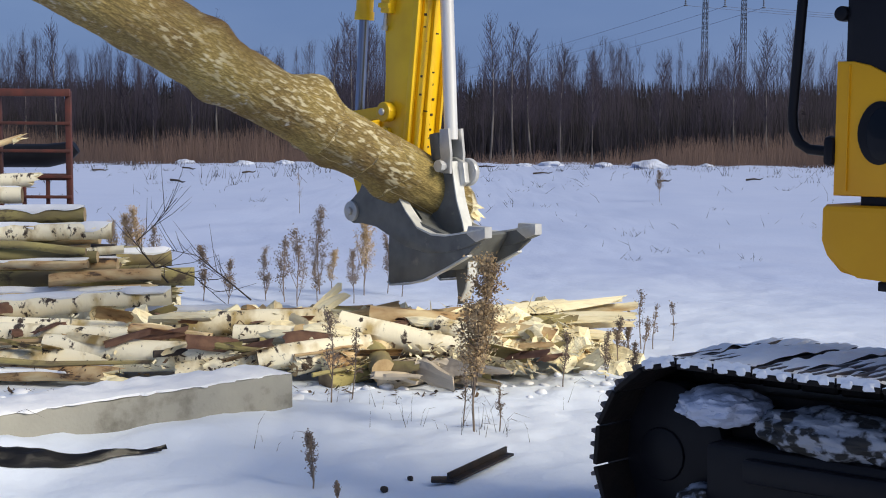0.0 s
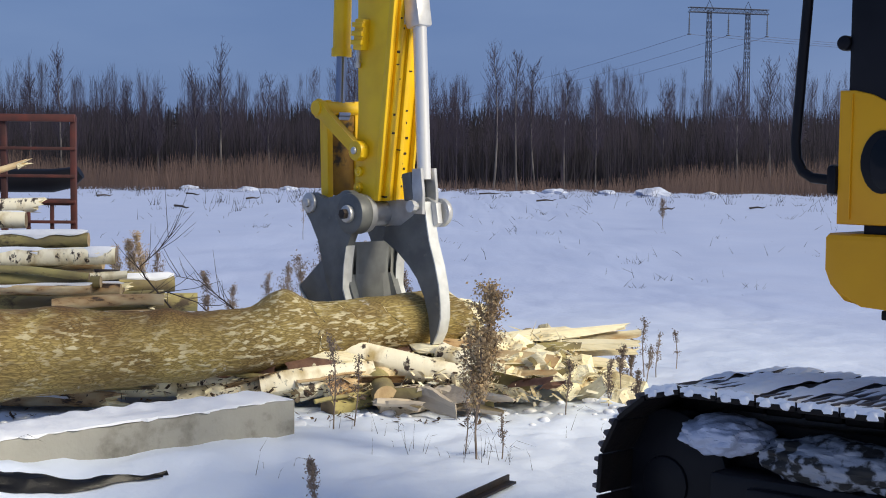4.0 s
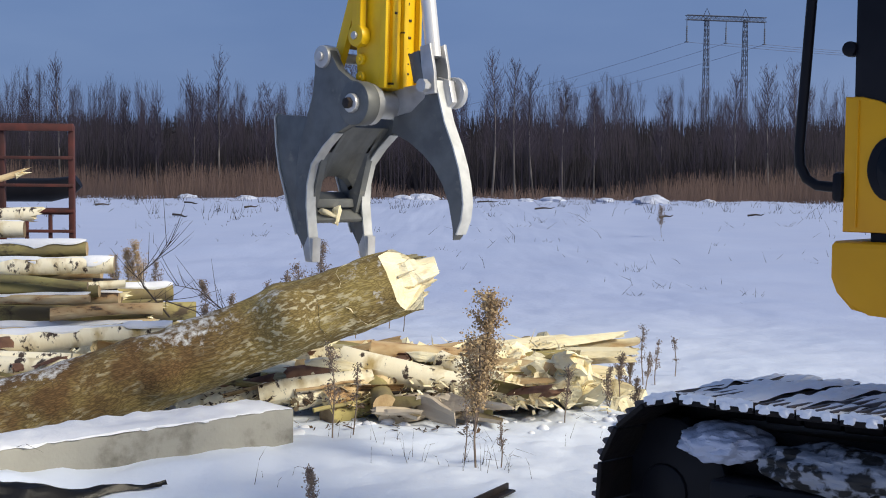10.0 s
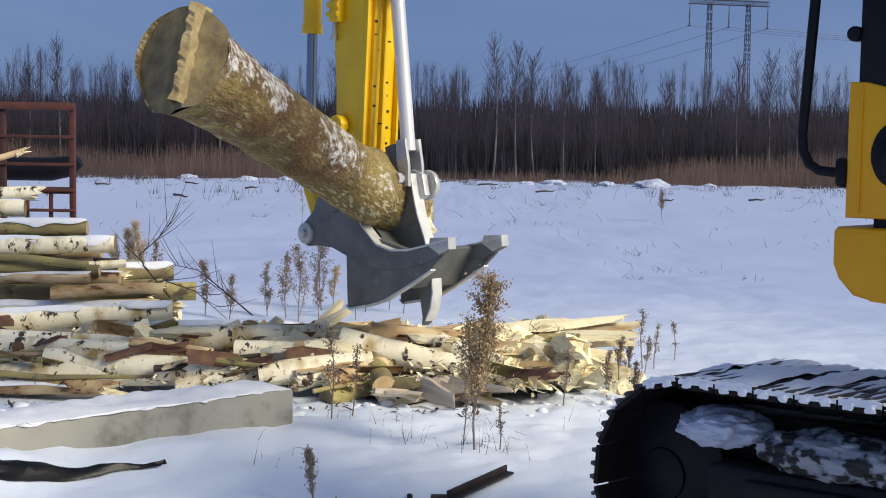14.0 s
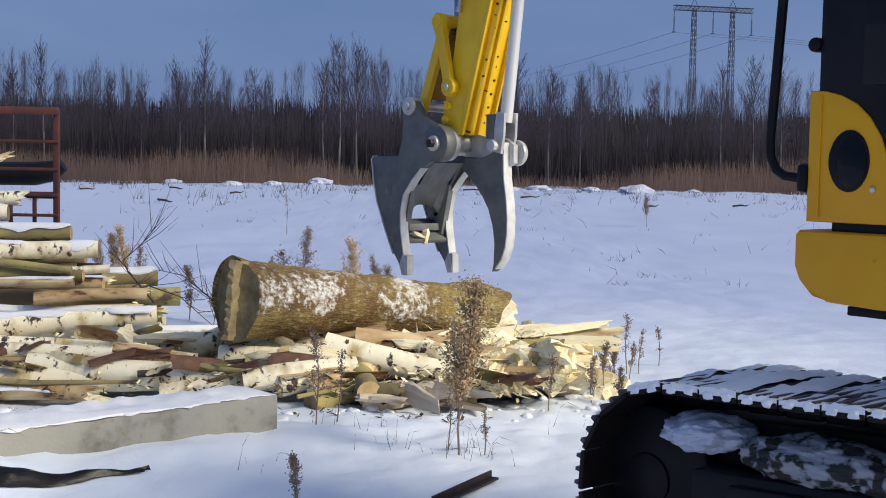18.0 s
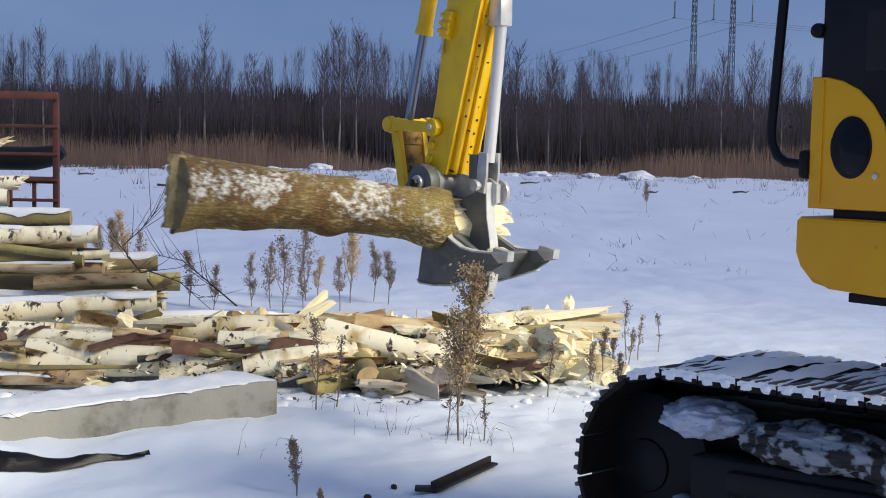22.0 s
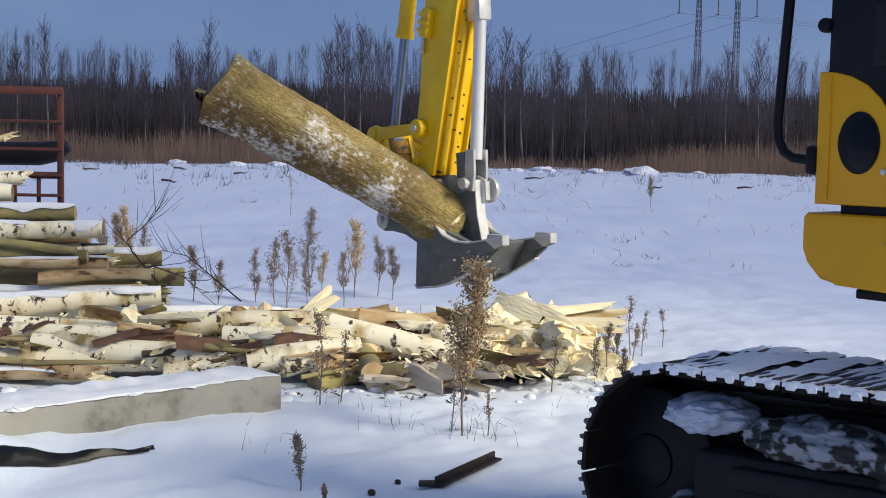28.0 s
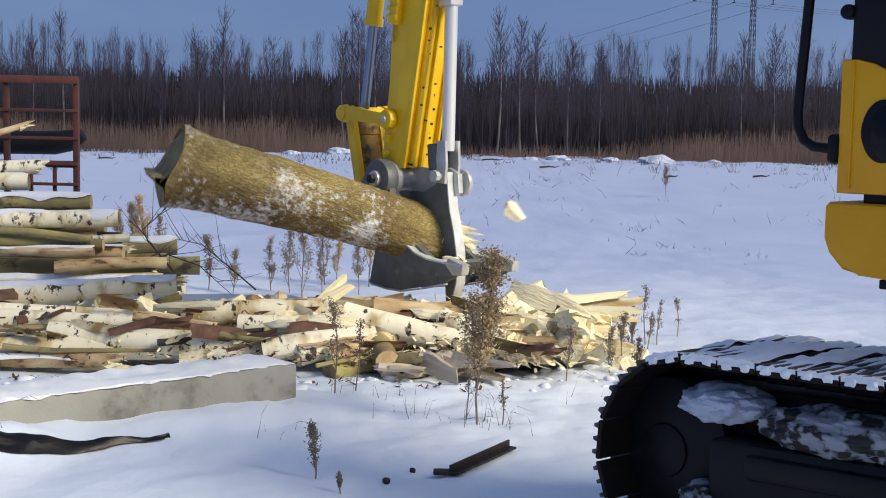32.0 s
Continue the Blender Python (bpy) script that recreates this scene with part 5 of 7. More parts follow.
def snow_strip(ln, r, seed, lift=0.7):
    """Snow lying along the top of a log, uneven and broken off."""
    rng = random.Random(seed)
    bm = bmesh.new()
    prev = None
    rows = max(6, int(ln / 0.06))
    for j in range(rows + 1):
        x = ln * j / rows
        w = r * (0.75 + 0.45 * noise.noise(Vector((x * 4, seed, 0))))
        h = r * 0.28 * (0.8 + 0.8 * noise.noise(Vector((x * 3, seed, 5))))
        if noise.noise(Vector((x * 1.5, seed, 9))) < -0.22 or j in (0, rows):
            w, h = 0.3 * w, 0.004
        ring = [bm.verts.new((x, w * c, math.sqrt(max(0.0, (r * 1.02) ** 2 - (w * c) ** 2)) + max(0.003, h * (1 - c * c)))) for c in (-1, -0.6, -0.2, 0.2, 0.6, 1)]
        low = [bm.verts.new((v.co.x, v.co.y, math.sqrt(max(0.0, (r * 0.93) ** 2 - v.co.y ** 2)))) for v in ring]
        if prev:
            for k in range(5):
                bm.faces.new((prev[0][k], prev[0][k + 1], ring[k + 1], ring[k]))
            bm.faces.new((prev[0][0], ring[0], low[0], prev[1][0]))
            bm.faces.new((prev[0][5], prev[1][5], low[5], ring[5]))
        prev = (ring, low)
    return bm


def lay_log(name, kind, a, b, r, seed, group, words, broken=False, snowy=False):
    a, b = Vector(a), Vector(b)
    d = b - a
    ln = d.length
    m = Matrix.Translation(a) @ d.to_track_quat("X", "Z").to_matrix().to_4x4()
    t = thing(name, LOG_WORDS[kind] + " " + words, "log", group, m=m, bm=log_mesh(ln, r, kind, seed, broken), mats=[LOG_BARK[kind], WOOD if broken else (OLD_END if seed % 3 else CUT)])
    if broken:
        tagged(part("torn_fibre", torn_fibres(ln, r, seed), WOOD, t, smooth=False), kind="stuff")
    if snowy:
        part("snow_strip", snow_strip(ln, r, seed), SNOW_CAP, t, "snow lying along the top")
    return t


HEAP_LOW = (
    ("birch", (-4.60, 10.30, 0.34), (-2.42, 10.70, 0.44), 0.085, 0, 1), ("birch", (-4.40, 9.85, 0.33), (-1.62, 10.15, 0.20), 0.085, 0, 0),
    ("old", (-4.30, 9.60, 0.24), (-2.07, 10.00, 0.17), 0.070, 1, 0), ("birch", (-4.10, 9.05, 0.13), (-2.04, 9.30, 0.10), 0.100, 0, 0),
    ("birch", (-1.15, 9.10, 0.11), (-0.47, 9.50, 0.22), 0.085, 0, 0), ("birch", (-0.95, 9.92, 0.29), (0.16, 9.75, 0.18), 0.105, 1, 0),
    ("aspen", (-0.89, 8.95, 0.07), (-0.41, 9.45, 0.10), 0.070, 0, 0), ("birch", (-2.30, 10.20, 0.24), (-0.84, 10.40, 0.28), 0.085, 0, 0),
    ("old", (-4.20, 8.85, 0.06), (-2.50, 9.10, 0.06), 0.070, 1, 1), ("old", (-2.62, 9.50, 0.12), (-1.10, 9.80, 0.15), 0.060, 1, 0))
HEAP_HIGH = (
    ("aspen", (-0.34, 9.90, 0.22), (0.62, 9.72, 0.17), 0.105, 0, 0), ("birch", (-4.20, 9.45, 0.16), (-2.30, 9.80, 0.12), 0.080, 0, 0),
    ("birch", (-0.06, 9.50, 0.07), (0.71, 10.00, 0.22), 0.070, 1, 0), ("old", (-1.45, 10.25, 0.20), (-0.02, 10.50, 0.22), 0.080, 1, 0),
    ("birch", (-4.20, 10.75, 0.26), (-1.09, 11.00, 0.24), 0.080, 0, 1), ("aspen", (-1.62, 9.90, 0.12), (-0.60, 9.60, 0.14), 0.070, 0, 0),
    ("birch", (-2.05, 9.15, 0.08), (-1.18, 9.32, 0.10), 0.075, 1, 0), ("old", (-4.4, 10.1, 0.12), (-1.0, 10.5, 0.09), 0.085, 0, 0),
    ("birch", (-3.9, 10.4, 0.14), (-0.5, 10.1, 0.09), 0.085, 1, 0), ("aspen", (-1.2, 10.0, 0.08), (0.5, 10.3, 0.10), 0.085, 1, 0),
    ("old", (-4.0, 9.3, 0.07), (-1.4, 9.55, 0.06), 0.07, 1, 0), ("birch", (0.0, 10.25, 0.12), (1.15, 9.95, 0.18), 0.07, 1, 0))
HEAP = HEAP_LOW + HEAP_HIGH
for i, (kind, a, b, r, broken, snowy) in enumerate(HEAP):
    lay_log("log", kind, a, b, r, 20 + i, "logs of the heap", "lying in the heap", bool(broken), bool(snowy))
# log seen on its sawn end
for i, (kind, a, b, r, broken) in enumerate((
        ("birch", (-1.68, 9.60, 0.24), (-0.80, 9.60, 0.27), 0.090, 1),
        ("birch", (-1.43, 9.15, 0.15), (-0.59, 9.35, 0.26), 0.085, 0),
        ("birch", (-0.85, 9.50, 0.38), (0.26, 9.35, 0.19), 0.100, 1),
        ("birch", (-2.19, 9.90, 0.31), (-1.01, 10.00, 0.36), 0.090, 0),
        ("old", (-0.92, 9.10, 0.12), (-0.35, 9.50, 0.32), 0.070, 1),
        ("birch", (-0.09, 9.60, 0.37), (0.52, 9.30, 0.16), 0.085, 1),
        ("old", (-0.64, 9.90, 0.38), (0.36, 9.90, 0.33), 0.100, 0),
        ("birch", (-3.08, 9.30, 0.22), (-1.54, 9.30, 0.19), 0.095, 0),
        ("birch", (-3.75, 9.70, 0.26), (-1.99, 9.60, 0.23), 0.085, 0),
)):
    lay_log("log", kind, a, b, r, 130 + i, "logs of the heap", "at the front of the heap", bool(broken))
lay_log("log", "aspen", (-0.72, 9.75, 0.17), (-0.455, 8.98, 0.125), 0.105, 90, "logs of the heap", "with its sawn end showing")

STACK_FRONT = (
    ("aspen", (-6.2, 11.9, 1.03), (-3.61, 12.20, 1.07), 0.085, 0, 1), ("birch", (-6.1, 11.7, 0.87), (-3.31, 12.10, 0.91), 0.085, 0, 1),
    ("dark", (-4.6, 11.8, 0.71), (-3.34, 12.30, 0.72), 0.075, 0, 0), ("birch", (-6.0, 11.5, 0.70), (-3.70, 11.80, 0.71), 0.090, 0, 0),
    ("aspen", (-4.6, 12.0, 0.59), (-2.85, 12.60, 0.61), 0.090, 0, 1), ("aspen", (-6.0, 11.4, 0.47), (-2.96, 11.80, 0.48), 0.090, 1, 0),
    ("aspen", (-4.4, 11.85, 0.47), (-2.55, 12.30, 0.44), 0.100, 0, 0), ("dark", (-6.2, 11.8, 0.55), (-3.29, 12.20, 0.55), 0.080, 1, 1))
STACK_BACK = (
    ("old", (-5.9, 11.1, 0.34), (-2.83, 11.50, 0.35), 0.080, 1, 1), ("birch", (-6.2, 12.2, 1.38), (-4.27, 12.60, 1.38), 0.080, 1, 0),
    ("birch", (-6.2, 12.1, 1.21), (-4.29, 12.40, 1.23), 0.090, 0, 1), ("aspen", (-6.2, 11.7, 0.26), (-2.76, 12.40, 0.26), 0.100, 0, 0),
    ("old", (-6.2, 12.5, 0.85), (-3.6, 12.7, 0.8), 0.10, 0, 0), ("aspen", (-6.2, 12.5, 0.62), (-3.2, 12.9, 0.60), 0.10, 0, 0),
    ("birch", (-6.2, 12.0, 0.10), (-2.8, 12.8, 0.10), 0.10, 0, 0), ("old", (-6.2, 11.3, 0.12), (-2.7, 11.7, 0.12), 0.10, 0, 0),
    ("aspen", (-6.2, 12.6, 0.36), (-3.1, 12.9, 0.36), 0.11, 0, 0), ("old", (-6.2, 12.3, 1.05), (-4.1, 12.6, 1.03), 0.09, 0, 0))
STACK = STACK_FRONT + STACK_BACK
for i, (kind, a, b, r, broken, snowy) in enumerate(STACK):
    lay_log("log", kind, a, b, r, 60 + i, "logs of the far stack", "in the snowy stack", bool(broken), bool(snowy))
lay_log("log", "old", (-5.6, 12.4, 1.46), (-4.47, 12.80, 1.80), 0.035, 99, "logs of the far stack", "leaning on the stack", True)


rng = random.Random(58)
for i in range(18):
    x1, y0, z = rng.uniform(-3.7, -2.7), rng.uniform(11.25, 12.3), rng.uniform(0.12, 0.95)
    if z > 0.42 + (-2.7 - x1) * 0.75:
        z *= 0.55
    ln = rng.uniform(0.8, 1.8)
    lay_log("log", rng.choice(("old", "aspen", "aspen", "birch")), (x1 - ln, y0, z + rng.uniform(-0.05, 0.05)), (x1, y0 + rng.uniform(-0.1, 0.3), z), rng.uniform(0.035, 0.065), 900 + i, "logs of the far stack", "thin, between the stacked logs", rng.random() < 0.15, rng.random() < 0.3)


def chunk_mesh(ln, w, h, seed, bark):
    """A riven piece of wood: uneven wedge section, torn ends."""
    rng = random.Random(seed)
    bm = bmesh.new()
    rows, sec = 5, [(-0.5, -0.45), (0.5, -0.5), (0.42, 0.15), (0.1, 0.5), (-0.38, 0.22)]
    sec = [(x + rng.uniform(-0.12, 0.12), z + rng.uniform(-0.12, 0.12)) for x, z in sec]
    tw = rng.uniform(-0.5, 0.5)
    rings = []
    for j in range(rows + 1):
        f = j / rows
        s = (0.75 + 0.25 * math.sin(math.pi * min(1, f * 1.2 + 0.15))) * (0.78 if j in (0, rows) and rng.random() < 0.6 else 1)
        a = tw * (f - 0.5)
        ring = []
        for x, z in sec:
            xx, zz = (x * math.cos(a) - z * math.sin(a)) * w * s, (x * math.sin(a) + z * math.cos(a)) * h * s
            e = (rng.uniform(-0.09, 0.09) * ln) if j in (0, rows) else 0
            ring.append(bm.verts.new((ln * (f - 0.5) + e, xx + 0.05 * w * rng.uniform(-1, 1), zz + 0.05 * h * rng.uniform(-1, 1))))
        rings.append(ring)
    for j in range(rows):
        for k in range(5):
            fc = bm.faces.new((rings[j][k], rings[j][(k + 1) % 5], rings[j + 1][(k + 1) % 5], rings[j + 1][k]))
            fc.material_index = 1 if (bark and k == 0) else 0
    bm.faces.new(rings[0])
    bm.faces.new(rings[-1])
    for _ in range(2):
        j = rng.choice((0, rows))
        p = rings[j][rng.randrange(5)].co * 0.8
        splinter(bm, Vector(p), Vector((1 if j else -1, rng.uniform(-0.4, 0.4), rng.uniform(-0.3, 0.4))), ln * rng.uniform(0.08, 0.2), 0.010 + 0.012 * rng.random(), rng, 0)
    return bm


def heap_height(x, y):
    """Rough top of the heap at a place, so that pieces lie on it."""
    f = max(0.0, 1 - ((y - 10.0) / 1.15) ** 2)
    g = 0.36 if x < -0.6 else (0.36 + 0.04 * x if x < 0.9 else max(0.0, 0.40 - 0.9 * (x - 0.9)))
    return g * f ** 0.6


def build_chunks():
    rng = random.Random(77)
    kinds = [mesh_of("wood_chunk", chunk_mesh(rng.uniform(0.15, 0.34), rng.uniform(0.11, 0.22), rng.uniform(0.08, 0.17), 300 + k, k % 3 == 0), [WOOD, ASPEN if k % 2 else BIRCH_OLD], False) for k in range(20)]
    greys = [mesh_of("wood_chunk", chunk_mesh(rng.uniform(0.20, 0.40), rng.uniform(0.08, 0.15), rng.uniform(0.03, 0.07), 400 + k, k % 2 == 0), [GREY_WOOD, ASPEN], False) for k in range(6)]
    spots = []
    for _ in range(150):                   # pale heap at the broken ends of the logs
        x = rng.gauss(0.60, 0.42)
        y = rng.uniform(9.35, 10.7)
        if -0.7 < x < 1.5:
            spots.append((x, y, heap_height(x, y) * rng.uniform(0.55, 1.02), 0))
    for _ in range(26):
        x, y = rng.uniform(-2.6, -0.3), rng.uniform(10.0, 10.9)
        spots.append((x, y, heap_height(x, y) * rng.uniform(0.7, 1.0), 0))
    for _ in range(26):                    # weathered slabs before the heap
        spots.append((rng.uniform(-0.45, 0.45), rng.uniform(8.85, 9.4), rng.uniform(0.05, 0.16), 1))
    for x, y, z, grey in spots:
        me = rng.choice(greys if grey else kinds)
        ob = new("wood_chunk", me)
        ob.matrix_basis = pose(x, y, max(z, 0.05), rng.uniform(-180, 180), rng.uniform(-12, 12) if grey else rng.uniform(-42, 42), rng.uniform(-65, 30) if grey else rng.uniform(-180, 180))
        tagged(ob, "weathered grey split slab at the foot of the heap" if grey else "pale riven piece of wood lying on the heap", "split wood", "split pieces on the heap")
    # long splints sticking out at the end of the heap
    for x, y, z, yaw, tilt, ln, w in ((1.02, 10.10, 0.475, 6, -7, 0.95, 0.13), (0.86, 10.22, 0.43, 10, -5, 1.0, 0.12), (1.16, 9.95, 0.40, -4, -3, 0.75, 0.12), (0.62, 10.08, 0.45, 16, -6, 0.8, 0.11),
                                      (1.05, 10.28, 0.37, 3, -2, 0.9, 0.14), (1.22, 10.05, 0.33, 12, 2, 0.7, 0.13), (1.12, 9.85, 0.28, -10, 1, 0.65, 0.12), (1.30, 10.15, 0.44, 4, -6, 0.55, 0.07),
                                      (-1.05, 10.3, 0.46, 40, -38, 0.45, 0.10), (-1.0, 10.25, 0.44, 20, -30, 0.42, 0.09)):
        ob = part("splint", chunk_mesh(ln * 0.85, w, 0.085, int(ln * 999 + x * 77), True), [WOOD, BIRCH_OLD], None, m=pose(x, y, z, 0, tilt, yaw), smooth=False)
        tagged(ob, "long pale splint of torn wood on the heap", "split wood", "split pieces on the heap")
    for k in range(30):
        x, y = rng.uniform(-2.6, 0.9), rng.uniform(9.3, 10.4)
        ln, w = rng.uniform(0.26, 0.60), rng.uniform(0.08, 0.14)
        ob = part("billet", chunk_mesh(ln, w, w * 0.7, 700 + k, True), [WOOD if k % 3 else BIRCH_OLD, (BIRCH, BIRCH_OLD, ASPEN)[k % 3]], None,
                  m=pose(x, y, heap_height(x, y) * rng.uniform(0.75, 1.05) + 0.05, rng.uniform(-180, 180), rng.uniform(-10, 10), rng.uniform(-25, 35)), smooth=False)
        tagged(ob, "long split billet with torn ends on the heap", "split wood", "split pieces on the heap")
    sp = bmesh.new()
    for _ in range(300):
        x, y = rng.gauss(0.65, 0.40), rng.uniform(9.35, 10.5)
        if not -0.6 < x < 1.5:
            continue
        c = Vector((x, y, heap_height(x, y) * rng.uniform(0.75, 1.12) + 0.05))
        splinter(sp, c, Vector((rng.uniform(-1, 1), rng.uniform(-0.8, 0.8), rng.uniform(-0.15, 0.45))), rng.uniform(0.04, 0.17), rng.uniform(0.004, 0.012), rng, 0)
    me = bpy.data.meshes.new("splinters")
    sp.to_mesh(me)
    sp.free()
    me.materials.append(WOOD)
    tagged(new("splinters", me), "thin pale splinters strewn over the broken end of the heap", "splinters", kind="stuff")
    # thin sticks and broken branches that lie between and over the logs
    for k in range(34):
        x, y = rng.uniform(-4.3, 0.7), rng.uniform(8.95, 10.5)
        ln, r = rng.uniform(0.35, 1.3), rng.uniform(0.010, 0.030)
        z = heap_height(x, y) * rng.uniform(0.45, 0.9) + 0.04
        if x < -1.3:
            z *= 0.9
        bm = bmesh.new()
        bend = rng.uniform(-0.06, 0.06)
        n = 6
        tube(bm, [Vector((ln * (i / n - 0.5), bend * math.sin(3.1 * i / n) + rng.uniform(-0.008, 0.008), rng.uniform(-0.008, 0.008))) for i in range(n + 1)], [r * (1.1 - 0.5 * i / n) for i in range(n + 1)], 7)
        ob = part("stick", bm, (ASPEN, TWIG, BIRCH_OLD, BIRCH_OLD, ASPEN)[k % 5], None, m=pose(x, y, z, rng.uniform(-180, 180), rng.uniform(-7, 7), rng.gauss(8, 16)))
        tagged(ob, "thin broken branch lying among the logs of the heap", "stick", "sticks on the heap")
    # curled strips of torn bark
    for k in range(52):
        x, y = rng.uniform(-4.0, 0.9), rng.uniform(8.95, 10.3)
        ln, r, wd = rng.uniform(0.16, 0.48), rng.uniform(0.04, 0.09), rng.uniform(0.9, 2.2)
        bm, prev = bmesh.new(), None
        for i in range(6):
            ring = []
            for q in range(6):
                a = wd * (q / 5 - 0.5) + 0.25 * noise.noise(Vector((i * 0.7, q * 0.6, k)))
                ring.append(bm.verts.new((ln * (i / 5 - 0.5) + rng.uniform(-0.02, 0.02) * (i in (0, 5)), math.sin(a) * r, math.cos(a) * r)))
            for q in range(5 if prev else 0):
                bm.faces.new((prev[q], prev[q + 1], ring[q + 1], ring[q]))
            prev = ring
        bmesh.ops.solidify(bm, geom=bm.faces, thickness=0.006)
        ob = part("bark_strip", bm, (RUSSET, BIRCH_OLD, RUSSET, ASPEN, RUSSET, BIRCH)[k % 6], None, m=pose(x, y, heap_height(x, y) * rng.uniform(0.7, 1.0) + 0.03, rng.uniform(-70, 70), rng.uniform(-15, 15), rng.uniform(-50, 60)))
        tagged(ob, "curled strip of torn bark lying on the heap", "bark", "bark strips on the heap")
    # dark crumbs of bark
    V, F = [], []
    for _ in range(2400):
        x, y = (rng.gauss(-0.2, 1.0), rng.uniform(8.9, 10.7)) if rng.random() < 0.75 else (rng.uniform(-3.6, 1.2), rng.uniform(8.6, 9.6))
        if x > 1.3 or (x > 0.5 and y < 9.3):
            continue
        c = Vector((x, y, heap_height(x, y) * rng.uniform(0.6, 1.04) + ground_height(x, y) + 0.012))
        s = rng.uniform(0.008, 0.034)
        d = Vector((rng.uniform(-1, 1), rng.uniform(-1, 1), rng.uniform(-0.5, 0.5))).normalized() * s
        e = d.cross(Vector((rng.uniform(-1, 1), rng.uniform(-1, 1), 1))).normalized() * s * rng.uniform(0.12, 0.4)
        g = d.cross(e).normalized() * s * 0.2
        k = len(V)
        V += [c - d - e, c + d - e, c + d * 0.7 + e, c - d * 0.8 + e, c + g]
        F += [(k, k + 1, k + 4), (k + 1, k + 2, k + 4), (k + 2, k + 3, k + 4), (k + 3, k, k + 4), (k + 3, k + 2, k + 1, k)]
    tagged(new("bark_crumbs", raw("bark_crumbs", V, F, BARK_CRUMB)), "brown crumbs and flakes of bark strewn over the heap", "bark", kind="stuff")
    # chips
    V, F = [], []
    for _ in range(1400):
        x = rng.gauss(0.1, 0.8) if rng.random() < 0.6 else rng.uniform(-3.2, 0.8)
        y = rng.uniform(9.0, 10.8)
        if x > 1.5:
            continue
        z = heap_height(x, y) * rng.uniform(0.5, 1.0) + ground_height(x, y) + 0.01
        s = rng.uniform(0.012, 0.05)
        d = Vector((rng.uniform(-1, 1), rng.uniform(-1, 1), rng.uniform(-0.6, 0.6))).normalized() * s
        e = d.cross(Vector((rng.uniform(-1, 1), rng.uniform(-1, 1), 1))).normalized() * s * 0.4
        g = d.cross(e).normalized() * s * 0.15
        k = len(V)
        c = Vector((x, y, z))
        V += [c - d - e, c + d - e * 0.6, c + d * 0.8 + e, c - d + e, c - d * 0.6 + g, c + d * 0.6 + g]
        F += [(k, k + 1, k + 5, k + 4), (k + 1, k + 2, k + 5), (k + 2, k + 3, k + 4, k + 5), (k + 3, k, k + 4), (k + 3, k + 2, k + 1, k)]
    tagged(new("wood_chips", raw("wood_chips", V, F, WOOD)), "pale chips and crumbs strewn over the heap", "wood chips", kind="stuff")
    # lumps of thrown snow round the heap
    V = bmesh.new()
    for _ in range(80):
        x, y = rng.choice(((rng.uniform(-0.9, 1.4), rng.uniform(8.7, 9.5)), (rng.uniform(0.6, 1.6), rng.uniform(9.0, 10.0)), (rng.uniform(-3.6, -1.0), rng.uniform(8.3, 8.9))))
        r = rng.uniform(0.012, 0.042)
        res = bmesh.ops.create_icosphere(V, subdivisions=2, radius=r, matrix=Matrix.Translation((x, y, ground_height(x, y) + r * 0.05)) @ Matrix.Diagonal((1.4, 1.2, 0.7, 1)))
        for v in res["verts"]:
            v.co += Vector((noise.noise(v.co * 14), noise.noise(v.co * 14 + Vector((9, 0, 0))), noise.noise(v.co * 14 + Vector((0, 9, 0))))) * r * 0.5
    ob = part("snow_lumps", V, SNOW_CAP)
    tagged(ob, "broken lumps of snow round the foot of the heap", "snow", kind="stuff")


build_chunks()


# ---- concrete beam ----
def build_beam():
    a, b = Vector((-1.03, 8.08, -0.05)), Vector((-4.0, 5.39, -0.05))
    d = b - a
    ln = d.length
    m = Matrix.Translation(a) @ Matrix.Rotation(math.atan2(d.y, d.x), 4, "Z")
    bm = bmesh.new()
    box(bm, (0, -0.38, 0), (ln, 0, 0.32), 0.012)
    bmesh.ops.subdivide_edges(bm, edges=[e for e in bm.edges if e.calc_length() > 1], cuts=60)
    for v in bm.verts:
        v.co += Vector((0.0, noise.noise(v.co * 6) * 0.006, noise.noise(v.co * 5 + Vector((3, 0, 0))) * 0.007))
    t = thing("concrete_beam", "grey weathered concrete beam half sunk in the snow", "concrete beam", m=m, bm=bm, mats=CONCRETE)
    sn = bmesh.new()
    rows = []
    for j in range(110):
        x = 0.02 + (ln - 0.04) * j / 109
        e0 = 0.012 - 0.075 * abs(noise.fractal(Vector((x * 4, 1, 0)), 0.7, 2.1, 4))
        row = []
        for k in range(9):
            f = k / 8
            y = e0 + (-0.37 - e0) * f
            h = (0.026 + 0.028 * noise.noise(Vector((x * 1.3, f * 2, 4))) + 0.018 * noise.noise(Vector((x * 9, f * 5, 2)))) * min(1, j / 3, (109 - j) / 3) * math.sin(math.pi * min(1, 0.06 + f * 1.6) * 0.5) ** 0.5
            row.append(sn.verts.new((x, y, 0.322 + max(0.004, h))))
        row.insert(0, sn.verts.new((x, e0 + 0.004, 0.322 - 0.03 * max(0, noise.noise(Vector((x * 7, 2, 0)))))))
        rows.append(row)
    for j in range(109):
        for k in range(9):
            sn.faces.new((rows[j][k], rows[j + 1][k], rows[j + 1][k + 1], rows[j][k + 1]))
    part("snow_cap", sn, SNOW_CAP, t, "thick soft snow on the beam")


build_beam()


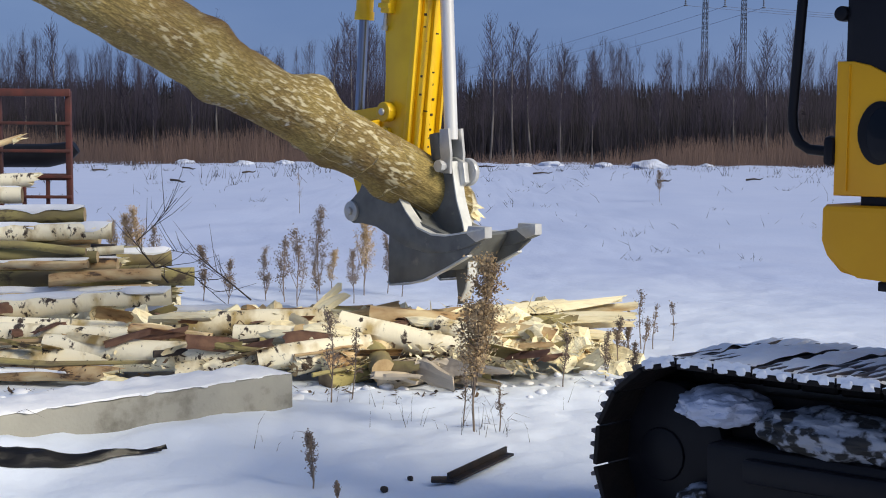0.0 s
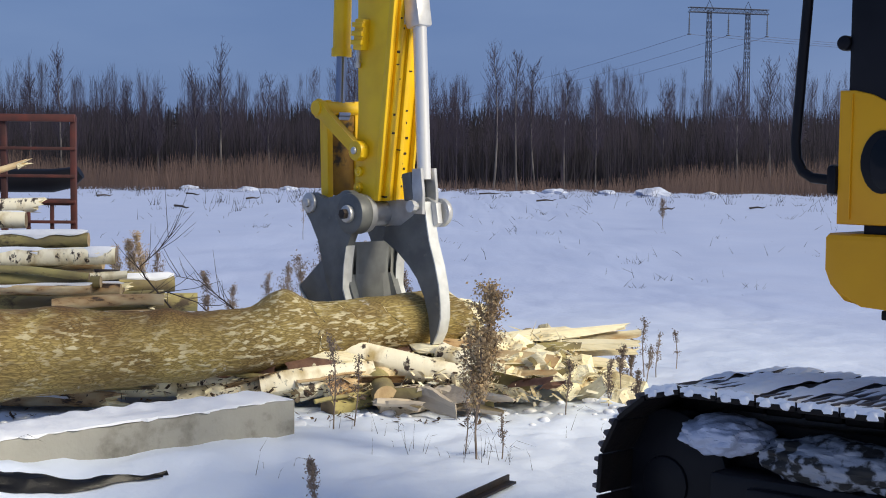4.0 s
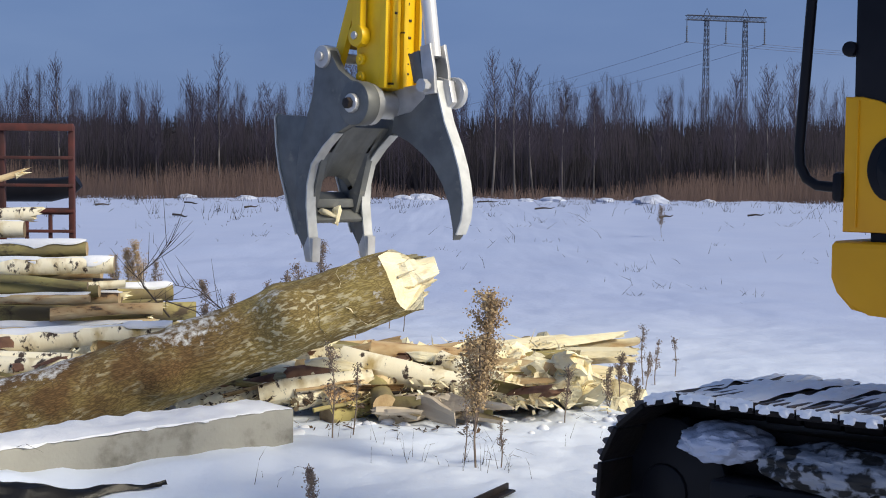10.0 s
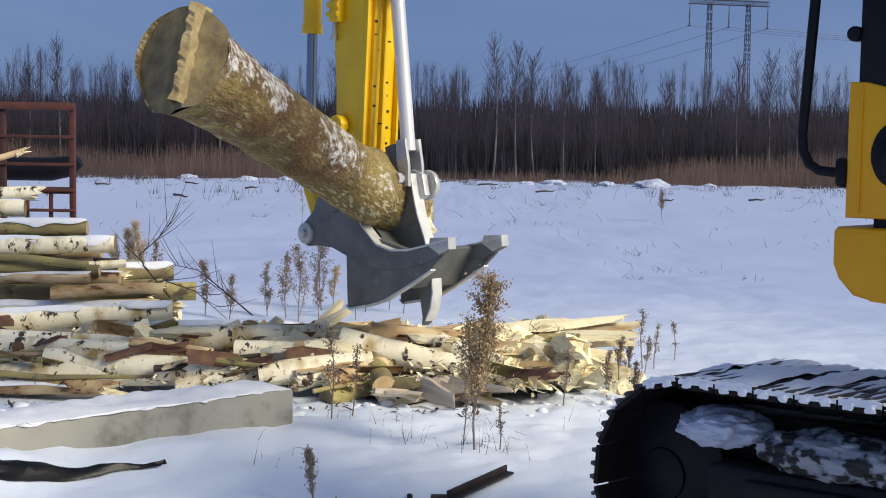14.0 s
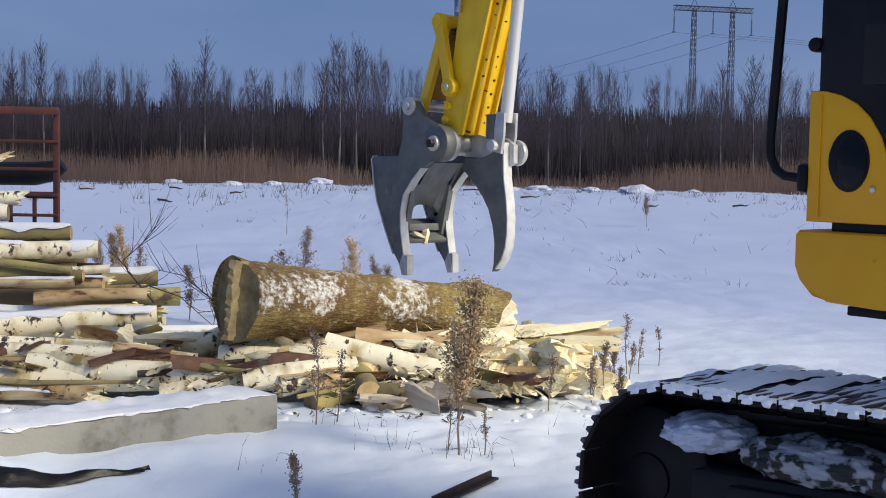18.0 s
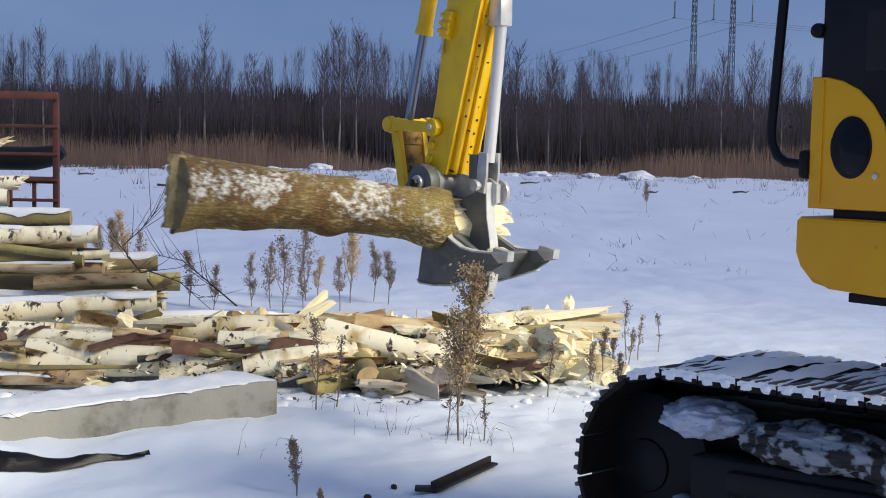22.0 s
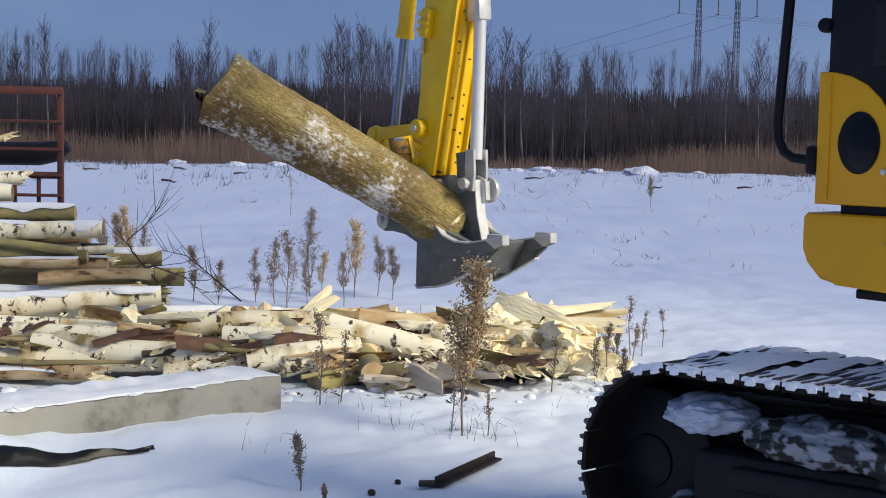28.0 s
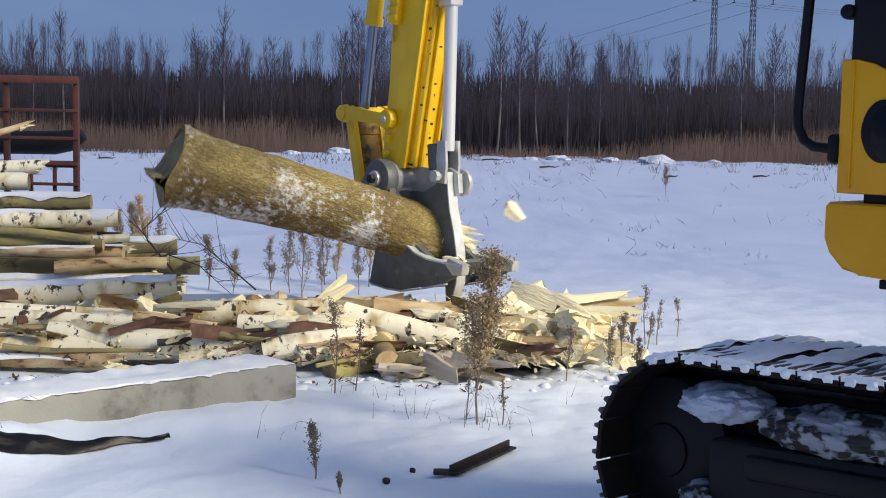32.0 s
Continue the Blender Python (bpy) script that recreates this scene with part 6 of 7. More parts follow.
# ---- loose things on the snow ----
def build_tarp():
    bm = bmesh.new()
    n = 60
    rows = []
    for j in range(n + 1):
        f = j / n
        x, y = -1.62 - 1.9 * f, 6.94 - 0.25 * math.sin(f * 2.2) - 0.65 * f
        w = 0.02 + 0.17 * f ** 0.7 + 0.05 * noise.noise(Vector((f * 6, 2, 0)))
        row = []
        for k in range(9):
            g = k / 8 - 0.5
            row.append(bm.verts.new((x + 0.03 * g, y + w * g * 1.6, ground_height(x, y + w * g * 1.6) + 0.012 + 0.05 * (1 - (2 * g) ** 2) * (0.6 + 0.7 * noise.noise(Vector((f * 9, g * 4, 7)))))))
        rows.append(row)
    for j in range(n):
        for k in range(8):
            bm.faces.new((rows[j][k], rows[j + 1][k], rows[j + 1][k + 1], rows[j][k + 1]))
    bmesh.ops.solidify(bm, geom=bm.faces, thickness=0.006)
    thing("plastic_sheet", "crumpled strip of black plastic sheet lying on the snow", "plastic sheet", bm=bm, mats=TARP)


build_tarp()


def build_angle_iron():
    bm = bmesh.new()
    z = ground_height(0.1, 6.6)
    a, b = Vector((0.0, 6.38, z + 0.02)), Vector((0.33, 6.92, z + 0.03))
    d = (b - a).normalized()
    s = d.cross(Vector((0, 0, 1))).normalized()
    for u, w in ((s, 0.05), (Vector((0, 0, 1)), 0.04)):
        q = d.cross(u).normalized() * 0.006
        vs = [bm.verts.new(p + c) for p in (a, b) for c in (q, u * w + q, u * w - q, -q)]
        for f in ((0, 1, 5, 4), (1, 2, 6, 5), (2, 3, 7, 6), (3, 0, 4, 7), (0, 3, 2, 1), (4, 5, 6, 7)):
            bm.faces.new([vs[i] for i in f])
    t = thing("angle_iron", "short dark rusty piece of angle iron in the snow", "angle iron", bm=bm, mats=IRON)
    bm = bmesh.new()
    box(bm, (-0.09, 6.39, z + 0.0), (0.03, 6.47, z + 0.02), 0.008)
    part("flat_end", bm, IRON, t)
    for x, y, r in ((-0.20, 6.5, 0.018), (-0.33, 6.28, 0.02), (0.44, 5.9, 0.015)):
        bm = bmesh.new()
        bmesh.ops.create_icosphere(bm, subdivisions=2, radius=r, matrix=Matrix.Translation((x, y, ground_height(x, y) + r * 0.5)))
        for v in bm.verts:
            v.co += Vector((noise.noise(v.co * 40), noise.noise(v.co * 40 + Vector((5, 0, 0))), 0)) * 0.008
        thing("clod", "small dark clod of earth on the snow", "clod", "clods on the snow", bm=bm, mats=IRON)


build_angle_iron()


def weed(x, y, h, seed, gold=False, bushy=1.0, lean=0.0, category="dry weed", label="dry brown weed stalk with seed heads standing in snow"):
    rng = random.Random(seed)
    z = ground_height(x, y)
    t = thing("dry_weed", label, category, "dry weeds", m=pose(x, y, z - 0.01))
    bm = bmesh.new()
    pts = [Vector((lean * h * f * f + 0.02 * h * math.sin(f * 5 + seed), 0.015 * h * math.sin(f * 4), h * f)) for f in (i / 6 for i in range(7))]
    tube(bm, pts, [0.0034 + 0.004 * h * (1 - i / 6) for i in range(7)], 5)
    sides = []
    for _ in range(int(2.2 * bushy)):      # side stems from low down
        f = rng.uniform(0.08, 0.4)
        i = min(int(f * 6), 5)
        p = pts[i].lerp(pts[i + 1], f * 6 - i)
        a, ln = rng.uniform(0, 6.283), h * rng.uniform(0.30, 0.55)
        q = p + Vector((math.cos(a) * ln * 0.26, math.sin(a) * ln * 0.26, ln * 0.95))
        tube(bm, [p, p.lerp(q, 0.5) + Vector((math.cos(a) * 0.05 * ln, 0, -0.03 * ln)), q], [0.0034, 0.003, 0.0016], 4)
        for u in (0.35, 0.55, 0.75):
            b = p.lerp(q, u)
            e = b + Vector((rng.uniform(-0.4, 0.4), rng.uniform(-0.4, 0.4), rng.uniform(0.4, 0.9))) * ln * 0.45
            tube(bm, [b, e], [0.0024, 0.0014], 3)
            sides.append((b, e))
        sides.append((p.lerp(q, 0.5), q))
    for _ in range(int(26 * bushy)):
        f = rng.uniform(0.35, 0.98)
        i = min(int(f * 6), 5)
        p = pts[i].lerp(pts[i + 1], f * 6 - i)
        a, ln = rng.uniform(0, 6.283), h * rng.uniform(0.08, 0.30) * (0.95 - 0.6 * f) * (0.8 + 0.3 * min(bushy, 1.0))
        q = p + Vector((math.cos(a) * ln * 0.75, math.sin(a) * ln * 0.75, ln * 0.75))
        tube(bm, [p, p.lerp(q, 0.5) + Vector((0, 0, -0.02 * ln)), q], [0.003, 0.0025, 0.0015], 3)
        sides.append((p, q))
    part("stem", bm, REED, t)
    V, F = [], []
    for p, q in sides + [(pts[4], pts[6])] * 6:
        for _ in range(int(19 * bushy) + 6):
            c = p.lerp(q, rng.uniform(0.15, 1.05)) + Vector((rng.gauss(0, 0.022), rng.gauss(0, 0.022), rng.gauss(0, 0.022))) * (h ** 0.7)
            s = rng.uniform(0.004, 0.012) * (0.6 + 0.6 * h)
            d = Vector((rng.uniform(-1, 1), rng.uniform(-1, 1), rng.uniform(-0.4, 1))).normalized() * s
            e = d.cross(Vector((rng.uniform(-1, 1), rng.uniform(-1, 1), 0.3))).normalized() * s * 0.6
            g = d.cross(e).normalized() * s * 0.4
            k = len(V)
            V += [c - d, c + e, c + d, c - e, c + g]
            F += [(k, k + 1, k + 4), (k + 1, k + 2, k + 4), (k + 2, k + 3, k + 4), (k + 3, k, k + 4), (k + 3, k + 2, k + 1, k)]
    tagged(part("seed_head", raw("seed_head", V, F, REED_GOLD if gold else REED), None, t), kind="stuff")
    return t


WEEDS_BY_THE_HEAP = (
    (0.17, 7.50, 1.06, 1, 2.4), (-0.78, 8.25, 0.62, 0, 0.6), (-0.66, 8.42, 0.5, 0, 0.4), (-0.70, 6.28, 0.30, 0, 0.9), (-0.55, 6.05, 0.12, 0, 0.5),
    (-1.55, 14.6, 1.02, 0, 1.3), (-1.35, 14.2, 0.55, 1, 1.0), (-0.98, 14.4, 0.92, 1, 1.5), (-0.72, 14.6, 0.72, 0, 1.2), (-0.55, 14.3, 0.62, 0, 1.2), (-1.08, 13.8, 0.6, 0, 1.1),
    (-2.10, 14.0, 0.60, 0, 1.0), (-1.85, 13.8, 0.72, 0, 1.0), (-1.62, 13.2, 0.85, 0, 1.1), (-2.75, 13.8, 0.62, 0, 1.3), (-2.45, 13.6, 0.5, 0, 1.0), (-1.45, 13.4, 0.5, 0, 0.9))
WEEDS_ROUND_ABOUT = (
    (1.70, 10.9, 0.52, 0, 0.45), (1.55, 10.5, 0.42, 0, 0.5), (1.82, 10.9, 0.40, 0, 0.4), (1.66, 10.4, 0.34, 0, 0.5), (2.05, 11.2, 0.36, 0, 0.35), (1.48, 10.2, 0.30, 0, 0.5), (1.30, 9.45, 0.42, 0, 0.8), (1.18, 9.2, 0.36, 0, 0.7),
    (1.38, 9.1, 0.30, 0, 0.7), (0.85, 9.0, 0.42, 0, 0.5), (-4.35, 16.5, 0.80, 1, 1.7), (-4.15, 16.4, 0.86, 1, 1.6), (-4.55, 16.6, 0.70, 1, 1.6), (-3.72, 15.5, 0.7, 0, 1.0),
    (6.45, 38.0, 1.0, 0, 1.5), (-3.75, 31.0, 1.0, 0, 0.4), (0.10, 7.75, 0.36, 0, 0.35), (0.32, 7.6, 0.3, 0, 0.35))
for i, (x, y, h, gold, bushy) in enumerate(WEEDS_BY_THE_HEAP + WEEDS_ROUND_ABOUT):
    weed(x, y, h, 500 + i, bool(gold), bushy, random.Random(i).uniform(-0.08, 0.08))


def build_grass():
    """Thin dry stalks and bent grasses that stick out of the snow, and sticks far out on the field."""
    rng = random.Random(31)
    V, F = [], []

    def stalk(a, b, w):
        k = len(V)
        u = (b - a).cross(Vector((0.3, 1, 0))).normalized() * w
        v = (b - a).cross(u).normalized() * w
        V.extend([a + u, a - u * 0.5 + v, a - u * 0.5 - v, b])
        F.extend([(k, k + 1, k + 3), (k + 1, k + 2, k + 3), (k + 2, k, k + 3)])
    for cx, cy, count, spread in ((0.14, 7.62, 16, 0.13), (-0.18, 7.70, 9, 0.16), (-0.55, 8.25, 7, 0.2), (0.42, 7.35, 6, 0.2), (1.15, 8.6, 8, 0.25), (-0.9, 7.2, 4, 0.3), (-2.2, 6.6, 3, 0.4)):
        for _ in range(count):             # tufts of bent stalks
            x, y = rng.gauss(cx, spread), rng.gauss(cy, spread * 0.8)
            a = Vector((x, y, ground_height(x, y) - 0.01))
            h, dx = rng.uniform(0.05, 0.26), rng.uniform(-0.7, 0.7)
            m1 = a + Vector((dx * 0.35 * h, rng.uniform(-0.2, 0.2) * h, h * 0.7))
            m2 = m1 + Vector((dx * 0.5 * h, 0, h * rng.uniform(0.0, 0.4)))
            stalk(a, m1.lerp(m2, 0.1), 0.0022)
            stalk(m1, m2, 0.0018)
            if rng.random() < 0.35:
                stalk(m2.lerp(m1, 0.05), m2 + Vector((dx * 0.2, 0, -rng.uniform(0.1, 0.4) * h)), 0.0015)
    for _ in range(230):                   # rough tufts towards the edge of the wood
        y = 48 + 26 * rng.random() ** 0.6
        x = rng.uniform(-0.40, 0.40) * y
        if fbm(x, y, 0.10, 21.0) < (0.10 if x > -8 else -0.15):
            continue
        for _ in range(rng.randint(3, 9)):
            a = Vector((x + rng.gauss(0, 0.16), y + rng.gauss(0, 0.3), ground_height(x, y) - 0.05))
            h = rng.uniform(0.15, 0.75)
            stalk(a, a + Vector((rng.uniform(-0.6, 0.6) * h, 0, h)), 0.011)
    for _ in range(560):                   # tufts and single stalks out on the field
        y = 17 + 60 * rng.random() ** 0.75
        x = rng.uniform(-0.38, 0.38) * y
        if fbm(x, y, 0.16, 12.0) < 0.0 and y < 66:
            continue
        tuft = rng.random() < 0.25 or y > 68
        for _ in range(rng.randint(5, 12) if tuft else 1):
            a = Vector((x + rng.gauss(0, 0.12), y + rng.gauss(0, 0.2), ground_height(x, y) - 0.05))
            h = (rng.uniform(0.08, 0.30) if tuft else rng.uniform(0.10, 0.5)) * (0.6 + y / 90)
            b = a + Vector((rng.uniform(-1.0, 1.0) * h, 0, h * rng.uniform(0.5, 1.0)))
            stalk(a, b, 0.004 + 0.00011 * y)
            if not tuft and rng.random() < 0.5:
                stalk(a.lerp(b, 0.6), b + Vector((rng.uniform(-0.6, 0.6) * h, 0, 0)), 0.003 + 0.00008 * y)
    tagged(new("dry_grass", raw("dry_grass", V, F, TWIG)), "thin dry stalks and twigs sticking out of the snow", "dry grass", kind="stuff")
    for x, y, ln, yaw, tilt in ((-13.5, 64, 1.4, -25, 12), (-11.0, 50, 1.3, -30, 14), (-9.4, 58, 1.2, 40, 6), (9.0, 52, 1.0, 10, 5), (4.5, 60, 1.6, 5, 4), (-17.5, 62, 1.3, 35, 8), (13.5, 55, 1.2, -10, 5), (2.0, 68, 2.0, 0, 4)):
        bm = bmesh.new()
        tube(bm, [(-ln * 0.3, 0, -0.05), (0, 0.03, 0.03), (ln * 0.18, 0.02, 0.02), (ln * 0.3, 0, 0.10)], [0.05, 0.045, 0.03, 0.012], 6)
        thing("fallen_branch", "dark fallen branch lying out on the snowy field", "branch", "branches on the field", m=pose(x, y, ground_height(x, y) + 0.10, 0, tilt, yaw), bm=bm, mats=TWIG)
    for x, y, r in ((11.6, 72, 0.85), (-3.0, 75, 0.50), (-1.8, 76, 0.75), (9.3, 75, 0.40), (-10, 75, 0.42), (-7.2, 76, 0.65), (-12.5, 75, 0.5), (-15.8, 74, 0.45), (15.5, 75, 0.36), (4.5, 75, 0.40), (6.2, 76, 0.6)):
        bm = bmesh.new()
        bmesh.ops.create_icosphere(bm, subdivisions=4, radius=1)
        for v in bm.verts:
            q = 1 + 0.3 * noise.fractal(v.co * 1.6 + Vector((x, y, 0)), 0.8, 2.1, 4)
            v.co = Vector((v.co.x * r * 1.3 * q, v.co.y * r * q, v.co.z * r * 0.55 * q))
        thing("snow_mound", "snow-covered mound at the edge of the wood", "snow mound", "mounds on the field", m=pose(x, y, ground_height(x, y)), bm=bm, mats=SNOW)


build_grass()


def build_branch(x, y, z, seed, pts, label):
    rng = random.Random(seed)
    bm, fine = bmesh.new(), bmesh.new()
    P = [Vector(p) for p in pts]
    tube(bm, P, [0.009 - 0.006 * i / (len(P) - 1) for i in range(len(P))], 6)
    for i in range(1, len(P)):
        for _ in range(4):
            a = P[i - 1].lerp(P[i], rng.random())
            d = (P[i] - P[i - 1]).normalized() + Vector((rng.uniform(-0.7, 0.7), rng.uniform(-0.4, 0.4), rng.uniform(-0.2, 0.8)))
            ln = rng.uniform(0.12, 0.40)
            tube(fine, [a, a + d * ln * 0.5, a + d * ln + Vector((0, 0, 0.04))], [0.0035, 0.0028, 0.0012], 4)
    t = thing("loose_branch", label, "branch", "loose branches", m=pose(x, y, z), bm=bm, mats=TWIG)
    tagged(part("twig", fine, TWIG, t), kind="stuff")


build_branch(-3.05, 12.0, 0.62, 1, ((0.35, -0.2, -0.18), (0.05, 0, 0.10), (0.0, 0, 0.2), (0.15, 0.05, 0.34), (0.38, 0.1, 0.62)), "thin bare dark branch caught in the stack")
build_branch(-2.5, 12.4, 0.40, 2, ((0.5, 0, -0.2), (0.2, 0, 0.05), (-0.05, 0, 0.25), (-0.3, 0, 0.30)), "thin bare twigs bent over beside the stack")
build_branch(-2.55, 11.8, 0.40, 3, ((-0.5, 0, 0.12), (-0.2, 0, 0.2), (0.1, 0, 0.1), (0.35, 0, -0.12)), "thin bare dark branch caught in the stack")


# ---- red rack behind the stack ----
def build_rack():
    t = thing("metal_rack", "rusty red barred metal rack standing behind the log stack", "rack", m=pose(-4.15, 13.5, 0))
    zs = (2.31, 1.98, 1.68, 1.40, 1.18, 0.98, 0.45)
    xs = (0.0, -0.24, -0.50, -0.76, -1.6, -2.4)
    for i, x in enumerate(xs):
        bm = bmesh.new()
        r = 0.030 if i in (0, 3) else 0.019
        box(bm, (x - r, -r, 0.0), (x + r, r, 2.33 if i in (0, 3) else 1.42), 0.004)
        part("post", bm, RUST, t)
    for i, z in enumerate(zs):
        bm = bmesh.new()
        r = 0.040 if i == 0 else 0.017
        box(bm, (-2.6, -0.036 - r * 0.6, z - r), (0.03, -0.034 + r * 0.6, z + r), 0.004)
        part("bar", bm, RUST, t)
    for x in (-1.0, -1.2, -1.4, -1.8, -2.0, -2.2):
        bm = bmesh.new()
        box(bm, (x - 0.011, -0.012, 0.0), (x + 0.011, 0.012, 1.40), 0.003)
        part("post", bm, RUST, t)
    bm = bmesh.new()
    box(bm, (-2.6, -0.03, 1.36), (-0.035, 0.22, 1.43), 0.01)
    part("deck", bm, RUST, t)
    bm = bmesh.new()
    tube(bm, [(-2.6, 1.5, 1.60), (-0.72, 1.5, 1.61), (-0.50, 1.5, 1.65), (-0.38, 1.5, 1.72)], [0.145, 0.145, 0.13, 0.08], 14)
    for x in (-2.2, -1.5):
        box(bm, (x - 0.05, 1.4, 0.0), (x + 0.05, 1.6, 1.55), 0.01)
    thing("dark_beam", "black rounded steel beam on supports behind the rack", "beam", m=pose(-4.15, 13.5, 0), bm=bm, mats=BLACK)


build_rack()


# ---- chips and snow that fly off the trunk ----
def build_flyers():
    rng = random.Random(91)
    out = []
    # place on the trunk, leaves at, place and time in the air, lands at
    for local, t0, air, at, land in (
            ((3.15, -0.05, 0.05), 5.75, (0.56, 10.3, 1.67), 6.0, (1.3, 10.2, 0.05)),
            ((2.86, -0.06, 0.06), 21.0, (1.38, 11.2, 0.85), 21.3, (1.15, 11.0, 0.05)),
            ((2.82, 0.05, 0.02), 21.2, (1.27, 11.2, 0.66), 21.7, (1.2, 11.3, 0.05)),
            ((3.88, -0.05, 0.02), 0.45, (0.68, 10.4, 0.61), 0.7, (1.1, 10.3, 0.05)),
            ((2.50, -0.05, 0.08), 31.75, (0.51, 10.7, 1.15), 32.0, None)):
        ln = rng.uniform(0.12, 0.2)
        ob = part("wood_chip", chunk_mesh(ln, ln * 0.7, ln * 0.55, 800 + len(out), False), WOOD, smooth=False)
        tagged(ob, "pale chip of wood flying off the broken trunk", "wood chip", "flying chips")
        out.append((ob, local, t0, air, at, land))
    for k in range(11):
        bm = bmesh.new()
        r = rng.uniform(0.005, 0.011)
        bmesh.ops.create_icosphere(bm, subdivisions=2, radius=r)
        for v in bm.verts:
            v.co = Vector((v.co.x * 1.7, v.co.y, v.co.z * 0.7)) * (1 + 0.35 * noise.noise(v.co * 60 + Vector((k, 0, 0))))
        ob = part("snow_flake", bm, SNOW_CAP)
        tagged(ob, "crumb of snow shaken off the trunk", "snow crumb", "snow crumbs")
        s = rng.uniform(0.2, 1.7)
        air = (-2.40 + rng.uniform(0, 1.2), 8.6 + 0.6 * rng.random(), 2.58 - rng.uniform(0, 0.5))
        out.append((ob, (s, -0.12, 0.20), 12.72 + 0.01 * k, air, 12.98 + 0.012 * k, (air[0] + rng.uniform(-0.5, 0.2), 8.62 + 0.12 * rng.random(), 0.02)))
    return out


FLYERS = build_flyers()
for k, (y, z, a) in enumerate(((-0.10, -0.84, 20), (-0.02, -0.86, 100))):
    part("wedged_wood", chunk_mesh(0.15, 0.07, 0.05, 850 + k, False), [WOOD, BIRCH], GRAB, "pale wood wedged in the web", m=pose(-0.47, y, z, 0, a, 90), smooth=False)


# ---- what moves ----
def motions():
    arm_rows = [       # time, place of the grab pin, lean of the arm, heading
        (0.0, -0.41, 10.47, 1.55, -9.4, 44.4),
        (0.5, -0.32, 10.61, 1.58, -7.4, 43.7),
        (1.0, -0.32, 10.57, 1.58, -7.7, 43.3),
        (1.5, -0.40, 10.54, 1.88, -6.3, 43.3),
        (2.0, -0.55, 10.14, 1.89, -9.6, 43.5),
        (2.5, -0.43, 9.85, 1.80, -15.2, 44.5),
        (4.5, -0.74, 10.33, 1.41, -7.3, 44.3),
        (5.0, -0.78, 10.36, 1.42, -6.3, 44.3),
        (5.5, -0.71, 10.45, 1.43, -6.2, 44.4),
        (6.0, -0.65, 10.52, 1.50, -5.6, 44.1),
        (6.5, -0.66, 10.53, 1.50, -5.5, 44.5),
        (7.0, -0.67, 10.53, 1.51, -4.9, 44.5),
        (7.5, -0.66, 10.52, 1.55, -4.8, 44.4),
        (8.0, -0.76, 10.43, 1.91, -3.0, 44.4),
        (8.5, -0.76, 10.08, 1.99, -6.8, 45.1),
        (9.0, -0.71, 10.15, 2.20, -5.6, 44.4),
        (9.5, -0.67, 9.86, 2.49, -6.7, 44.8),
        (10.0, -0.55, 9.40, 2.34, -14.6, 46.0),
        (10.5, -0.57, 9.44, 1.92, -18.1, 46.7),
        (11.0, -0.59, 9.52, 1.63, -18.7, 46.4),
        (11.5, -0.70, 9.65, 1.52, -16.3, 46.2),
        (12.0, -0.76, 9.70, 1.54, -14.8, 46.4),
        (12.5, -0.80, 9.75, 1.52, -13.2, 46.5),
        (13.0, -0.82, 9.72, 1.54, -13.0, 46.5),
        (13.5, -0.82, 9.76, 1.55, -13.6, 46.7),
        (14.0, -0.76, 9.86, 1.55, -13.3, 46.4),
        (14.5, -0.55, 10.06, 1.55, -13.3, 44.9),
        (16.5, 0.38, 11.75, 1.71, 0.5, 41.7),
        (17.0, 0.36, 11.80, 1.74, 1.3, 41.7),
        (17.5, 0.37, 11.80, 1.79, 1.6, 41.4),
        (18.0, 0.17, 11.44, 2.02, 0.1, 41.5),
        (18.5, 0.24, 11.02, 1.87, -7.9, 41.9),
        (19.0, 0.32, 11.02, 1.59, -10.2, 41.9),
        (19.5, 0.23, 11.16, 1.52, -7.6, 41.9),
        (20.0, 0.06, 11.40, 1.60, -1.6, 41.9),
        (20.5, 0.05, 11.46, 1.49, -1.8, 41.9),
        (21.0, 0.03, 11.43, 1.50, -1.3, 42.0),
        (21.5, 0.03, 11.43, 1.51, -1.4, 41.8),
        (22.0, 0.03, 11.56, 1.53, -0.7, 41.9),
        (22.5, 0.03, 11.50, 1.53, -0.6, 41.7),
        (23.0, 0.04, 11.48, 1.54, -0.5, 41.7),
        (23.5, 0.06, 11.47, 1.75, 0.5, 41.7),
        (24.0, 0.03, 11.36, 1.90, -0.8, 41.7),
        (24.5, -0.16, 10.74, 1.78, -7.6, 42.3),
        (25.0, -0.29, 10.40, 1.49, -11.7, 43.2),
        (25.5, -0.21, 10.61, 1.42, -10.4, 42.8),
        (27.5, -0.30, 11.02, 1.48, -5.1, 42.6),
        (28.0, -0.11, 11.31, 1.46, -5.6, 41.4),
        (28.5, -0.03, 11.47, 1.45, -5.7, 41.3),
        (29.0, -0.02, 11.38, 1.47, -6.1, 41.4),
        (29.5, -0.21, 11.21, 1.59, -7.5, 41.9),
        (30.0, -0.49, 10.80, 1.57, -7.7, 43.0),
        (30.5, -0.38, 10.97, 1.52, -7.8, 43.0),
        (31.0, -0.41, 10.97, 1.42, -8.2, 43.0),
        (31.5, -0.49, 10.95, 1.43, -6.4, 42.9),
        (32.0, -0.49, 10.89, 1.43, -5.9, 42.7),
    ]
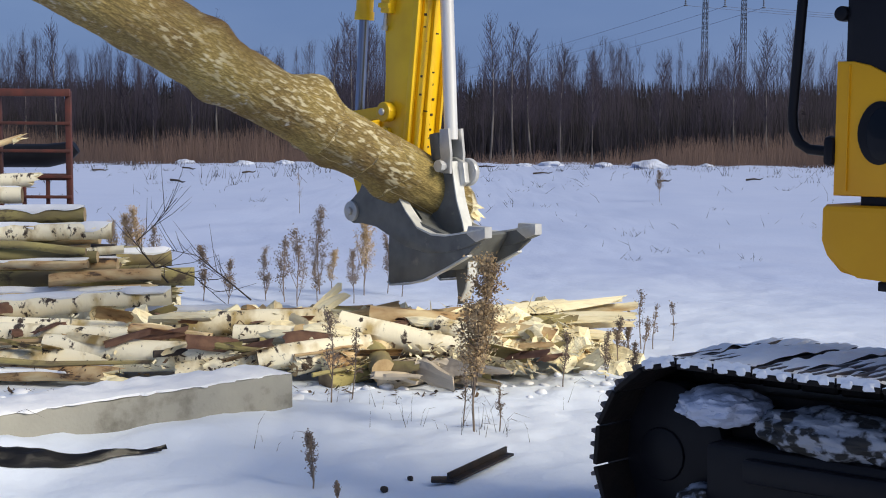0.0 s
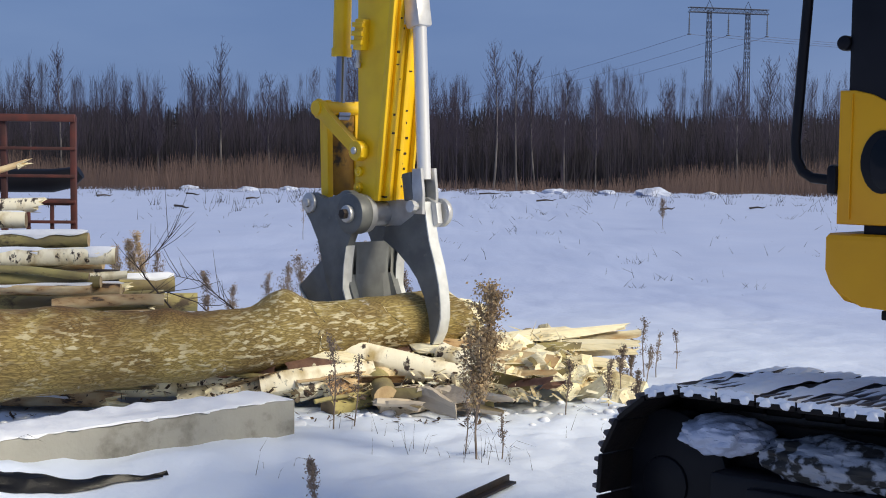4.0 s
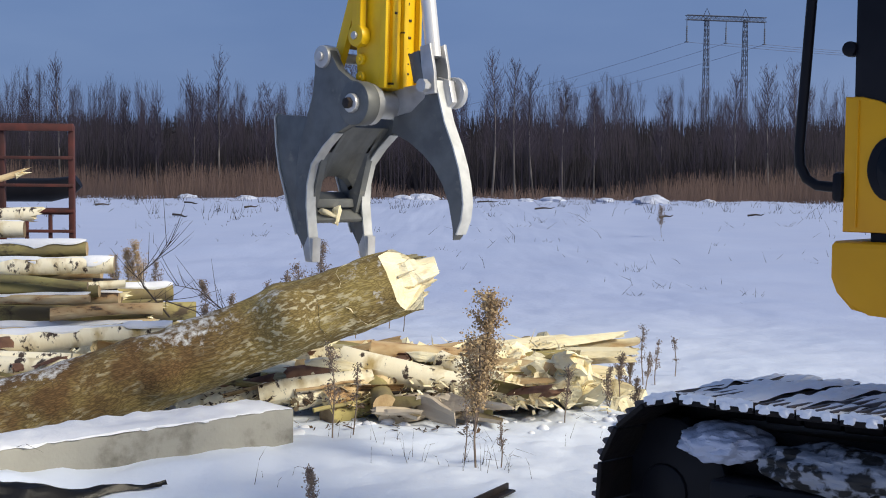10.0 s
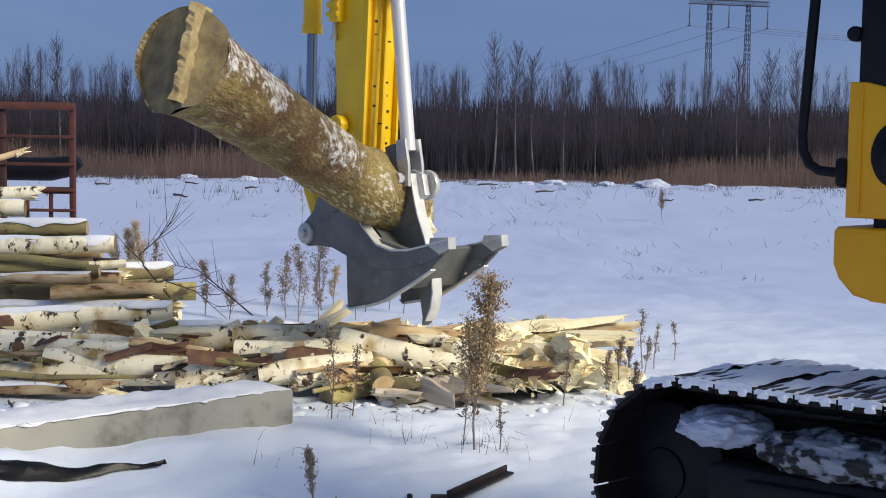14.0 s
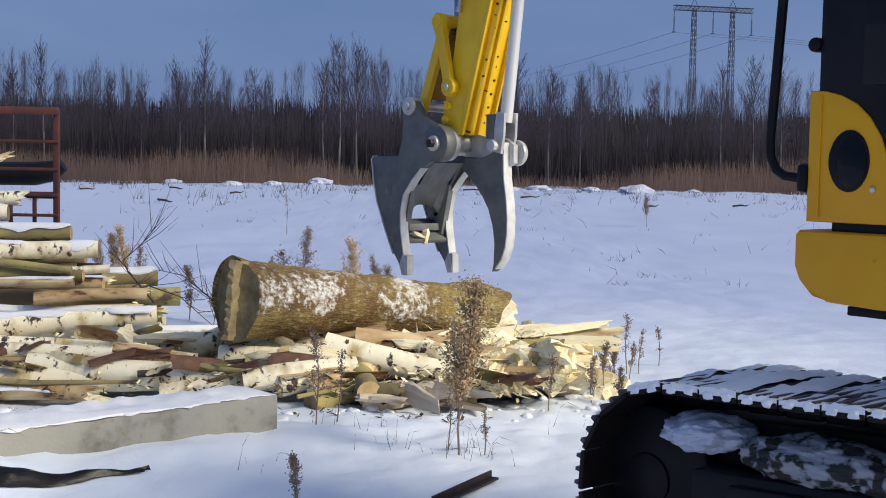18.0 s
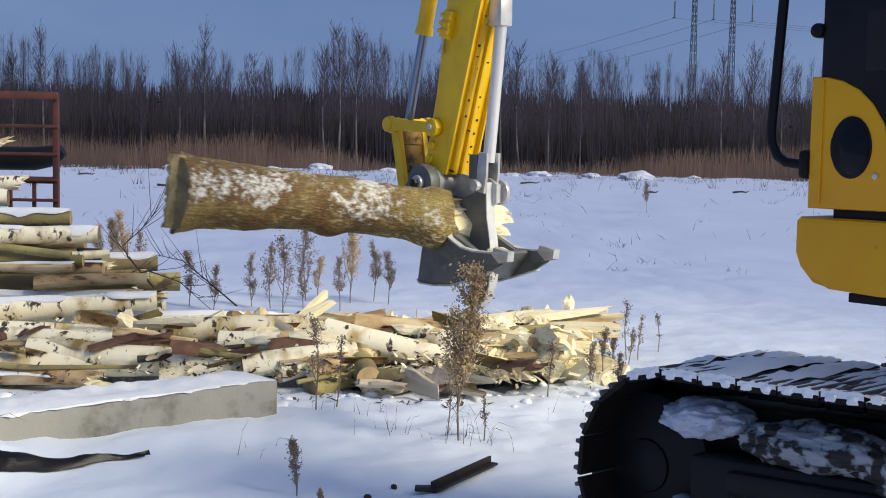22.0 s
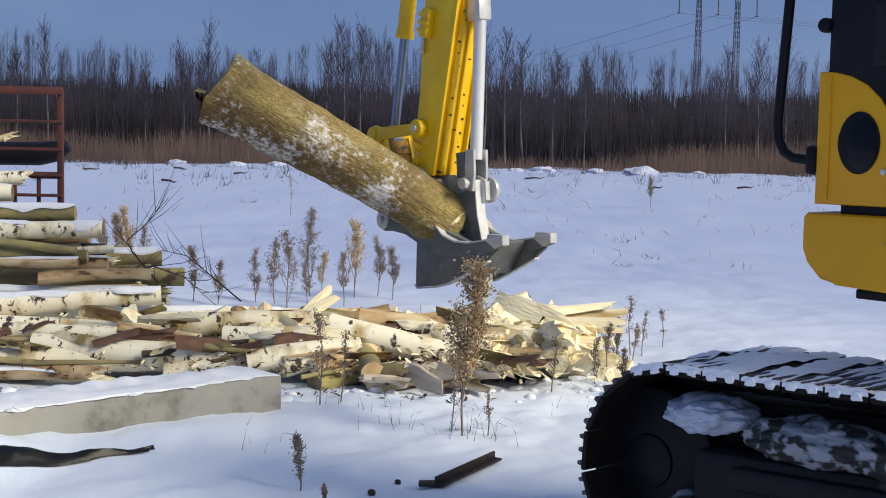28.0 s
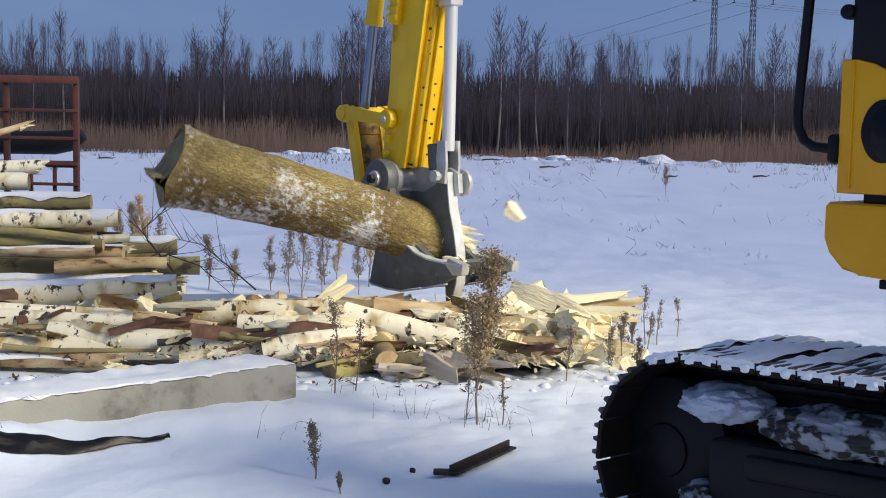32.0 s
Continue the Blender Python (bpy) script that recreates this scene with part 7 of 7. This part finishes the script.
    lug_rows = [       # time, angle of the lug about the pin
        (0, 245),
        (0.1, 243),
        (0.3, 228),
        (0.5, 205),
        (0.7, 190),
        (1.0, 186),
        (1.4, 181),
        (1.8, 152),
        (2.2, 148),
        (2.5, 147),
        (3.4, 160),
        (4.5, 190),
        (5.0, 222),
        (5.5, 232),
        (6.0, 240),
        (6.5, 240),
        (7, 221),
        (7.5, 183),
        (8, 163),
        (8.5, 155),
        (9, 135),
        (10, 131),
        (10.5, 134),
        (11, 144),
        (11.5, 167),
        (12, 191),
        (12.3, 202),
        (12.5, 217),
        (12.7, 226),
        (13.0, 236),
        (13.3, 248),
        (14, 250),
        (14.5, 252),
        (16, 248),
        (16.5, 225),
        (16.7, 205),
        (17, 181),
        (17.5, 150),
        (18, 137),
        (19, 137),
        (19.5, 151),
        (20, 174),
        (20.3, 190),
        (20.5, 208),
        (21, 218),
        (21.5, 223),
        (22, 234),
        (22.5, 240),
        (22.7, 228),
        (23, 198),
        (23.5, 153),
        (24, 126),
        (24.5, 122),
        (25, 125),
        (25.5, 127),
        (26.2, 170),
        (27, 235),
        (27.5, 245),
        (28.0, 246),
        (28.2, 236),
        (28.4, 214),
        (28.5, 206),
        (28.7, 197),
        (29, 173),
        (29.5, 157),
        (30, 152),
        (30.5, 156),
        (31, 185),
        (31.3, 195),
        (31.5, 204),
        (31.7, 213),
        (32, 226),
    ]
    trunk_rows = [     # time, root of the trunk, heading, rise, roll
        (0, -2.81, 8.53, 3.13, 32.8, -29.1, -130),
        (0.3, -3.09, 8.40, 2.18, 32.2, -17.2, -130),
        (0.5, -3.14, 8.02, 0.31, 39.7, 7.8, -130),
        (0.7, -3.23, 8.13, 0.49, 37.0, 1.3, -130),
        (0.9, -3.27, 8.21, 0.53, 30.2, 0.2, -130),
        (4.2, -3.27, 8.21, 0.53, 30.2, 0.2, -130),
        (4.5, -3.24, 8.03, 0.59, 36.0, 1.7, -130),
        (5, -3.25, 8.23, 0.64, 34.3, 2.4, -130),
        (5.5, -3.26, 8.39, 0.78, 32.7, 2.5, -130),
        (6, -3.35, 8.77, 0.75, 27.2, 8.2, -130),
        (6.5, -3.29, 8.61, 0.10, 30.5, 19.1, -90),
        (7, -3.42, 8.93, 0.15, 24.5, 16.6, -60),
        (7.5, -3.42, 8.88, 0.08, 24.9, 15.8, -60),
        (8.1, -3.26, 8.14, 0.03, 15.4, 18.5, -60),
        (11.4, -3.26, 8.14, 0.03, 15.4, 18.5, -60),
        (12, -3.13, 7.79, 0.31, 29.8, 9.7, -60),
        (12.5, -3.18, 8.25, 0.36, 23.6, 10.0, -50),
        (12.7, -2.55, 7.22, 1.42, 47.5, -6.8, -25),
        (12.9, -2.22, 7.12, 1.61, 53.9, -9.5, 0),
        (13.1, -2.28, 7.26, 1.62, 51.6, -8.8, 0),
        (13.3, -1.70, 7.38, 2.38, 62.7, -19.9, 0),
        (13.5, -1.68, 7.38, 2.39, 63.1, -20.1, 0),
        (14, -1.63, 7.25, 2.36, 64.8, -19.2, 0),
        (14.5, -1.59, 7.65, 2.40, 59.7, -20.5, 0),
        (16.5, -1.32, 9.64, 1.25, 44.9, -0.8, 0),
        (16.7, -1.35, 9.47, 0.46, 47.4, 9.6, 0),
        (16.9, -1.50, 9.62, 0.59, 46.2, 1.0, 0),
        (17.2, -1.59, 9.48, 0.73, 41.6, -6.2, 0),
        (20.1, -1.59, 9.48, 0.73, 41.6, -6.2, 0),
        (20.3, -1.62, 9.52, 0.61, 41.4, 0.6, 0),
        (20.5, -2.37, 10.60, 0.28, 13.1, 8.7, 0),
        (20.7, -2.39, 10.14, 0.56, 21.9, 3.4, 0),
        (20.9, -2.52, 10.47, 0.55, 14.6, 3.6, 0),
        (21, -2.56, 10.61, 0.63, 11.7, 4.6, 0),
        (21.1, -2.48, 10.49, 0.65, 14.5, 4.6, 0),
        (21.3, -2.46, 10.52, 0.81, 14.0, 1.8, 0),
        (21.5, -2.47, 10.51, 0.89, 14.1, 0.6, 0),
        (21.7, -2.48, 10.58, 1.10, 13.9, -2.3, 0),
        (22, -2.19, 10.31, 1.41, 22.9, -5.4, 0),
        (22.3, -1.56, 9.58, 0.34, 43.8, 12.3, 0),
        (22.5, -1.51, 9.63, 0.29, 43.2, 16.0, 0),
        (22.7, -1.57, 9.99, 0.29, 35.0, 11.9, 0),
        (22.9, -1.42, 9.69, 0.49, 43.1, 3.4, 0),
        (23.1, -1.17, 9.24, 0.71, 57.7, -7.1, 0),
        (25.3, -1.17, 9.24, 0.71, 57.7, -7.1, 0),
        (25.8, -1.17, 9.24, 0.71, 57.7, -7.1, 10),
        (26.6, -1.42, 9.77, 1.27, 48.0, -14.0, 55),
        (27.5, -2.05, 9.76, 2.20, 27.3, -24.1, 95),
        (28, -1.97, 10.61, 2.28, 12.0, -29.0, 95),
        (28.2, -1.86, 10.18, 1.91, 24.7, -22.2, 95),
        (28.3, -1.80, 9.71, 1.42, 35.5, -16.0, 95),
        (28.4, -1.82, 9.69, 0.67, 35.9, 1.0, 95),
        (28.5, -1.96, 9.97, 0.23, 29.5, 13.4, 95),
        (28.7, -2.16, 9.82, 0.47, 29.0, 3.8, 95),
        (28.95, -2.49, 10.02, 0.49, 13.6, -1.6, 95),
        (31.05, -2.49, 10.02, 0.49, 13.6, -1.6, 95),
        (31.3, -2.54, 10.06, 0.51, 14.4, 3.4, 95),
        (31.5, -2.45, 10.07, 0.63, 15.2, 3.5, 95),
        (31.6, -2.48, 10.07, 0.80, 15.0, 1.1, 95),
        (31.7, -2.47, 10.10, 0.94, 13.9, -3.1, 95),
        (31.9, -2.27, 9.46, 1.39, 30.3, -11.6, 95),
        (32, -2.31, 9.78, 1.53, 22.4, -15.2, 95),
    ]

    def lerp(rows, t):
        for a, b in zip(rows, rows[1:]):
            if a[0] <= t <= b[0]:
                f = (t - a[0]) / (b[0] - a[0])
                return [u + (v - u) * f for u, v in zip(a[1:], b[1:])]
        return list(rows[-1][1:]) if t > rows[-1][0] else list(rows[0][1:])

    walk(ARM, [(t, pose(x, y, z, 0, tau, psi - 90)) for t, x, y, z, tau, psi in arm_rows])
    turn_rows = [(120, -10), (125, -5), (131, 0), (145, 11), (152, 16), (163, 33), (174, 45), (186, 54), (204, 74), (222, 78), (232, 81), (236, 87), (246, 93), (252, 98)]     # angle of the lug, turn of the grab
    swing_rows = [(0, 0.0), (9.5, 0.0), (10, 0.15), (14.5, 0.15), (16.5, -0.75), (24, -0.75), (25.5, -0.2), (27.5, 0.75), (29, 0.75), (30, 1.1), (32, 1.0)]
    walk(UPPER, [(t, pose(CENTRE.x, CENTRE.y, 0, 0, 0, HEAD - 90 + 1.25 * (psi - HEAD) + lerp(swing_rows, t)[0])) for t, x, y, z, tau, psi in arm_rows])
    boom = []
    for t, x, y, z, tau, psi in arm_rows:
        head = pose(x, y, z, 0, tau, psi - 90) @ Matrix.Rotation(radians(LEAN), 4, "Y") @ Vector((-0.05, 0, 2.75))
        d = CENTRE - head
        boom.append((t, pose(head.x, head.y, head.z, 0, 0, math.degrees(math.atan2(d.y, d.x)))))
    walk(BOOM, boom)
    grab, links, pushes, pistons, barrels = [], [], [], [], []
    times = sorted({r[0] for r in arm_rows} | {r[0] for r in lug_rows})
    for t in times:
        x, y, z, tau, psi = lerp(arm_rows, t)
        g = lerp(turn_rows, lerp(lug_rows, t)[0])[0]
        hang = pose(x, y, z, 0, tau, psi - 90) @ pose(PIVOT[0], 0, PIVOT[1])
        grab.append((t, hang @ pose(0, 0, 0, 0, -g - tau, 0) @ pose(-PIVOT[0], 0, -PIVOT[1])))
        # link and push rod, in the arm's plane
        a = radians(g + tau)
        qx, qz = LUG[0] - PIVOT[0], LUG[1] - PIVOT[1]
        lx, lz = PIVOT[0] + qx * math.cos(a) - qz * math.sin(a), PIVOT[1] + qx * math.sin(a) + qz * math.cos(a)
        dx, dz = lx - BOSS[0], lz - BOSS[1]
        d = math.hypot(dx, dz)
        d2 = min(max(d, 0.26), HINGE_R + ROD_R - 0.005)
        k = (HINGE_R ** 2 - ROD_R ** 2 + d2 * d2) / (2 * d2)
        h = math.sqrt(max(0.0, HINGE_R ** 2 - k * k))
        ux, uz = dx / d, dz / d
        c1, c2 = ((BOSS[0] + ux * k - s * uz * h, BOSS[1] + uz * k + s * ux * h) for s in (-1, 1))
        hx, hz = min((c1, c2), key=lambda c: c[0] - 0.4 * c[1])
        links.append((t, pose(BOSS[0], 0, BOSS[1], 0, -math.degrees(math.atan2(hz - BOSS[1], hx - BOSS[0])), 0)))
        pushes.append((t, pose(hx, 0, hz, 0, -math.degrees(math.atan2(lz - hz, lx - hx)), 0)))
        an = -math.degrees(math.atan2(ANCHOR[1] - hz, ANCHOR[0] - hx))
        pistons.append((t, pose(hx, 0, hz, 0, an, 0)))
        barrels.append((t, pose(ANCHOR[0], 0, ANCHOR[1], 0, an + 180, 0)))
    for ob, rows in ((GRAB, grab), (LINK, links), (PUSH, pushes), (PISTON, pistons), (BARREL, barrels)):
        walk(ob, rows)
    trunk = [(t, pose(x, y, z, 0, -rise, yaw) @ pose(0, 0, 0, roll)) for t, x, y, z, yaw, rise, roll in trunk_rows]
    walk(TRUNK, trunk)
    for ob, local, t0, air, at, land in FLYERS:
        p = Vector(local)
        rows = [(t, Matrix.Translation(m @ p)) for t, m in trunk if t < t0 - 0.02]
        fl = lerp(trunk_rows, t0)
        start = pose(fl[0], fl[1], fl[2], 0, -fl[4], fl[3]) @ pose(0, 0, 0, fl[5]) @ p
        air = Vector(air)
        rows.append((t0, Matrix.Translation(start)))
        rows.append((at, Matrix.Translation(air) @ pose(0, 0, 0, 50, 40, 30)))
        if land:
            land = Vector(land)
            fall = 0.15 + math.sqrt(2 * max(0.1, air.z - land.z) / 9.8)
            mid = air.lerp(land, 0.5)
            mid.z = air.z - 0.3 * (air.z - land.z)
            rows.append((at + fall * 0.55, Matrix.Translation(mid) @ pose(0, 0, 0, 90, 70, 60)))
            rows.append((at + fall, Matrix.Translation(land) @ pose(0, 0, 0, 120, 90, 80)))
        if rows[-1][0] < 32.0:
            rows.append((32.0, rows[-1][1]))
        walk(ob, rows)
    # pieces ride on the trunk until they break off, then fall to the heap
    breaks = {0: (22.5, 22.9), 1: (14.9, 15.6), 2: (5.9, 6.9), (0, 0): (20.92, 21.5), (0, 1): (21.0, 21.6), (0, 2): (21.3, 21.9), (0, 3): (22.6, 23.0), (0, 4): (22.55, 22.85)}
    rest = {(0, 0): (0.78, 9.9, 0.46, 20, -10, 65), (0, 1): (0.45, 9.8, 0.44, -40, 5, -50), (0, 2): (0.25, 9.98, 0.44, 60, -6, 30), (0, 3): (0.50, 10.0, 0.50, 10, -14, 55), (0, 4): (0.76, 9.80, 0.50, 80, 12, -40),
            (1, 0): (0.95, 10.1, 0.36, 10, 8, -50), (1, 1): (0.70, 10.25, 0.42, 80, 0, 25), (1, 2): (0.30, 9.85, 0.38, -30, 4, 60),
            (2, 0): (0.75, 9.65, 0.30, 30, -6, -70), (2, 1): (0.40, 9.60, 0.30, -60, 4, 130), (2, 2): (0.95, 9.95, 0.32, 15, 5, 100), (2, 3): (0.10, 9.80, 0.30, 100, -5, -140)}
    for seg, k, mid, face, ob in PIECES:
        t0, t1 = breaks[(seg, k)] if (seg, k) in breaks else (breaks[seg][0] + 0.07 * k, breaks[seg][1] + 0.10 * k)
        rows = [(t, m) for t, m in trunk if t < t0 - 0.02]
        fl = lerp(trunk_rows, t0)
        last = pose(fl[0], fl[1], fl[2], 0, -fl[4], fl[3]) @ pose(0, 0, 0, fl[5])
        rows.append((t0, last))
        x, y, z, rx, ry, rz = rest[(seg, k)]
        rx = 250 - math.degrees(face) + 0.3 * rx      # bark side down
        q0 = last.to_quaternion()
        q1 = pose(0, 0, 0, rx, ry, rz).to_quaternion()
        c0, c1 = last @ Vector((mid, 0, 0)), Vector((x, y, z))
        for i in range(1, 5):
            f = i / 4
            q = q0.slerp(q1, f)
            c = c0.lerp(c1, f) + Vector((0.12 * math.sin(math.pi * f), 0, 0.10 * math.sin(math.pi * f)))
            c.z = c0.z + (c1.z - c0.z) * f * f + 0.12 * math.sin(math.pi * f)
            m = Matrix.Translation(c) @ q.to_matrix().to_4x4() @ Matrix.Translation((-mid, 0, 0))
            rows.append((t0 + (t1 - t0) * f, m))
        rows.append((32.0, rows[-1][1]))
        walk(ob, rows)


motions()
